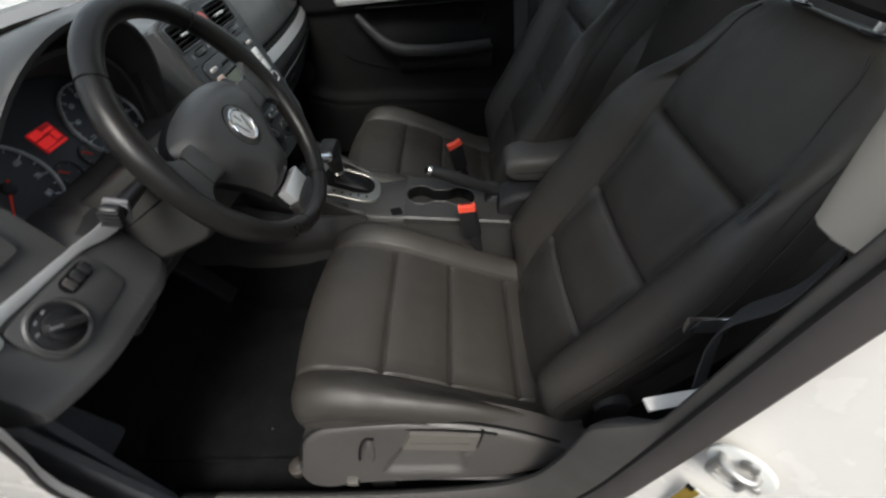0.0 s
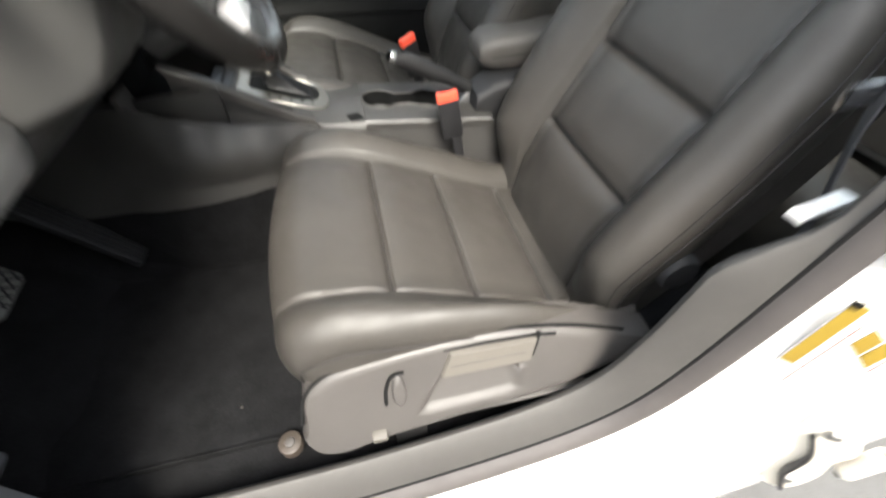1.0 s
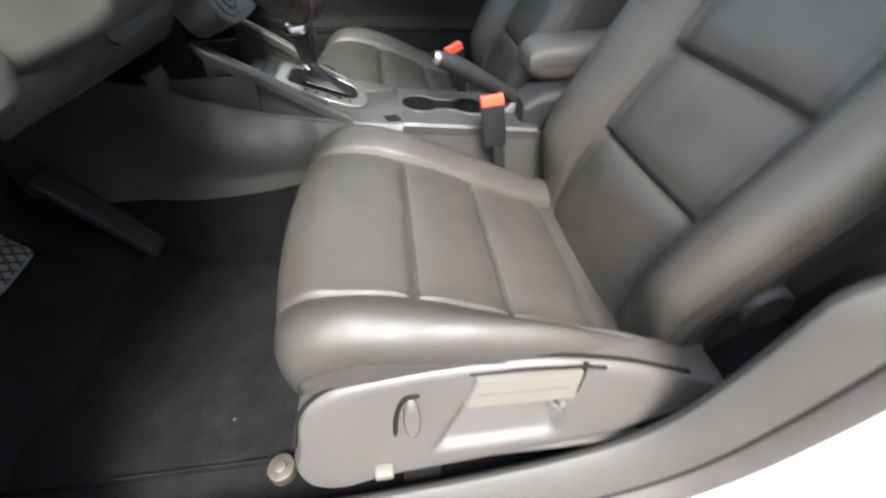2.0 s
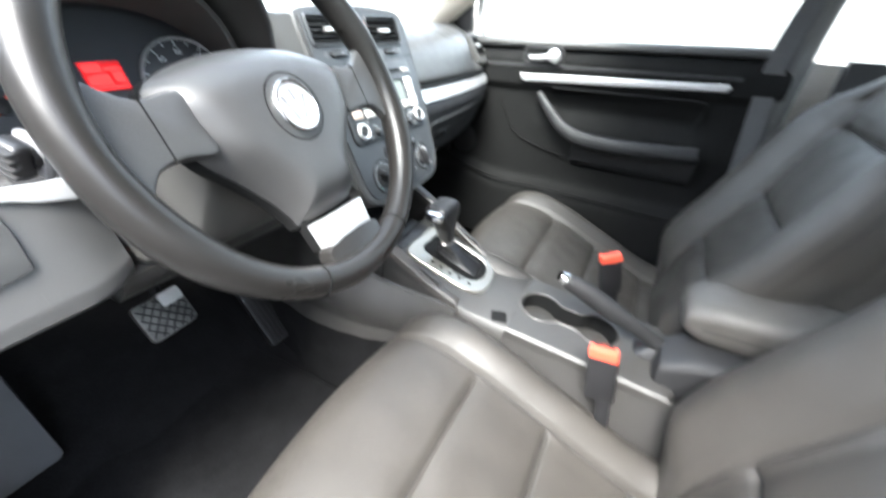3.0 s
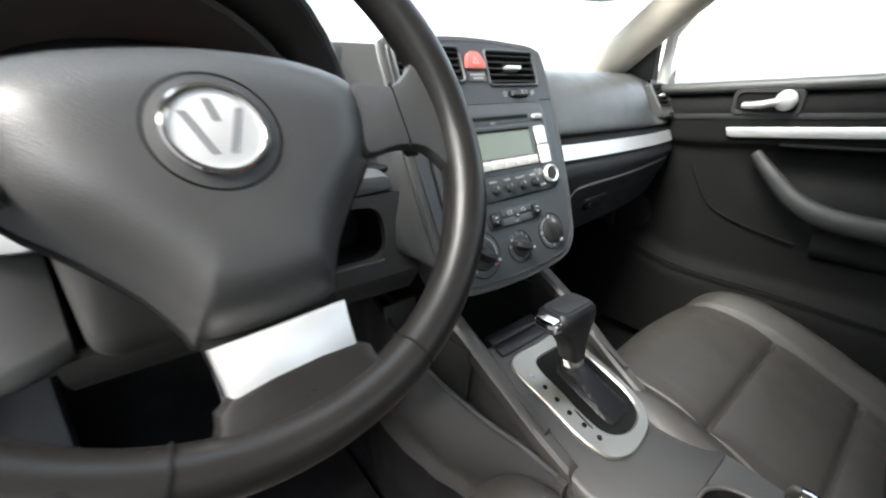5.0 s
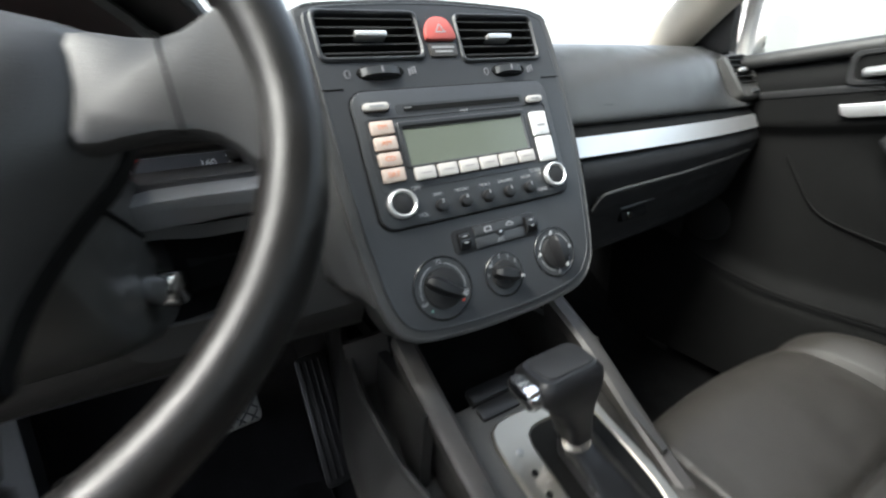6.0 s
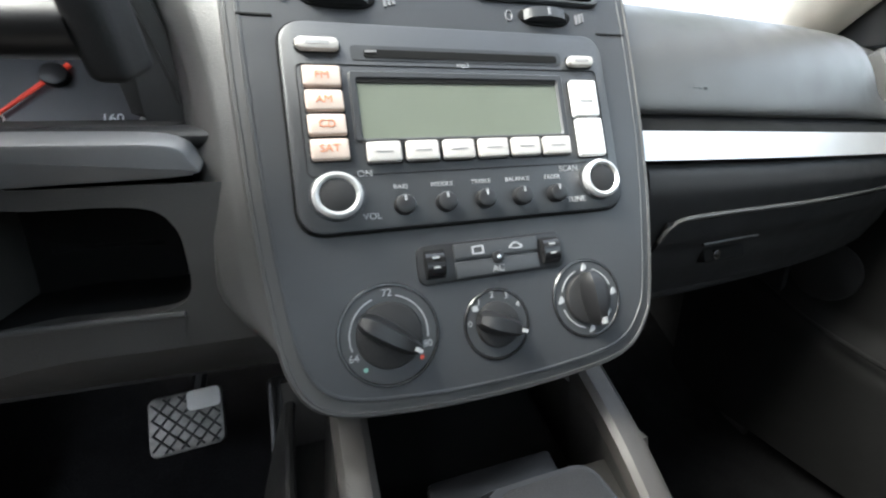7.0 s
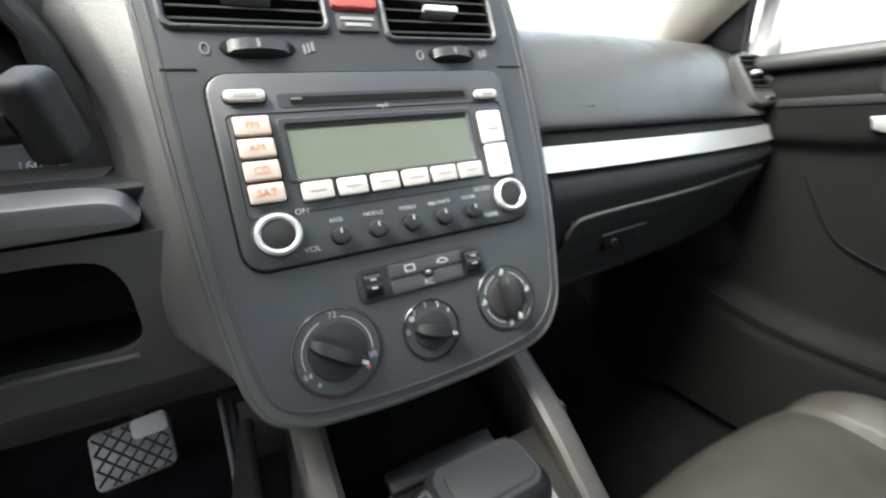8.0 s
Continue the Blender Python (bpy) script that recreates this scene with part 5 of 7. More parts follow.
for i in range(6):
    u0 = -0.0655 + 0.02395 * i
    b = key(u0, 0.1032, u0 + 0.0208, 0.1165, BUTTON)
    part("key_line", prism(RA, rrect(u0 + 0.005, 0.1093, u0 + 0.0158, 0.1102, 0.0003, 2), R + 0.003, R + 0.0046), GREY_INK, b)
b = key(0.0822, 0.1312, 0.1030, 0.1592, PALE_BUTTON)
part("text_bar", prism(RA, rrect(0.0875, 0.1415, 0.0980, 0.1440, 0.0004, 2), R + 0.003, R + 0.0045), GREY_INK, b)
words("+", RA, 0.0926, 0.1552, 0.0052, GREY_INK, b, R + 0.0044)
words("-", RA, 0.0926, 0.1355, 0.0052, GREY_INK, b, R + 0.0044)
b = key(0.0828, 0.1008, 0.1036, 0.1296, PALE_BUTTON)
part("text_bar", prism(RA, rrect(0.0910, 0.1240, 0.0950, 0.1252, 0.0003, 2), R + 0.003, R + 0.0045), GREY_INK, b)
b = key(-0.0992, 0.1768, -0.0745, 0.1845, BUTTON, 0.0034)
part("text_bar", prism(RA, rrect(-0.0935, 0.1793, -0.0800, 0.1818, 0.0004, 2), R + 0.003, R + 0.0045), GREY_INK, b)
b = key(0.0838, 0.1710, 0.1042, 0.1785, BUTTON, 0.0034)
part("text_bar", prism(RA, rrect(0.0885, 0.1735, 0.0995, 0.1758, 0.0004, 2), R + 0.003, R + 0.0045), GREY_INK, b)
part("disc_slot_bed", prism(RA, rrect(-0.0680, 0.1720, 0.0795, 0.1820, 0.003), 0.003, R + 0.0004), FASCIA, radio)
part("disc_slot", prism(RA, rrect(-0.0600, 0.1738, 0.0755, 0.1792, 0.0015), 0.003, R + 0.0008), MATT_BLACK, radio, "black disc slot")
# Small bright bar drawn as a glint at the slot's left end.
part("slot_glint", prism(RA, rrect(-0.0595, 0.1770, -0.0520, 0.1786, 0.0006, 2), 0.003, R + 0.0012), STEEL, radio)
words("mp3", RA, 0.0040, 0.1700, 0.0052, WHITE_INK, radio, R + 0.0004)
for u, v, r in ((-0.0852, 0.0835, 0.0138), (0.0965, 0.0830, 0.0138)):
    k = part("radio_knob", prism(RA, circle(u, v, r, 40), 0.002, 0.0085, 0.0015), DASH_DARK, radio, "round knob with a chrome ring")
    part("chrome_ring", frame_ring(RA, circle(u, v, r + 0.0006, 40), circle(u, v, r - 0.0034, 40), 0.005, 0.0105, 0.0016), KNOB_RING, k)
    part("knob_cap", prism(RA, circle(u, v, r - 0.0034, 40), 0.005, 0.0094, 0.0010), DASH_DARK, k)
    part("knob_base", prism(RA, circle(u, v, r + 0.0022, 40), 0.002, 0.0058, 0.0012), FASCIA, k)
for i, tx in enumerate(("BASS", "MIDDLE", "TREBLE", "BALANCE", "FADER")):
    u, v = -0.0465 + 0.0265 * i, 0.0745
    k = part("tone_knob", prism(RA, circle(u, v, 0.0066, 24), 0.002, 0.0110, 0.0020), BLACK, radio, "small black tone knob")
    part("knob_mark", prism(RA, [(u - 0.0007, v + 0.002), (u + 0.0007, v + 0.002), (u + 0.0007, v + 0.0055), (u - 0.0007, v + 0.0055)], 0.009, 0.0113), WHITE_INK, k)
    words(tx, RA, u - 0.001, 0.0870, 0.0042, WHITE_INK, radio, R + 0.0003)
for tx, u, v in (("ON", -0.0680, 0.0968), ("VOL", -0.0665, 0.0690), ("SCAN", 0.0725, 0.0925), ("TUNE", 0.0755, 0.0690)):
    words(tx, RA, u, v, 0.0058, WHITE_INK, radio, R + 0.0003)

# passenger end vent
PV = Plane((0.655, 0.115, 0.892), 33)
vent(PV, -0.030, -0.028, 0.030, 0.030, 5, dashboard, r=0.010, frame_mat=DASH)
thumbwheel(PV, 0.004, -0.043, dashboard, 0.012, 0.007)
part("vent_collar", frame_ring(PV, rrect(-0.038, -0.054, 0.038, 0.036, 0.012), rrect(-0.031, -0.029, 0.031, 0.031, 0.009), -0.03, 0.002, 0.002), DASH, dashboard)

# ---- steering wheel ----
ST = Plane((-0.3465, -0.1100, 0.9005), 29, 3.5)
ST.u *= 1.031
ST.v *= 1.031
steering_wheel = thing("steering_wheel", "black leather three-spoke steering wheel with a silver lower spoke", "steering wheel")
RIM = 0.1630
rings = []
for i in range(96):
    a = 2 * math.pi * i / 96
    deg = math.degrees(a) % 360
    swell = 0.0
    for g in (20, 160, 205, 335):
        dd = min(abs(deg - g), 360 - abs(deg - g))
        swell = max(swell, 0.0018 * math.exp(-(dd / 17) ** 2))
    r1, r2 = 0.0140 + swell, 0.0154 + swell
    ring = []
    for j in range(16):
        b = 2 * math.pi * j / 16
        rad = RIM + r1 * math.cos(b)
        ring.append(ST.p(rad * math.cos(a), rad * math.sin(a), r2 * math.sin(b)))
    rings.append(ring)
rings.append(rings[0])
bm = bmesh.new()
vs = [[bm.verts.new(p) for p in r] for r in rings[:-1]]
for i in range(96):
    for j in range(16):
        bm.faces.new((vs[i][j], vs[i][(j + 1) % 16], vs[(i + 1) % 96][(j + 1) % 16], vs[(i + 1) % 96][j]))
rim = part("rim", bm, WHEEL_LEATHER, steering_wheel, "black leather rim, worn shiny")
for deg in (47, 133, 247, 293):
    a = radians(deg)
    c = ST.p(RIM * math.cos(a), RIM * math.sin(a))
    loop = [ST.p((RIM + 0.0144 * math.cos(b)) * math.cos(a), (RIM + 0.0144 * math.cos(b)) * math.sin(a), 0.0158 * math.sin(b)) for b in (2 * math.pi * j / 24 for j in range(25))]
    part("seam", tube(loop, 0.0008, 6, caps=False), MATT_BLACK, rim)


def dome(plane, outline, d0, d1, steps, mat, name, parent, label="", power=2.0):
    """A padded plate whose middle swells."""
    cu = sum(p[0] for p in outline) / len(outline)
    cv = sum(p[1] for p in outline) / len(outline)
    rings = [[plane.p(u, v, d0) for u, v in outline]]
    for k in range(steps):
        f = k / steps
        h = d0 + (d1 - d0) * (1 - (1 - f) ** power)
        if k == 0:
            h = d0 + (d1 - d0) * 0.25
        rings.append([plane.p(cu + (u - cu) * (1 - f * 0.97), cv + (v - cv) * (1 - f * 0.97), h) for u, v in outline])
    return part(name, loft(rings), mat, parent, label)


pad_line = [(-0.101, 0.031), (-0.068, 0.0475), (-0.022, 0.0545), (0.022, 0.0545), (0.068, 0.0475), (0.101, 0.031), (0.0985, 0.0), (0.089, -0.025), (0.070, -0.047), (0.051, -0.072), (0.040, -0.094), (0.0345, -0.104), (0.0, -0.107), (-0.0345, -0.104), (-0.040, -0.094), (-0.051, -0.072), (-0.070, -0.047), (-0.089, -0.025), (-0.0985, 0.0)]
dome(ST, smooth_poly(pad_line, 3), -0.030, 0.014, 7, PAD, "airbag_pad", steering_wheel, "dark grey airbag cover", 7.0)
part("pad_gap", prism(ST, smooth_poly([(u * 1.025, v * 1.02) for u, v in pad_line], 3), -0.034, -0.021, 0.001), MATT_BLACK, steering_wheel)
for side in (-1, 1):
    sp = [(-0.088, 0.024), (-0.118, 0.022), (-0.140, 0.036), (-0.156, 0.052), (-0.163, 0.0), (-0.158, -0.056), (-0.146, -0.046), (-0.130, -0.026), (-0.108, -0.022), (-0.082, -0.024), (-0.085, 0.0)]
    pts = smooth_poly([(-u * side if side > 0 else u, v) for u, v in sp], 3)
    if side > 0:
        pts = pts[::-1]
    part("spoke", prism(ST, pts, -0.009, 0.0015, 0.004), PAD, steering_wheel, "dark grey side spoke")
    part("spoke_seam", prism(ST, [(side * 0.1165, -0.023), (side * 0.1175, -0.023), (side * 0.1175, 0.023), (side * 0.1165, 0.023)], -0.002, 0.0019), MATT_BLACK, steering_wheel)
low = [(-0.0345, -0.106), (0.0345, -0.106), (0.0335, -0.120), (0.0325, -0.134), (0.0, -0.1375), (-0.0325, -0.134), (-0.0335, -0.120)]
part("silver_spoke", prism(ST, low, -0.018, 0.002, 0.003), SILVER, steering_wheel, "satin silver lower spoke")
part("lower_spoke", prism(ST, smooth_poly([(-0.033, -0.130), (0.033, -0.130), (0.044, -0.146), (0.070, -0.152), (0.0, -0.168), (-0.070, -0.152), (-0.044, -0.146)], 3), -0.013, 0.004, 0.005), WHEEL_LEATHER, steering_wheel)
# Black plate added as the shade behind the silver spoke.
part("spoke_shade", prism(ST, [(-0.036, -0.100), (0.036, -0.100), (0.033, -0.132), (-0.033, -0.132)], -0.026, -0.014), MATT_BLACK, steering_wheel)
EM = Plane(ST.p(-0.003, -0.008, 0.0135), 29, 3.5)
em = part("emblem_well", prism(EM, circle(0, 0, 0.0310, 40), -0.004, 0.0006, 0.0004), PAD, steering_wheel)
part("well_groove", frame_ring(EM, circle(0, 0, 0.0312, 48), circle(0, 0, 0.0300, 48), -0.002, 0.0010, 0.0003), MATT_BLACK, em)
part("emblem", prism(EM, circle(0, 0, 0.0238, 40), 0.0, 0.0026, 0.0012), BADGE, em, "round chrome badge")
part("emblem_ring", frame_ring(EM, circle(0, 0, 0.0240, 48), circle(0, 0, 0.0205, 48), 0.0, 0.0046, 0.0010), CHROME, em)
for u0, u1, v0, v1 in ((-0.013, -0.004, 0.010, -0.013), (0.013, 0.004, 0.010, -0.013), (-0.001, 0.001, 0.016, 0.004)):
    part("emblem_bar", prism(EM, [(u0 - 0.0020, v0), (u0 + 0.0020, v0), (u1 + 0.0020, v1), (u1 - 0.0020, v1)], 0.002, 0.0030), SATIN, em)
for i in range(6):
    part("airbag_mark", prism(EM, rrect(-0.0155 + 0.0052 * i, -0.0475, -0.0118 + 0.0052 * i, -0.0440, 0.0005, 2), -0.006, -0.0005), DASH_DARK, em)
part("hub", tube([ST.p(0, -0.01, -0.028), ST.p(0, -0.012, -0.060)], [0.060, 0.050], 24), BLACK, steering_wheel)

column = thing("steering_column", "dark plastic steering column cover with two stalks", "steering column")
secs = []
for y, w, z0, z1, r in ((-0.080, 0.050, 0.842, 0.892, 0.020), (-0.074, 0.060, 0.806, 0.904, 0.022), (-0.064, 0.067, 0.776, 0.912, 0.020), (-0.050, 0.072, 0.757, 0.912, 0.016), (-0.035, 0.075, 0.748, 0.908, 0.016), (0.0, 0.080, 0.735, 0.890, 0.016), (0.05, 0.086, 0.716, 0.862, 0.018), (0.10, 0.090, 0.702, 0.836, 0.020)):
    secs.append([Vector((-0.361 - 0.04 * (y + 0.05) + u, y, v)) for u, v in rrect(-w, z0, w, z1, r, 6)])
part("shroud", loft(secs), SHROUD, column)
part("shroud_seam", tube([(-0.428, -0.062, 0.862), (-0.439, -0.020, 0.838), (-0.448, 0.04, 0.802)], 0.0018, 6), MATT_BLACK, column)
part("shroud_seam", tube([(-0.293, -0.062, 0.862), (-0.284, -0.020, 0.838), (-0.279, 0.04, 0.802)], 0.0018, 6), MATT_BLACK, column)
part("ignition_lock", prism(Plane((-0.268, -0.002, 0.774), 0, 60), circle(0, 0, 0.013, 24), -0.012, 0.008, 0.003), CHROME, column, "chrome ignition lock")
for side in (-1, 1):
    base = Vector((-0.362 + side * 0.060, -0.018, 0.872))
    tip = Vector((-0.342 + side * 0.168, -0.024, 0.876))
    st = part("stalk", tube(smooth_path([base, base.lerp(tip, 0.4), base.lerp(tip, 0.75), tip], 4), [0.009, 0.009, 0.009, 0.0095, 0.010, 0.0105, 0.011, 0.0115, 0.012, 0.0125, 0.013, 0.013, 0.013], 12, 0.85), BLACK, column, "black control stalk")
    m = base.lerp(tip, 1.06)
    part("stalk_end", block(tuple(m), (0.014, 0.022, 0.028) if side < 0 else (0.016, 0.026, 0.036), 0.006, (20, 0, -side * 10), seg=4), BLACK if side < 0 else DASH_DARK, st)
    if side < 0:
        part("end_band", block(tuple(base.lerp(tip, 0.93)), (0.008, 0.027, 0.030), 0.004, (20, 0, 10)), SATIN, st, "satin silver band")
    for k in range(4 if side < 0 else 0):
        part("end_ridge", block(tuple(m + Vector((side * 0.003, -0.004 + 0.002 * k, 0.009 - 0.006 * k))), (0.014, 0.021, 0.0022), 0.0008, (20, 0, -side * 10)), DASH_DARK, st)

# ---- centre console ----
CX = 0.012
console = thing("centre_console", "dark grey plastic centre console with cup holders", "console")
console.location.y = 0.006


def con_z(y):
    return 0.503 + 0.35 * (y + 0.224) if y > -0.224 else 0.503 + 0.09 * (y + 0.224)


def console_ring(y, half, top):
    side = [(half * 0.99, top - 0.004), (half + 0.004, top - 0.020), (half + 0.018, top - 0.10), (half + 0.030, 0.25)]
    pts = [(half * 0.93, top)] + side
    pts = [(-x, z) for x, z in pts[::-1]] + pts
    return [Vector((CX + x, y, z)) for x, z in pts]


secs = [console_ring(y, h, con_z(y)) for y, h in ((-0.030, 0.104), (-0.06, 0.103), (-0.10, 0.101), (-0.14, 0.099), (-0.18, 0.097), (-0.224, 0.095), (-0.26, 0.094), (-0.295, 0.094))]
part("front_body", loft(secs), CONSOLE, console)
secs = [console_ring(y, 0.0855, con_z(y) - 0.03) for y in (-0.29, -0.40, -0.50, -0.57, -0.66)]
part("rear_body", loft([[Vector((v.x, v.y, v.z)) for v in r] for r in secs]), CONSOLE, console)
# cup holder tray: a top plate with a waisted hole, and its bowl
TOP = Plane((CX, -0.224, 0.503), 84.86)


def tray_outline(grow):
    # two round cups joined by a waist
    pts = []
    for i in range(64):
        a = 2 * math.pi * i / 64
        v = (0.093 + grow) * math.sin(a)
        d = abs(v) - 0.054
        w = math.sqrt(max(0.0, (0.039 + grow) ** 2 - d * d))
        w = max(w, (0.023 + grow) if abs(v) < 0.05 else 0.0)
        sg = 1 if math.cos(a) >= 0 else -1
        pts.append((0.006 + w * sg if abs(math.cos(a)) > 1e-6 else 0.006, -0.168 + v))
    return pts


def box_by_angle(u0, v0, u1, v1, cu, cv, n=64):
    out = []
    for i in range(n):
        a = 2 * math.pi * i / n
        c, s = math.cos(a), math.sin(a)
        k = min((u1 - cu) / c if c > 1e-6 else (u0 - cu) / c if c < -1e-6 else 9, (v1 - cv) / s if s > 1e-6 else (v0 - cv) / s if s < -1e-6 else 9)
        out.append((cu + k * c, cv + k * s))
    return out


part("tray_top", frame_ring(TOP, box_by_angle(-0.0925, -0.36, 0.0925, -0.068, 0.006, -0.168), tray_outline(0.0), -0.03, 0.001, 0.005), CONSOLE, console)
part("tray_rim", frame_ring(TOP, tray_outline(0.005), tray_outline(0.0), -0.01, 0.0035, 0.0015), TRIM_GREY, console)
bowl = tray_outline(-0.0012)
part("cup_bowl", loft([[TOP.p(u, v, 0.0015) for u, v in bowl], [TOP.p(u, v, -0.045) for u, v in shrink(bowl, 0.003)]], caps=False), MATT_BLACK, console)
bm = bmesh.new()
bm.faces.new([bm.verts.new(TOP.p(u, v, -0.0455)) for u, v in tray_outline(0.0)])
part("bowl_floor", bm, MATT_BLACK, console)
for side in (-1, 1):
    bm = sheet(lambda u, v: Vector((CX + side * (0.0885 + 0.006 * v ** 0.4 + 0.028 * v), -0.283 - 0.33 * u, con_z(-0.283 - 0.33 * u) - 0.0040 - 0.004 * min(1, v * 8) - 0.22 * v)), 0, 1, 0, 1, 14, 16, (-side * 0.004, 0, 0))
    part("side_skirt", bm, CONSOLE, console)
part("console_pad", block((CX - 0.070, -0.275, con_z(-0.275) - 0.004), (0.030, 0.030, 0.012), 0.004, (3, 0, 20)), MATT_BLACK, console)

# side panels beside the shifter and the sloping wings
for side in (-1, 1):
    bm = sheet(lambda u, v: Vector((CX + side * (0.116 + 0.014 * v + 0.012 * math.sin(math.pi * v)), 0.40 - 0.45 * u, (0.575 + 0.03 * u) - (0.22 + 0.02 * u) * v)), 0, 1, 0, 1, 14, 8, (-side * 0.012, 0, 0))
    part("tunnel_side", bm, CONSOLE, console)
    path = smooth_path([(CX + side * 0.103, 0.025, 0.640), (CX + side * 0.101, -0.05, 0.600), (CX + side * 0.096, -0.11, 0.561), (CX + side * 0.092, -0.160, 0.530), (CX + side * 0.088, -0.20, 0.508)], 5)
    rings = []
    for i, p in enumerate(path):
        k = i / (len(path) - 1)
        w, h = 0.013 - 0.003 * k, 0.012
        up = Vector((0, 0.45, 0.89))
        rings.append([p + Vector((x, 0, 0)) + up * z for x, z in ((-w, -h * 1.6), (-w, h * 0.4), (-w * 0.6, h), (w * 0.6, h), (w, h * 0.4), (w, -h * 1.6))])
    part("wing", loft(rings), TRIM_GREY, console, "lighter grey sloping side wing")
    bm = sheet(lambda u, v: Vector((CX + side * (0.103 - 0.010 * u + 0.018 * v), 0.025 - 0.185 * u, (0.630 - 0.085 * u) * (1 - v) + 0.45 * v)), 0, 1, 0, 1, 10, 6, (-side * 0.008, 0, 0))
    part("wing_skirt", bm, CONSOLE, console)
SIDE = [(0.36, 0.610, -0.112), (0.20, 0.612, -0.124), (0.10, 0.604, -0.141), (0.080, 0.592, -0.143), (0.030, 0.573, -0.143), (-0.030, 0.553, -0.137), (-0.090, 0.536, -0.124), (-0.150, 0.520, -0.106), (-0.200, 0.505, -0.095)]


def side_at(y):
    z, x = interp([(-a, b, c) for a, b, c in SIDE], -y)
    return z, x


def tray_wall(u, v):
    """The tunnel's outer wall: the rim of the open tray, bulging down to the carpet."""
    y = 0.36 - 0.56 * u
    z, x = side_at(y)
    belly = 0.022 * math.sin(math.pi * min(1, v * 1.3)) * math.exp(-((y - 0.0) / 0.13) ** 2)
    return Vector((x - belly - 0.022 * v, y, z - (z - 0.39 - 0.03 * u) * v))


def tunnel_carpet(u, v):
    p = tray_wall(u, 1.0)
    return Vector((p.x + 0.005 - 0.014 * v + 0.003 * noise.noise(Vector((p.y * 15, v * 4, 2.0))), p.y, p.z + 0.004 + (0.235 - p.z) * v))


part("tray_wall", sheet(tray_wall, 0, 1, 0, 1, 40, 24, (0.008, 0, 0)), CONSOLE, console, "bulging wall of the side tray")
part("tunnel_carpet", sheet(tunnel_carpet, 0, 1, 0, 1, 30, 8, (0.008, 0, 0)), CARPET, console, "black carpet on the tunnel side")
part("tray_edge", tube([tray_wall(0.48 + 0.50 * i / 24, 0) + Vector((0.004, 0, 0)) for i in range(25)], 0.0046, 8), CONSOLE, console)
part("tray_floor", sheet(lambda u, v: Vector((side_at(0.085 - 0.23 * u)[1] + 0.004 + (0.045 - 0.020 * u) * v, 0.085 - 0.23 * u, side_at(0.085 - 0.23 * u)[0] - 0.036 + 0.030 * u ** 3)), 0, 1, 0, 1, 14, 4, (0, 0, -0.004)), CONSOLE, console)
part("tray_end", sheet(lambda u, v: Vector((-0.143 + 0.055 * u, 0.082 + 0.010 * v, 0.550 + 0.070 * v)), 0, 1, 0, 1, 6, 6, (0, 0.008, 0)), TRIM_GREY, console)
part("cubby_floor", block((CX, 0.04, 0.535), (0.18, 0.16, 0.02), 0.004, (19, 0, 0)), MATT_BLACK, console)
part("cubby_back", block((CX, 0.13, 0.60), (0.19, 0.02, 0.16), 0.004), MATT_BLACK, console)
LID = Plane((CX, -0.030, 0.5712), 70.7)
lid = part("socket_lid", prism(LID, rrect(-0.052, -0.022, 0.052, -0.004, 0.004), -0.006, 0.004, 0.0015), BLACK, console, "dark ribbed socket lid")
part("socket_lid", prism(LID, rrect(-0.052, -0.001, 0.052, 0.018, 0.004), -0.006, 0.0035, 0.0015), BLACK, console, "dark ribbed socket lid")
part("lid_groove", prism(LID, rrect(-0.054, -0.0035, 0.054, -0.0015, 0.0008, 2), -0.004, 0.0012), MATT_BLACK, lid)

# ---- gear selector ----
GP = Plane((0.020, -0.224, 0.503), 70.7)
selector = thing("gear_selector", "automatic gear selector with a silver plate on the console", "gear selector")
selector.location.y = 0.006


def plate_line(grow):
    pts = []
    for u, v in ((-0.060, 0.170), (-0.062, 0.10), (-0.060, 0.045), (-0.048, 0.012), (-0.020, -0.001), (0.010, 0.000), (0.040, 0.008), (0.060, 0.028), (0.068, 0.065), (0.067, 0.12), (0.062, 0.172), (0.0, 0.176)):
        pts.append((u, v))
    return shrink(smooth_poly(pts, 4), -grow)


def hole_line():
    return smooth_poly([(-0.026, 0.150), (-0.029, 0.10), (-0.030, 0.06), (-0.024, 0.034), (-0.004, 0.020), (0.022, 0.019), (0.042, 0.028), (0.053, 0.048), (0.056, 0.08), (0.055, 0.12), (0.050, 0.150), (0.012, 0.155)], 4)


part("plate", frame_ring(GP, plate_line(0), hole_line(), 0.0, 0.006, 0.002), CONSOLE_METAL, selector, "satin silver gate plate")
part("gate", prism(GP, shrink(hole_line(), -0.002), -0.004, 0.0035), MATT_BLACK, selector)
rings = []
for k in range(13):
    f = k / 12
    c = Vector((0.033, -0.150, 0.534)).lerp(Vector((0.012, -0.126, 0.580)), f)
    fold = 1.0 + 0.10 * (k % 2) * (1 - 0.5 * f)          # soft bellows folds
    w, l = (0.024 - 0.012 * f) * fold, (0.046 - 0.034 * f) * fold
    rings.append([c + GP.u * u + GP.v * (v + 0.0016 * math.sin(5 * f + 60 * u)) for u, v in rrect(-w, -l, w, l, 0.009, 4)])
part("boot", loft(rings), BLACK, selector)
part("lever", tube([(0.012, -0.128, 0.565), (0.008, -0.124, 0.60)], 0.010, 14), BLACK, selector)
part("collar", tube([(0.0125, -0.127, 0.578), (0.011, -0.1255, 0.589)], 0.0145, 20), CHROME, selector, "chrome collar")
rings = []
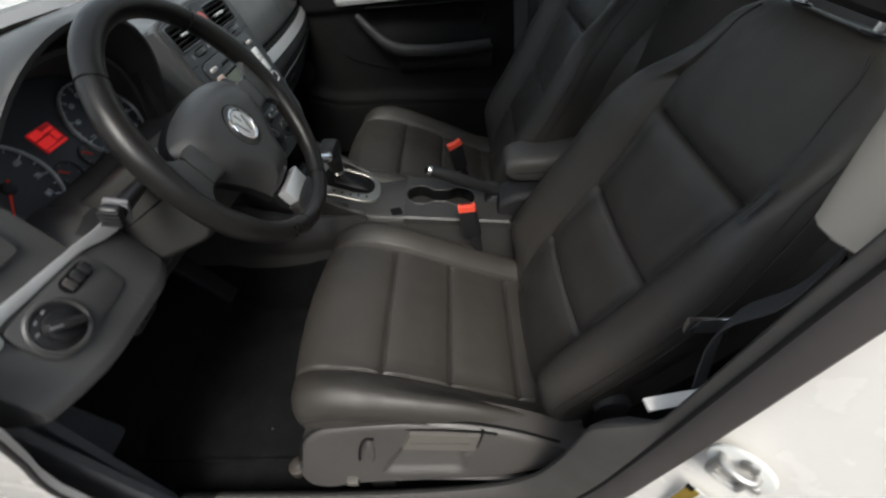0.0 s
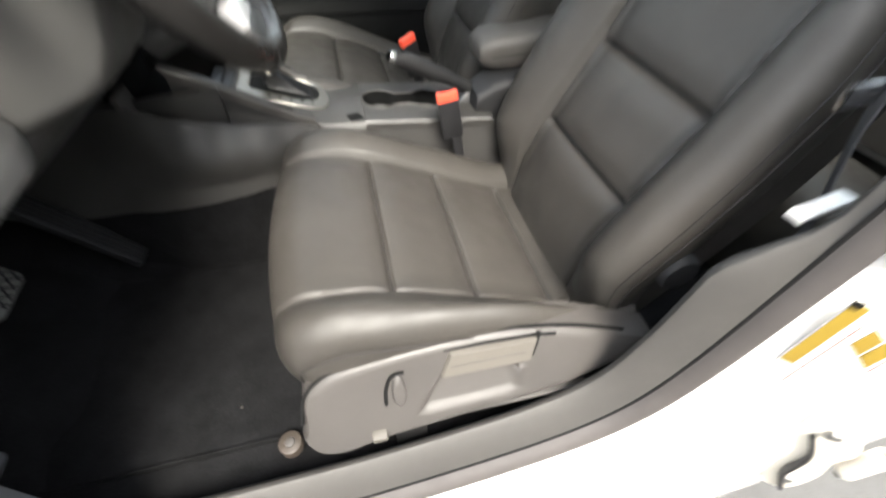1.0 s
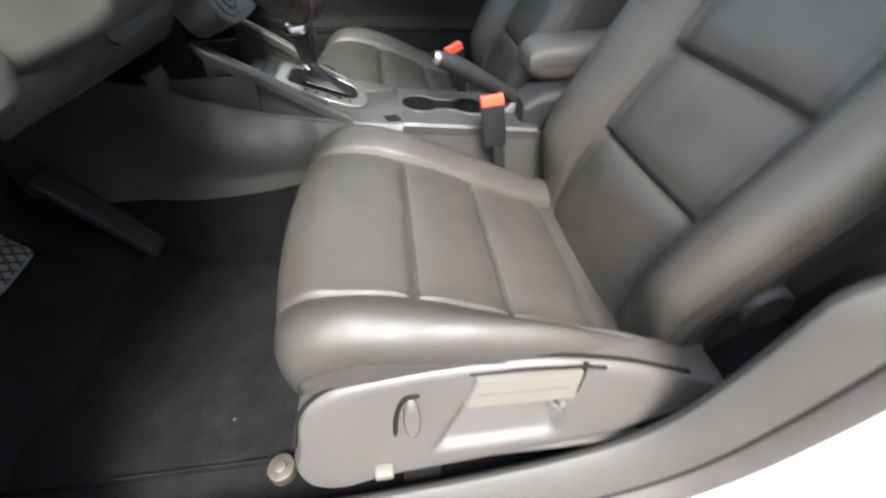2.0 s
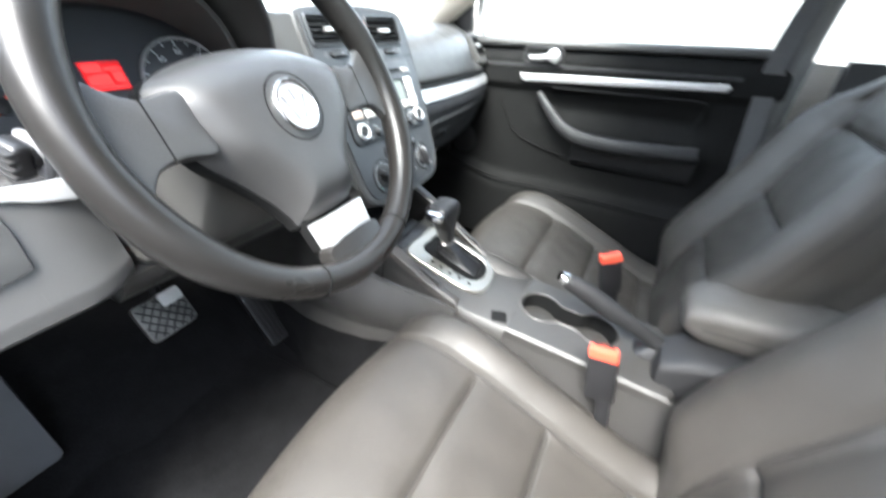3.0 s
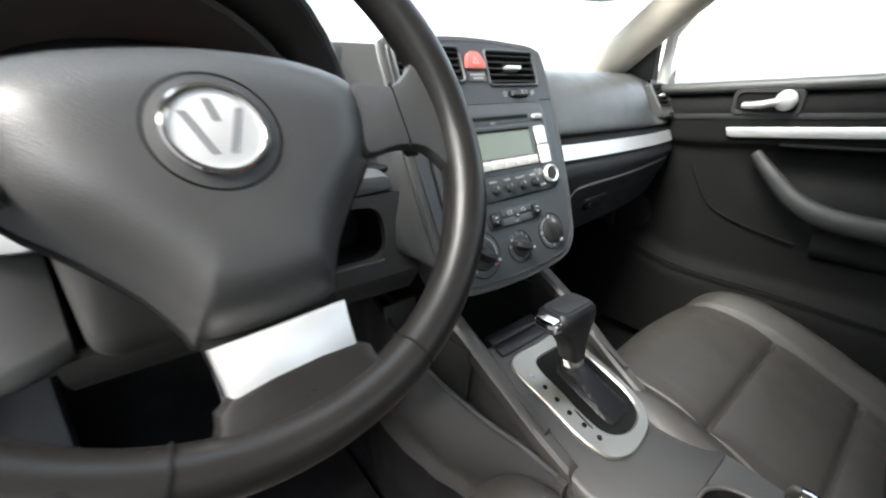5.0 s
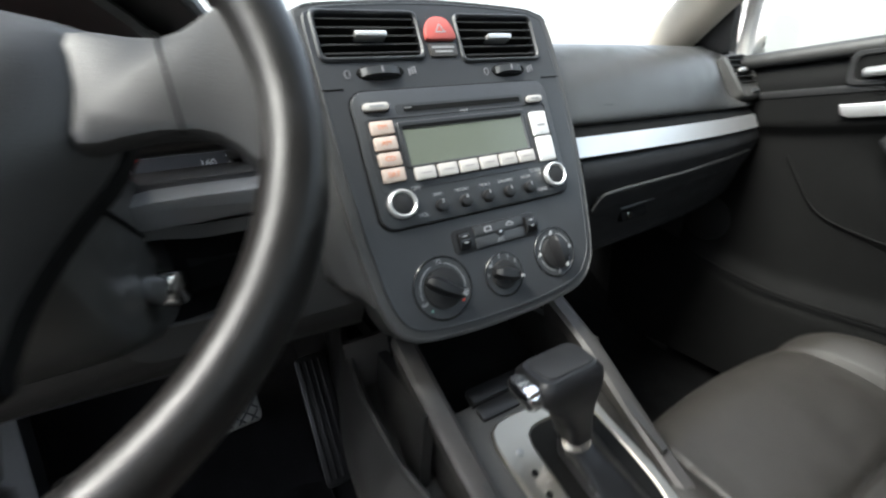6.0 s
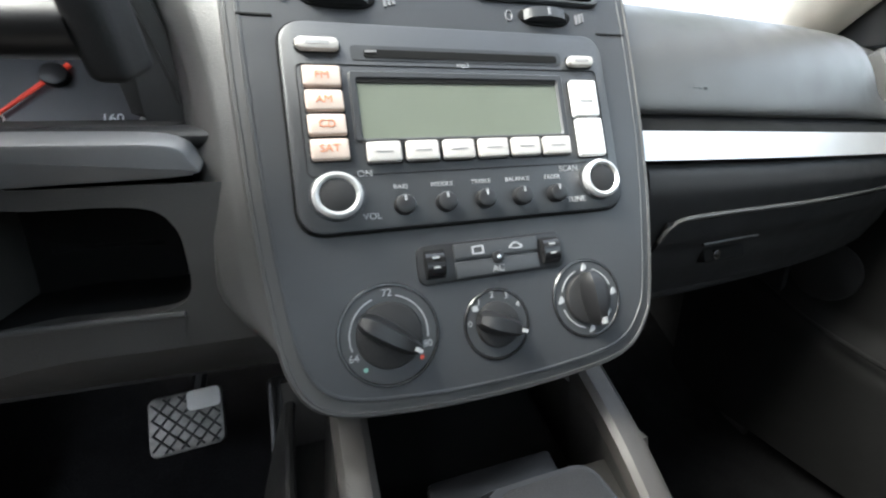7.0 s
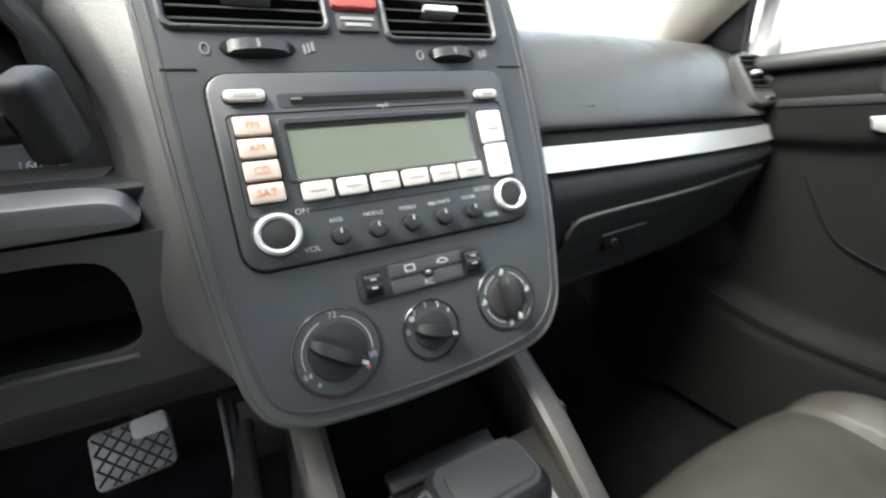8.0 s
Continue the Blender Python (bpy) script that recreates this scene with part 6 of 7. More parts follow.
for z, x, y, w, l, r in ((0.588, 0.0105, -0.126, 0.0135, 0.0145, 0.008), (0.610, 0.006, -0.125, 0.0150, 0.0165, 0.008), (0.630, 0.001, -0.124, 0.0220, 0.0190, 0.009), (0.645, -0.004, -0.123, 0.0310, 0.0215, 0.009), (0.656, -0.006, -0.122, 0.0350, 0.0225, 0.009), (0.664, -0.006, -0.122, 0.0345, 0.0220, 0.010), (0.670, -0.006, -0.122, 0.0300, 0.0180, 0.010)):
    rings.append([Vector((x + u, y + v, z)) for u, v in rrect(-w, -l, w, l, r, 4)])
grip_ob = part("knob", loft(rings), BLACK, selector, "black shift knob")
part("knob_cap", prism(Plane((-0.004, -0.122, 0.6695), 90), rrect(-0.026, -0.015, 0.026, 0.015, 0.008), -0.004, 0.002, 0.0015), DASH_DARK, grip_ob, "worn grey cap")
part("lock_button", prism(Plane((-0.0385, -0.122, 0.656), 0, -90), rrect(-0.0175, -0.009, 0.0175, 0.010, 0.008), -0.006, 0.012, 0.005), CHROME, grip_ob, "chrome release button")
for k in range(5):
    v = 0.118 - 0.021 * k
    part("gear_mark", prism(GP, circle(-0.0455 + 0.0035 * max(0, k - 2), v, 0.0034, 14), 0.005, 0.0068), MATT_BLACK, selector)
part("mark_line", prism(GP, [(-0.0370, 0.046), (-0.0355, 0.046), (-0.0355, 0.075), (-0.0370, 0.075)], 0.005, 0.0068), MATT_BLACK, selector)
part("screw", prism(GP, circle(-0.047, 0.140, 0.0045, 14), 0.004, 0.0066, 0.0008), STEEL, selector)

# ---- handbrake ----
handbrake = thing("handbrake", "dark leather handbrake lever with a chrome tip button", "handbrake")
handbrake.location = (0.005, 0.006, -0.004)
hb = smooth_path([(-0.028, -0.372, 0.602), (-0.022, -0.410, 0.585), (-0.012, -0.460, 0.556), (0.000, -0.510, 0.528), (0.010, -0.560, 0.495)], 5)
part("grip", tube(hb, [0.0120 + 0.0035 * math.sin(math.pi * min(1, i / 14)) for i in range(len(hb))], 14, 1.15), DASH_DARK, handbrake)
part("tip_button", tube([(-0.031, -0.361, 0.608), (-0.029, -0.366, 0.605), (-0.027, -0.377, 0.600)], [0.0085, 0.0115, 0.0125], 16), CHROME, handbrake, "chrome tip button")
part("gaiter", loft([[Vector((0.012 + u, -0.56 + v, z)) for u, v in rrect(-w, -l, w, l, 0.012, 4)] for z, w, l in ((0.44, 0.034, 0.080), (0.465, 0.030, 0.070), (0.49, 0.020, 0.040), (0.505, 0.014, 0.022))]), BLACK, handbrake)

# ---- armrest ----
armrest = thing("storage_box", "dark leather padded armrest box between the front seats", "armrest box")
rings = []
for y, w, h in ((-0.543, 0.036, 0.010), (-0.546, 0.048, 0.020), (-0.554, 0.050, 0.031), (-0.568, 0.054, 0.038), (-0.590, 0.056, 0.041), (-0.64, 0.058, 0.042), (-0.74, 0.058, 0.042), (-0.79, 0.054, 0.036), (-0.80, 0.056, 0.022)):
    rings.append([Vector((0.048 + u, y, 0.576 - 0.04 * (y + 0.55) + v)) for u, v in rrect(-w, -h, w, h * 0.85, min(0.026, h * 0.9), 6)])
part("pad", loft(rings), ARM_PAD, armrest, "worn grey padded lid")
part("pad_seam", tube([(-0.0085, -0.570, 0.572), (-0.0105, -0.64, 0.575), (-0.0105, -0.74, 0.579)], 0.0012, 6), STITCH, armrest)
rings = []
for y, w, z0, z1 in ((-0.520, 0.036, 0.40, 0.45), (-0.530, 0.046, 0.36, 0.510), (-0.57, 0.050, 0.33, 0.535), (-0.64, 0.052, 0.30, 0.545), (-0.75, 0.052, 0.30, 0.55)):
    rings.append([Vector((-0.005 + u, y, v)) for u, v in rrect(-w, z0, w, z1, 0.020, 5)])
part("hinge_box", loft(rings), DASH_DARK, armrest)
part("hinge_cover", prism(Plane((-0.056, -0.62, 0.485), 0, -90), circle(0, 0, 0.035, 28), 0.0, 0.006, 0.003), DASH, armrest)

armrest.location.y = -0.012

# ---- belt buckles ----


def buckle(x, y, z, turn, lean, label):
    b = thing("belt_buckle", label, "belt buckle", "seat belt buckles")
    b.matrix_world = pose(x, y, z, lean, 0, turn)
    part("body", block((0, 0, -0.045), (0.022, 0.044, 0.085), 0.006), BLACK, b)
    part("button", block((0, 0, 0.0), (0.019, 0.043, 0.024), 0.005), RED_PLASTIC, b, "red release button")
    part("slot", block((0.004, 0, 0.0095), (0.004, 0.030, 0.006), 0.001), MATT_BLACK, b)
    part("stem", block((0, -0.006, -0.125), (0.014, 0.022, 0.10), 0.004), BLACK, b)
    return b


buckle(-0.119, -0.453, 0.551, -4, -10, "red and black seat belt buckle beside the driver's seat")
buckle(0.172, -0.426, 0.555, 30, -14, "red and black seat belt buckle beside the passenger seat")

# ---- seats ----
CUSH = [(0.0, -0.185, 0.372), (0.08, -0.150, 0.396), (0.17, -0.131, 0.440), (0.25, -0.146, 0.482), (0.33, -0.192, 0.499), (0.50, -0.287, 0.478), (0.70, -0.416, 0.424), (0.90, -0.556, 0.362), (1.0, -0.66, 0.335)]
BACK = [(0.0, -0.590, 0.350), (0.18, -0.618, 0.455), (0.30, -0.650, 0.530), (0.48, -0.722, 0.668), (0.66, -0.790, 0.820), (0.84, -0.838, 0.932), (0.93, -0.864, 0.985), (0.98, -0.884, 1.002), (1.0, -0.910, 0.998)]


def curve_at(table, t):
    rows = [table[0]] + table + [table[-1]]
    for i in range(1, len(rows) - 2):
        if t <= rows[i + 1][0] or i == len(rows) - 3:
            a, b, c, d = rows[i - 1], rows[i], rows[i + 1], rows[i + 2]
            w = max(1e-6, c[0] - b[0])
            s = (t - b[0]) / w
            out = []
            for k in (1, 2):
                m1 = (c[k] - a[k]) / max(1e-6, c[0] - a[0]) * w
                m2 = (d[k] - b[k]) / max(1e-6, d[0] - b[0]) * w
                out.append((2 * s ** 3 - 3 * s * s + 1) * b[k] + (s ** 3 - 2 * s * s + s) * m1 + (-2 * s ** 3 + 3 * s * s) * c[k] + (s ** 3 - s * s) * m2)
            return out
    return list(table[-1][1:])


def step(a, b, x):
    t = min(1, max(0, (x - a) / (b - a)))
    return t * t * (3 - 2 * t)


def groove(d, depth=0.0095, width=0.0042):
    return depth * math.exp(-(d / width) ** 2) + 0.006 * math.exp(-(d / 0.022) ** 2)


SEAT_TAIL = [0.045]      # how far the outer bolster rises towards the backrest


def cushion_point(u, v):
    """u across (beyond 0.86 it rolls down the side), v from the front underside to the back."""
    y, z = curve_at(CUSH, v)
    s, sg = abs(u), (1 if u >= 0 else -1)
    half = 0.246 - 0.020 * step(0.3, 0.0, v)
    r = 0.042
    if s <= 0.82:
        x, drop = s / 0.82 * (half - r), 0.0
    elif s <= 1.06:
        a = (s - 0.82) / 0.24 * math.pi / 2
        x, drop = half - r + r * math.sin(a), r * (1 - math.cos(a))
    else:
        x, drop = half + 0.008 * (s - 1.06) / 0.24, r + (s - 1.06) / 0.24 * 0.055
    boost = 0.030 * step(0.125, 0.215, x) * step(0.12, 0.45, v) + SEAT_TAIL[0] * (sg < 0) * step(0.18, 0.228, x) * step(0.42, 0.80, v)
    pull = 0.0
    top = step(0.2, 0.36, v)
    ds = abs(x - 0.163)
    if drop == 0:
        pull += groove(ds) * step(0.16, 0.30, v)
    if x < 0.17:
        for ys in (-0.287, -0.416, -0.556):
            if v > 0.4:
                pull += groove(y - ys) * (1 - step(0.150, 0.166, x))
        pull -= 0.006 * math.sin(math.pi * min(1, max(0, (x + 0.163) / 0.326))) * top
    # the edge seam along the bolster
    wob = 0.0016 * noise.noise(Vector((x * sg * 22, y * 22, 1.7)))
    frontness = 1 - step(0.16, 0.33, v)
    px = sg * x
    y += 0.026 * (1 - (x / half) ** 2) * (1 - step(0.30, 0.48, v))
    return Vector((px, y - pull * 0.8 * frontness - drop * 0.5 * frontness, z + boost - drop * (1 - 0.35 * frontness) - pull * (1 - 0.6 * frontness) + wob))


FWD = Vector((0, 0.88, 0.47))


def back_point(u, v):
    y, z = curve_at(BACK, v)
    s, sg = abs(u), (1 if u >= 0 else -1)
    half = 0.228 + 0.020 * math.sin(math.pi * min(1, v / 0.75)) - 0.065 * step(0.55, 0.95, v) - 0.03 * step(0.9, 1.0, v)
    r = 0.045
    if s <= 0.82:
        x, drop = s / 0.82 * (half - r), 0.0
    elif s <= 1.06:
        a = (s - 0.82) / 0.24 * math.pi / 2
        x, drop = half - r + r * math.sin(a), r * (1 - math.cos(a))
    else:
        x, drop = half - 0.02 * ((s - 1.06) / 0.24) ** 2, r + (s - 1.06) / 0.24 * 0.075
    ins = 0.139 + 0.010 * step(0.5, 0.9, v)
    boost = 0.052 * step(ins - 0.025, ins + 0.055, x) * step(0.0, 0.22, v) * (1 - 0.75 * step(0.60, 0.92, v))
    pull = 0.0
    if drop == 0:
        pull += groove(abs(x - ins))
    if x < ins + 0.008:
        for vs in (0.30, 0.48, 0.675):
            pull += groove((v - vs) * 0.78) * (1 - step(ins - 0.012, ins + 0.003, x))
        pull -= 0.008 * math.sin(math.pi * min(1, max(0, (x + ins) / (2 * ins))))
    wob = 0.0018 * noise.noise(Vector((x * sg * 18, z * 18, 5.1)))
    if sg > 0:
        x += 0.024 * step(0.10, half, x) * math.sin(math.pi * min(1.0, v / 0.95)) ** 0.5
    p = Vector((sg * x + 0.012, y, z)) + FWD * (boost - drop - pull + wob)
    return p


def make_seat(label):
    seat = thing("front_seat", label, "car seat", "front seats")
    cu = part("cushion", sheet(cushion_point, -0.70, 0.70, 0.0, 0.5, 120, 70), LEATHER, seat, "dark leather cushion front")
    part("cushion_panel", sheet(cushion_point, -0.70, 0.70, 0.5, 0.70, 120, 50), LEATHER, cu)
    part("cushion_panel", sheet(cushion_point, -0.70, 0.70, 0.70, 0.90, 120, 50), LEATHER, cu)
    part("cushion_panel", sheet(cushion_point, -0.70, 0.70, 0.90, 1.0, 120, 24), LEATHER, cu)
    for s in (-1, 1):
        part("cushion_bolster", sheet(lambda u, v, s=s: cushion_point(s * u, v), 0.70, 1.30, 0.0, 1.0, 30, 110), LEATHER, cu)
        line = [cushion_point(s * 1.07, 0.10 + 0.87 * i / 40) + Vector((s * 0.0015, 0, 0)) for i in range(41)]
        part("piping", tube(line, 0.0013, 6), STITCH, cu)
    part("cushion_base", block((0, -0.40, 0.300), (0.44, 0.44, 0.05), 0.015), MATT_BLACK, cu)
    ba = part("backrest", sheet(back_point, -0.62, 0.62, 0.0, 0.30, 80, 50), LEATHER, seat, "dark leather backrest")
    for v0, v1, n in ((0.30, 0.48, 44), (0.48, 0.675, 44), (0.675, 1.0, 60)):
        part("back_panel", sheet(back_point, -0.62, 0.62, v0, v1, 80, n), LEATHER, ba)
    for s in (-1, 1):
        part("back_bolster", sheet(lambda u, v, s=s: back_point(s * u, v), 0.62, 1.30, 0.0, 1.0, 44, 110), LEATHER, ba)
        for w in (1.0, 1.075):
            line = [back_point(s * w, 0.03 + 0.92 * i / 40) + Vector((s * 0.0014, 0, 0)) for i in range(41)]
            part("piping", tube(line, 0.0011, 6), STITCH, ba)
    # seams: a dark thread line in each groove
    up = Vector((0, 0, 0.0004))
    for v in (0.5, 0.70, 0.90):
        part("seam", tube([cushion_point(-0.64 + 1.28 * i / 30, v) + up for i in range(31)], 0.0015, 5), STITCH, cu)
    for v in (0.30, 0.48, 0.675):
        part("seam", tube([back_point(-0.555 + 1.11 * i / 30, v) + FWD * 0.0004 for i in range(31)], 0.0015, 5), STITCH, ba)
    for s in (-1, 1):
        line = []
        for i in range(41):
            v = 0.18 + 0.80 * i / 40
            half = 0.246 - 0.020 * step(0.3, 0.0, v)
            line.append(cushion_point(s * 0.163 / (half - 0.042) * 0.82, v) + up)
        part("seam", tube(line, 0.0015, 5), STITCH, cu)
        line = []
        for i in range(41):
            v = 0.02 + 0.93 * i / 40
            half = 0.228 + 0.020 * math.sin(math.pi * min(1, v / 0.75)) - 0.065 * step(0.55, 0.95, v) - 0.03 * step(0.9, 1.0, v)
            line.append(back_point(s * min(0.80, (0.139 + 0.010 * step(0.5, 0.9, v)) / (half - 0.045) * 0.82), v) + FWD * 0.0004)
        part("seam", tube(line, 0.0015, 5), STITCH, ba)
    # rear shell
    def shell(u, v):
        y, z = curve_at(BACK, v)
        half = 0.210 + 0.020 * math.sin(math.pi * min(1, v / 0.75)) - 0.065 * step(0.55, 0.95, v) - 0.03 * step(0.9, 1.0, v)
        return Vector((0.012 + half * u, y - 0.105 - 0.02 * (1 - u * u) + 0.05 * step(0.85, 1.0, v), z - 0.05 + 0.03 * step(0.85, 1.0, v)))
    part("rear_shell", sheet(shell, -1, 1, 0, 1, 20, 30), DASH_DARK, ba)
    for s in (-1, 1):
        def edge_fill(u, v, s=s):
            a = back_point(s * 1.30, v)
            b = shell(s, v)
            return a.lerp(b, u)
        part("shell_edge", sheet(edge_fill, 0, 1, 0, 1, 3, 30), LEATHER, ba)
    # headrest
    hr = part("headrest", loft([[Vector((0.012 + u, -0.905 - 0.22 * (z - 1.08) + v, z - 0.066)) for u, v in rrect(-w, -l, w, l, min(l, 0.03), 5)] for z, w, l in ((1.085, 0.10, 0.026), (1.095, 0.118, 0.038), (1.14, 0.128, 0.048), (1.22, 0.122, 0.050), (1.26, 0.105, 0.042), (1.27, 0.085, 0.028))]), LEATHER, seat, "dark leather headrest")
    for s in (-1, 1):
        part("post", tube([(0.012 + s * 0.062, -0.890, 0.98), (0.012 + s * 0.062, -0.902, 1.06)], 0.0065, 12), CHROME, hr, "chrome headrest post")
        part("post_sleeve", tube([(0.012 + s * 0.062, -0.888, 0.988), (0.012 + s * 0.062, -0.891, 1.006)], 0.0125, 14), BLACK, hr)
    # outline of the outer side trim: distance behind the front, height
    outline = [(0.142, 0.378), (0.150, 0.420), (0.185, 0.444), (0.25, 0.454), (0.33, 0.458), (0.42, 0.455), (0.52, 0.440), (0.60, 0.417), (0.655, 0.400), (0.662, 0.388), (0.60, 0.372), (0.50, 0.354), (0.36, 0.345), (0.24, 0.338), (0.185, 0.330), (0.150, 0.338), (0.136, 0.360)]
    return seat, outline


def side_trim(seat, outline):
    """Grey side trim that leans outwards towards its foot, with lever, scoop, switch and rail."""
    def p(y, z, d):
        return Vector((-0.250 - 0.52 * max(-0.02, 0.455 - z) - d, y, z))

    def hollow(y, z):
        """The finger scoop under the lever, deepest at its top."""
        edge_y = -0.292 - (z - 0.371) * 0.79
        a = step(0.0, 0.016, edge_y - y) * step(0.0, 0.014, y + 0.448)
        c = step(0.360, 0.374, z) * (1 - step(0.413, 0.420, z))
        return 0.017 * a * c * (0.30 + 0.70 * (z - 0.362) / 0.052)

    pts = smooth_poly([(-u, v) for u, v in outline], 8)
    cu, cv = -0.36, 0.400
    rings = []
    for f, d in [(1.0, -0.05), (1.0, -0.016), (0.985, -0.006), (0.95, -0.001), (0.90, 0.0)] + [(0.86 - 0.03 * k, 0.001) for k in range(28)]:
        ring = []
        for y, z in pts:
            yy, zz = cu + (y - cu) * (1 - (1 - f) * 0.5 if f > 0.9 else f), cv + (z - cv) * f
            ring.append(p(yy, zz, d - hollow(yy, zz)))
        rings.append(ring)
    tr = part("side_trim", loft(rings), TRIM_GREY, seat, "grey plastic side trim")
    part("trim_gap", tube(smooth_path([p(y, z - 0.001, -0.006) for y, z in ((-0.140, 0.385), (-0.152, 0.423), (-0.187, 0.447), (-0.25, 0.457), (-0.33, 0.461), (-0.42, 0.458), (-0.52, 0.443), (-0.61, 0.418))], 4), 0.0026, 8), MATT_BLACK, tr)
    lever = [(-0.346, 0.447), (-0.470, 0.442), (-0.460, 0.415), (-0.331, 0.418)]
    mid = (-0.402, 0.4305)

    def plate(pts, steps, name, mat, label=""):
        rings = [[p(mid[0] + (y - mid[0]) * f, mid[1] + (z - mid[1]) * f, d) for y, z in pts] for f, d in steps]
        return part(name, loft(rings), mat, tr, label)

    plate(lever, ((1.0, -0.004), (1.0, 0.005), (0.97, 0.0075)), "height_lever", LEVER, "flat pale grey height lever")
    part("lever_line", tube([p(-0.345, 0.431, 0.0075), p(-0.40, 0.430, 0.0075), p(-0.452, 0.429, 0.0075)], 0.0008, 6), TRIM_GREY, tr)
    part("lever_gap", tube([p(y, z, 0.002) for y, z in ((-0.338, 0.450), (-0.40, 0.4495), (-0.470, 0.4455), (-0.498, 0.441))], [0.0012, 0.0018, 0.0022, 0.0026], 8), MATT_BLACK, tr)
    part("lever_notch", tube([p(y, z, 0.002) for y, z in ((-0.474, 0.449), (-0.469, 0.432), (-0.463, 0.417))], [0.0034, 0.0026, 0.0020], 8), MATT_BLACK, tr)
    sw = []
    for k, d in ((1.0, -0.004), (1.0, 0.004), (0.8, 0.007)):
        sw.append([p(-0.272 + 0.010 * k * math.cos(2 * math.pi * i / 24), 0.410 + 0.022 * k * math.sin(2 * math.pi * i / 24), d) for i in range(24)])
    part("lumbar_switch", loft(sw), TRIM_GREY, tr, "oval seat switch")
    part("switch_gap", tube(smooth_path([p(-0.252, 0.392, 0.003), p(-0.255, 0.415, 0.003), p(-0.265, 0.432, 0.003), p(-0.282, 0.434, 0.003)], 5), [0.0012] + [0.0028] * 14 + [0.002], 8), MATT_BLACK, tr)
    part("recline_knob", loft([[Vector((-0.252 - d, -0.690 + r * math.cos(2 * math.pi * i / 28), 0.490 + r * math.sin(2 * math.pi * i / 28))) for i in range(28)] for r, d in ((0.030, -0.03), (0.030, -0.016), (0.027, -0.012), (0.015, -0.011))]), DASH_DARK, tr, "round recline knob")
    part("floor_rail", block((-0.296, -0.43, 0.340), (0.014, 0.38, 0.008), 0.003, (3, 0, 0)), TRIM_GREY, tr, "grey floor rail")
    part("rail_end", block((-0.306, -0.236, 0.350), (0.018, 0.022, 0.014), 0.004), LEVER, tr)
    for y in (-0.28, -0.58):
        part("rail_foot", block((-0.284, y, 0.285), (0.02, 0.05, 0.11), 0.004), MATT_BLACK, tr)


driver_seat, outline = make_seat("dark leather driver's seat with stitched bolsters")
driver_seat.location = (-0.346, 0.009, 0)
SEAT_TAIL[0] = 0.0
passenger_seat = make_seat("dark leather passenger seat with stitched bolsters")[0]
passenger_seat.location = (0.305, 0.035, 0.0)
side_trim(driver_seat, outline)
backrest = next(c for c in driver_seat.children if c.name.startswith("backrest"))
part("airbag_tag", sheet(lambda u, v: back_point(-0.905 + 0.065 * u, 0.672 + 0.066 * v) + FWD * 0.0020 + Vector((-0.0012, 0, 0)), 0, 1, 0, 1, 6, 10), BLACK, backrest, "small black airbag tag")
for u in (0.30, 0.62):
    part("text_bar", sheet(lambda a, b, u=u: back_point(-0.905 + 0.065 * (u + 0.14 * a), 0.680 + 0.050 * b) + FWD * 0.0026 + Vector((-0.0016, 0, 0)), 0, 1, 0, 1, 2, 8), TRIM_GREY, backrest)

# ---- seat belt ----
belt = thing("seat_belt", "black seat belt strap beside the driver's door pillar", "seat belt")
bp = smooth_path([(-0.595, -0.735, 1.15), (-0.628, -0.745, 0.98), (-0.632, -0.742, 0.86), (-0.610, -0.725, 0.765), (-0.640, -0.735, 0.60), (-0.655, -0.715, 0.42), (-0.658, -0.700, 0.32)], 6)
rings = [[p + Vector((x, y, 0)) for x, y in ((-0.0145, 0.0165), (-0.0130, 0.0175), (0.0145, -0.0165), (0.0130, -0.0175))] for p in bp]
part("strap", loft(rings), WEBBING, belt)
part("tongue", block((-0.604, -0.712, 0.765), (0.006, 0.050, 0.022), 0.002, (0, 8, 0)), CHROME, belt, "chrome belt tongue")
belt2 = thing("seat_belt", "grey seat belt strap on the passenger door pillar", "seat belt")
bp = smooth_path([(0.64, -0.70, 1.20), (0.665, -0.665, 1.02), (0.676, -0.655, 0.90), (0.672, -0.67, 0.70), (0.668, -0.70, 0.40)], 6)
rings = [[p + Vector((x, y, 0)) for x, y in ((-0.001, -0.023), (0.001, -0.023), (0.001, 0.023), (-0.001, 0.023))] for p in bp]
part("strap", loft(rings), WEBBING, belt2)

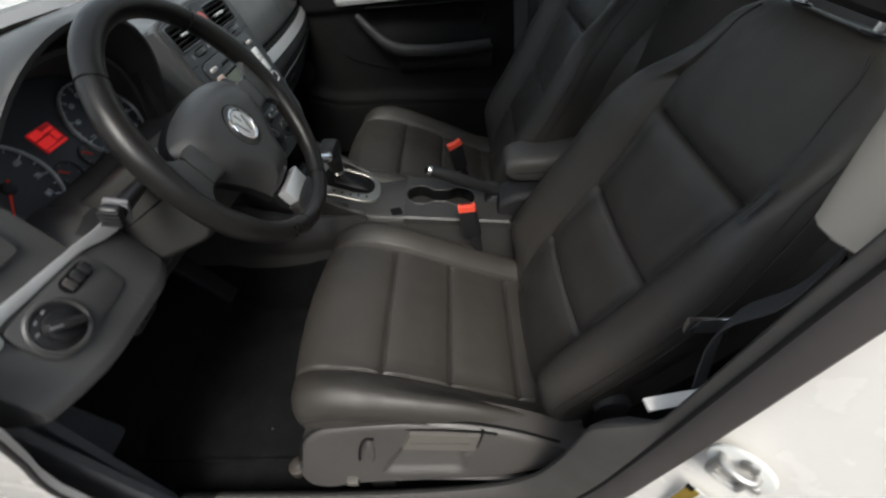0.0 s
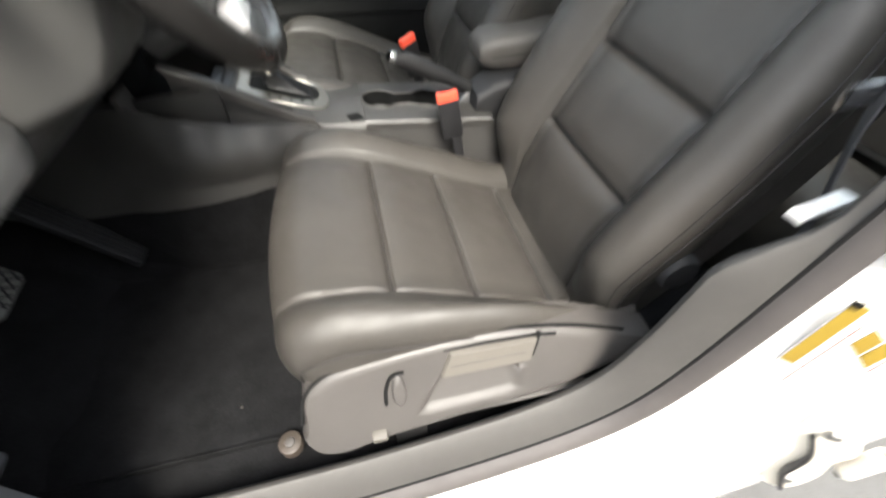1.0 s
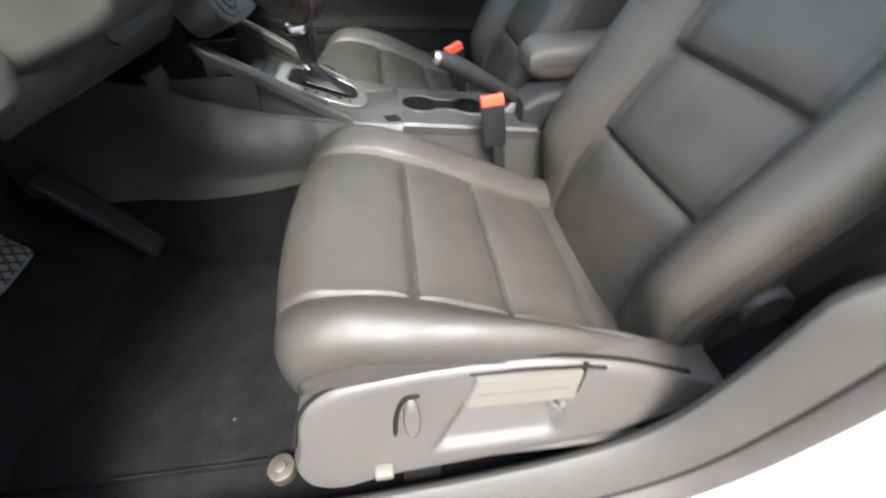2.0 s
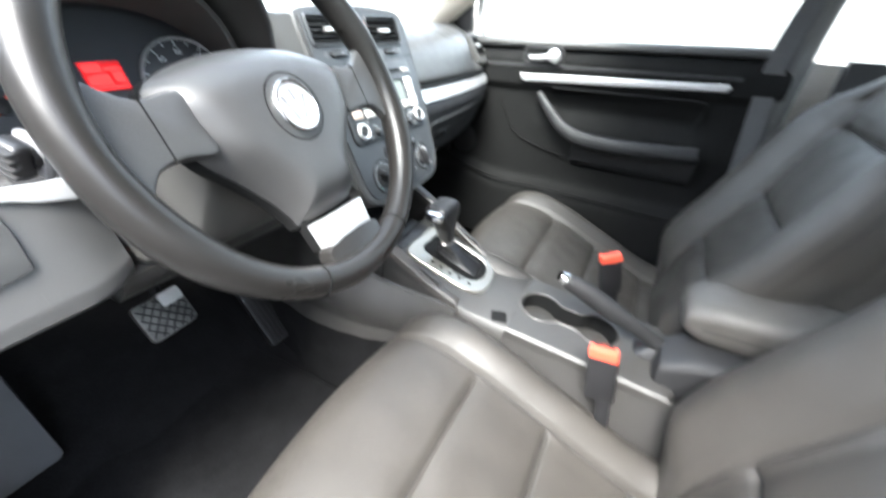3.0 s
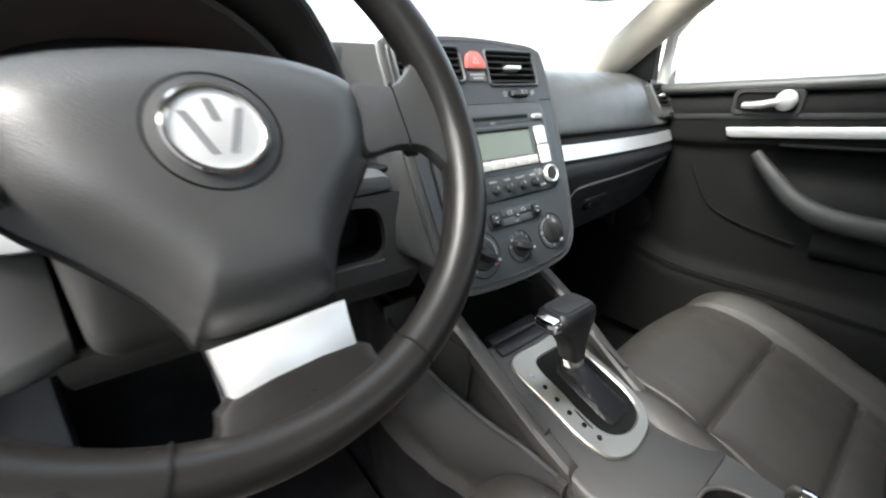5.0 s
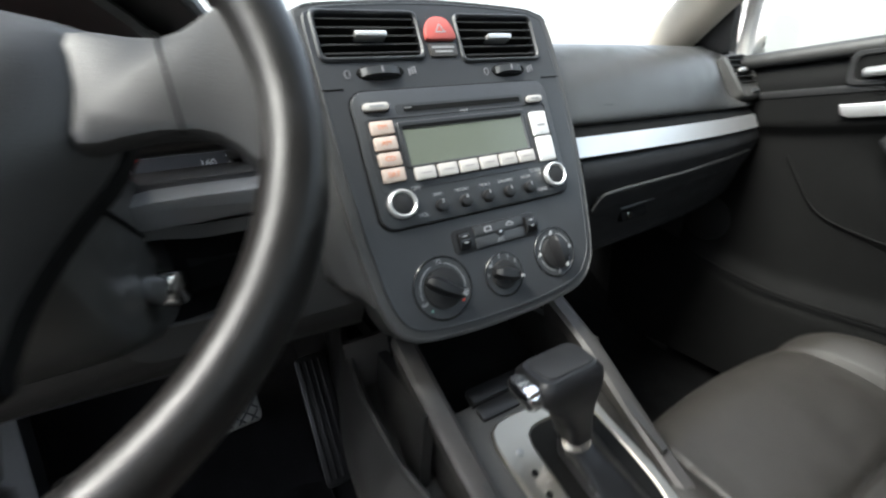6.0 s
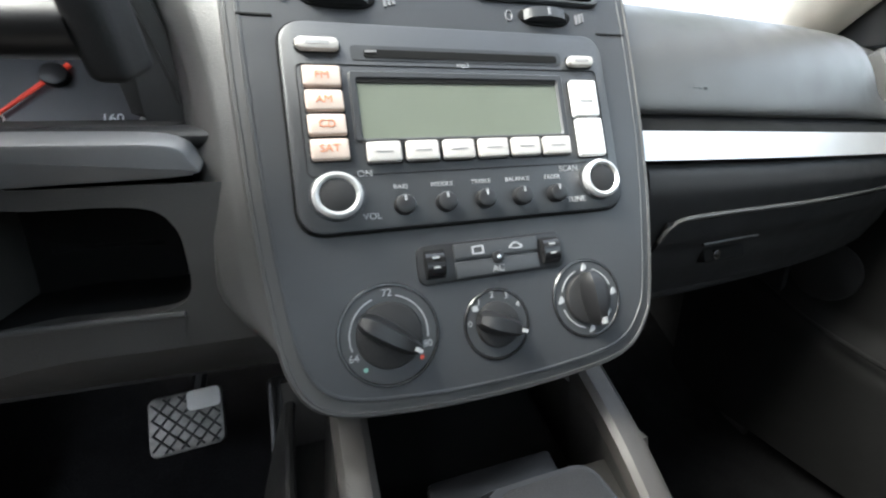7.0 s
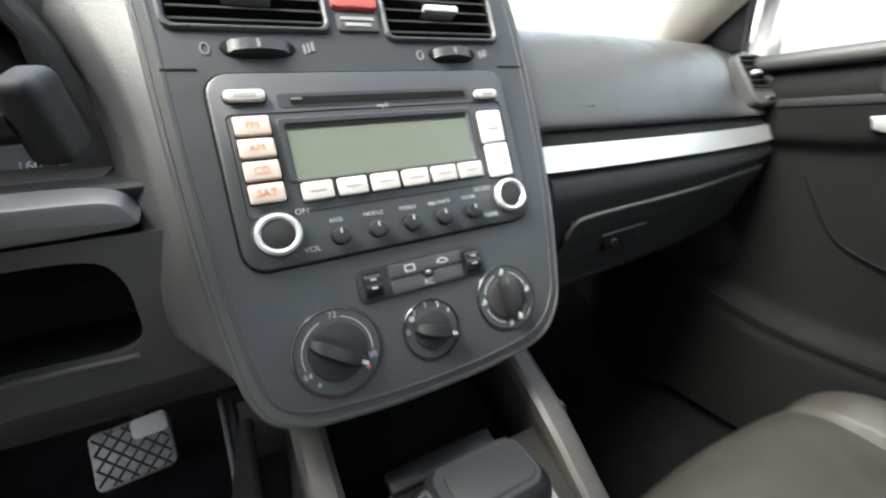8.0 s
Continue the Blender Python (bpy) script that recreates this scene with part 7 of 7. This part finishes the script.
# ---- pedals and footwell ----
brake = thing("brake_pedal", "ribbed steel-faced brake pedal", "pedal")
BP = Plane((-0.312, 0.345, 0.425), 32, 4)
BP.u *= 1.15
BP.v *= 1.12
part("pad", prism(BP, rrect(-0.042, -0.038, 0.042, 0.036, 0.010), -0.012, 0.0, 0.003), PEDAL_STEEL, brake)
for k in range(-4, 6):
    for s in (-1, 1):
        u = -0.012 + 0.017 * k
        a, b = (u - 0.030 * s, -0.034), (u + 0.030 * s, 0.032)
        t0, t1 = 0.0, 1.0
        lo, hi = -0.038, 0.038
        d = b[0] - a[0]
        ts = sorted(((lo - a[0]) / d, (hi - a[0]) / d))
        t0, t1 = max(0.0, ts[0]), min(1.0, ts[1])
        if t1 - t0 > 0.12:
            q0 = (a[0] + d * t0, a[1] + (b[1] - a[1]) * t0)
            q1 = (a[0] + d * t1, a[1] + (b[1] - a[1]) * t1)
            part("tread_rib", tube([BP.p(*q0, 0.0005), BP.p(*q1, 0.0005)], 0.0017, 6), BLACK, brake)
# White plate paints the bright glint of sun on the pedal's upper edge.
part("sunlit_patch", prism(BP, rrect(0.002, 0.010, 0.040, 0.036, 0.006), -0.002, 0.0045, 0.0015), PAPER, brake, "white patch painted as sunlight on the upper edge")
part("arm", tube(smooth_path([BP.p(0.004, 0.0, -0.010), (-0.292, 0.42, 0.50), (-0.285, 0.50, 0.60), (-0.28, 0.56, 0.70)], 4), 0.011, 8), BLACK, brake)
gas = thing("accelerator_pedal", "long ribbed black accelerator pedal", "pedal")
AP = Plane((-0.168, 0.27, 0.40), 35, 0)
part("pad", prism(AP, rrect(-0.026, -0.12, 0.026, 0.10, 0.010), -0.014, 0.0, 0.003), BLACK, gas)
for k in range(4):
    part("tread_rib", prism(AP, rrect(-0.020 + 0.011 * k, -0.11, -0.015 + 0.011 * k, 0.09, 0.002, 2), -0.001, 0.003, 0.001), DASH_DARK, gas)
kick = thing("footrest", "ribbed black plastic footrest in the driver's footwell", "footrest")
KP = Plane((-0.62, 0.325, 0.47), 20, 0)
part("plate", prism(KP, rrect(-0.075, -0.15, 0.072, 0.15, 0.012), -0.03, 0.0, 0.004), KICK, kick)
for k in range(5):
    part("tread_rib", prism(KP, rrect(-0.070 + 0.013 * k, -0.13, -0.062 + 0.013 * k, 0.13, 0.002, 2), -0.001, 0.004, 0.001), BLACK, kick)
bm = sheet(lambda u, v: Vector((0.690 - 0.010 * v, 0.20 + 0.42 * u, 0.22 + 0.56 * v)), 0, 1, 0, 1, 6, 6, (-0.012, 0, 0))
tagged(part("kick_panel", bm, DASH_DARK), "black plastic kick panel beside the passenger footwell", "panel", kind="structure")
bm = sheet(lambda u, v: Vector((-0.675 + 0.012 * v, 0.13 + 0.32 * u, 0.28 + 0.44 * v)), 0, 1, 0, 1, 6, 6, (0.012, 0, 0))
tagged(part("kick_panel", bm, KICK), "dark plastic kick panel beside the driver's footwell", "panel", kind="structure")
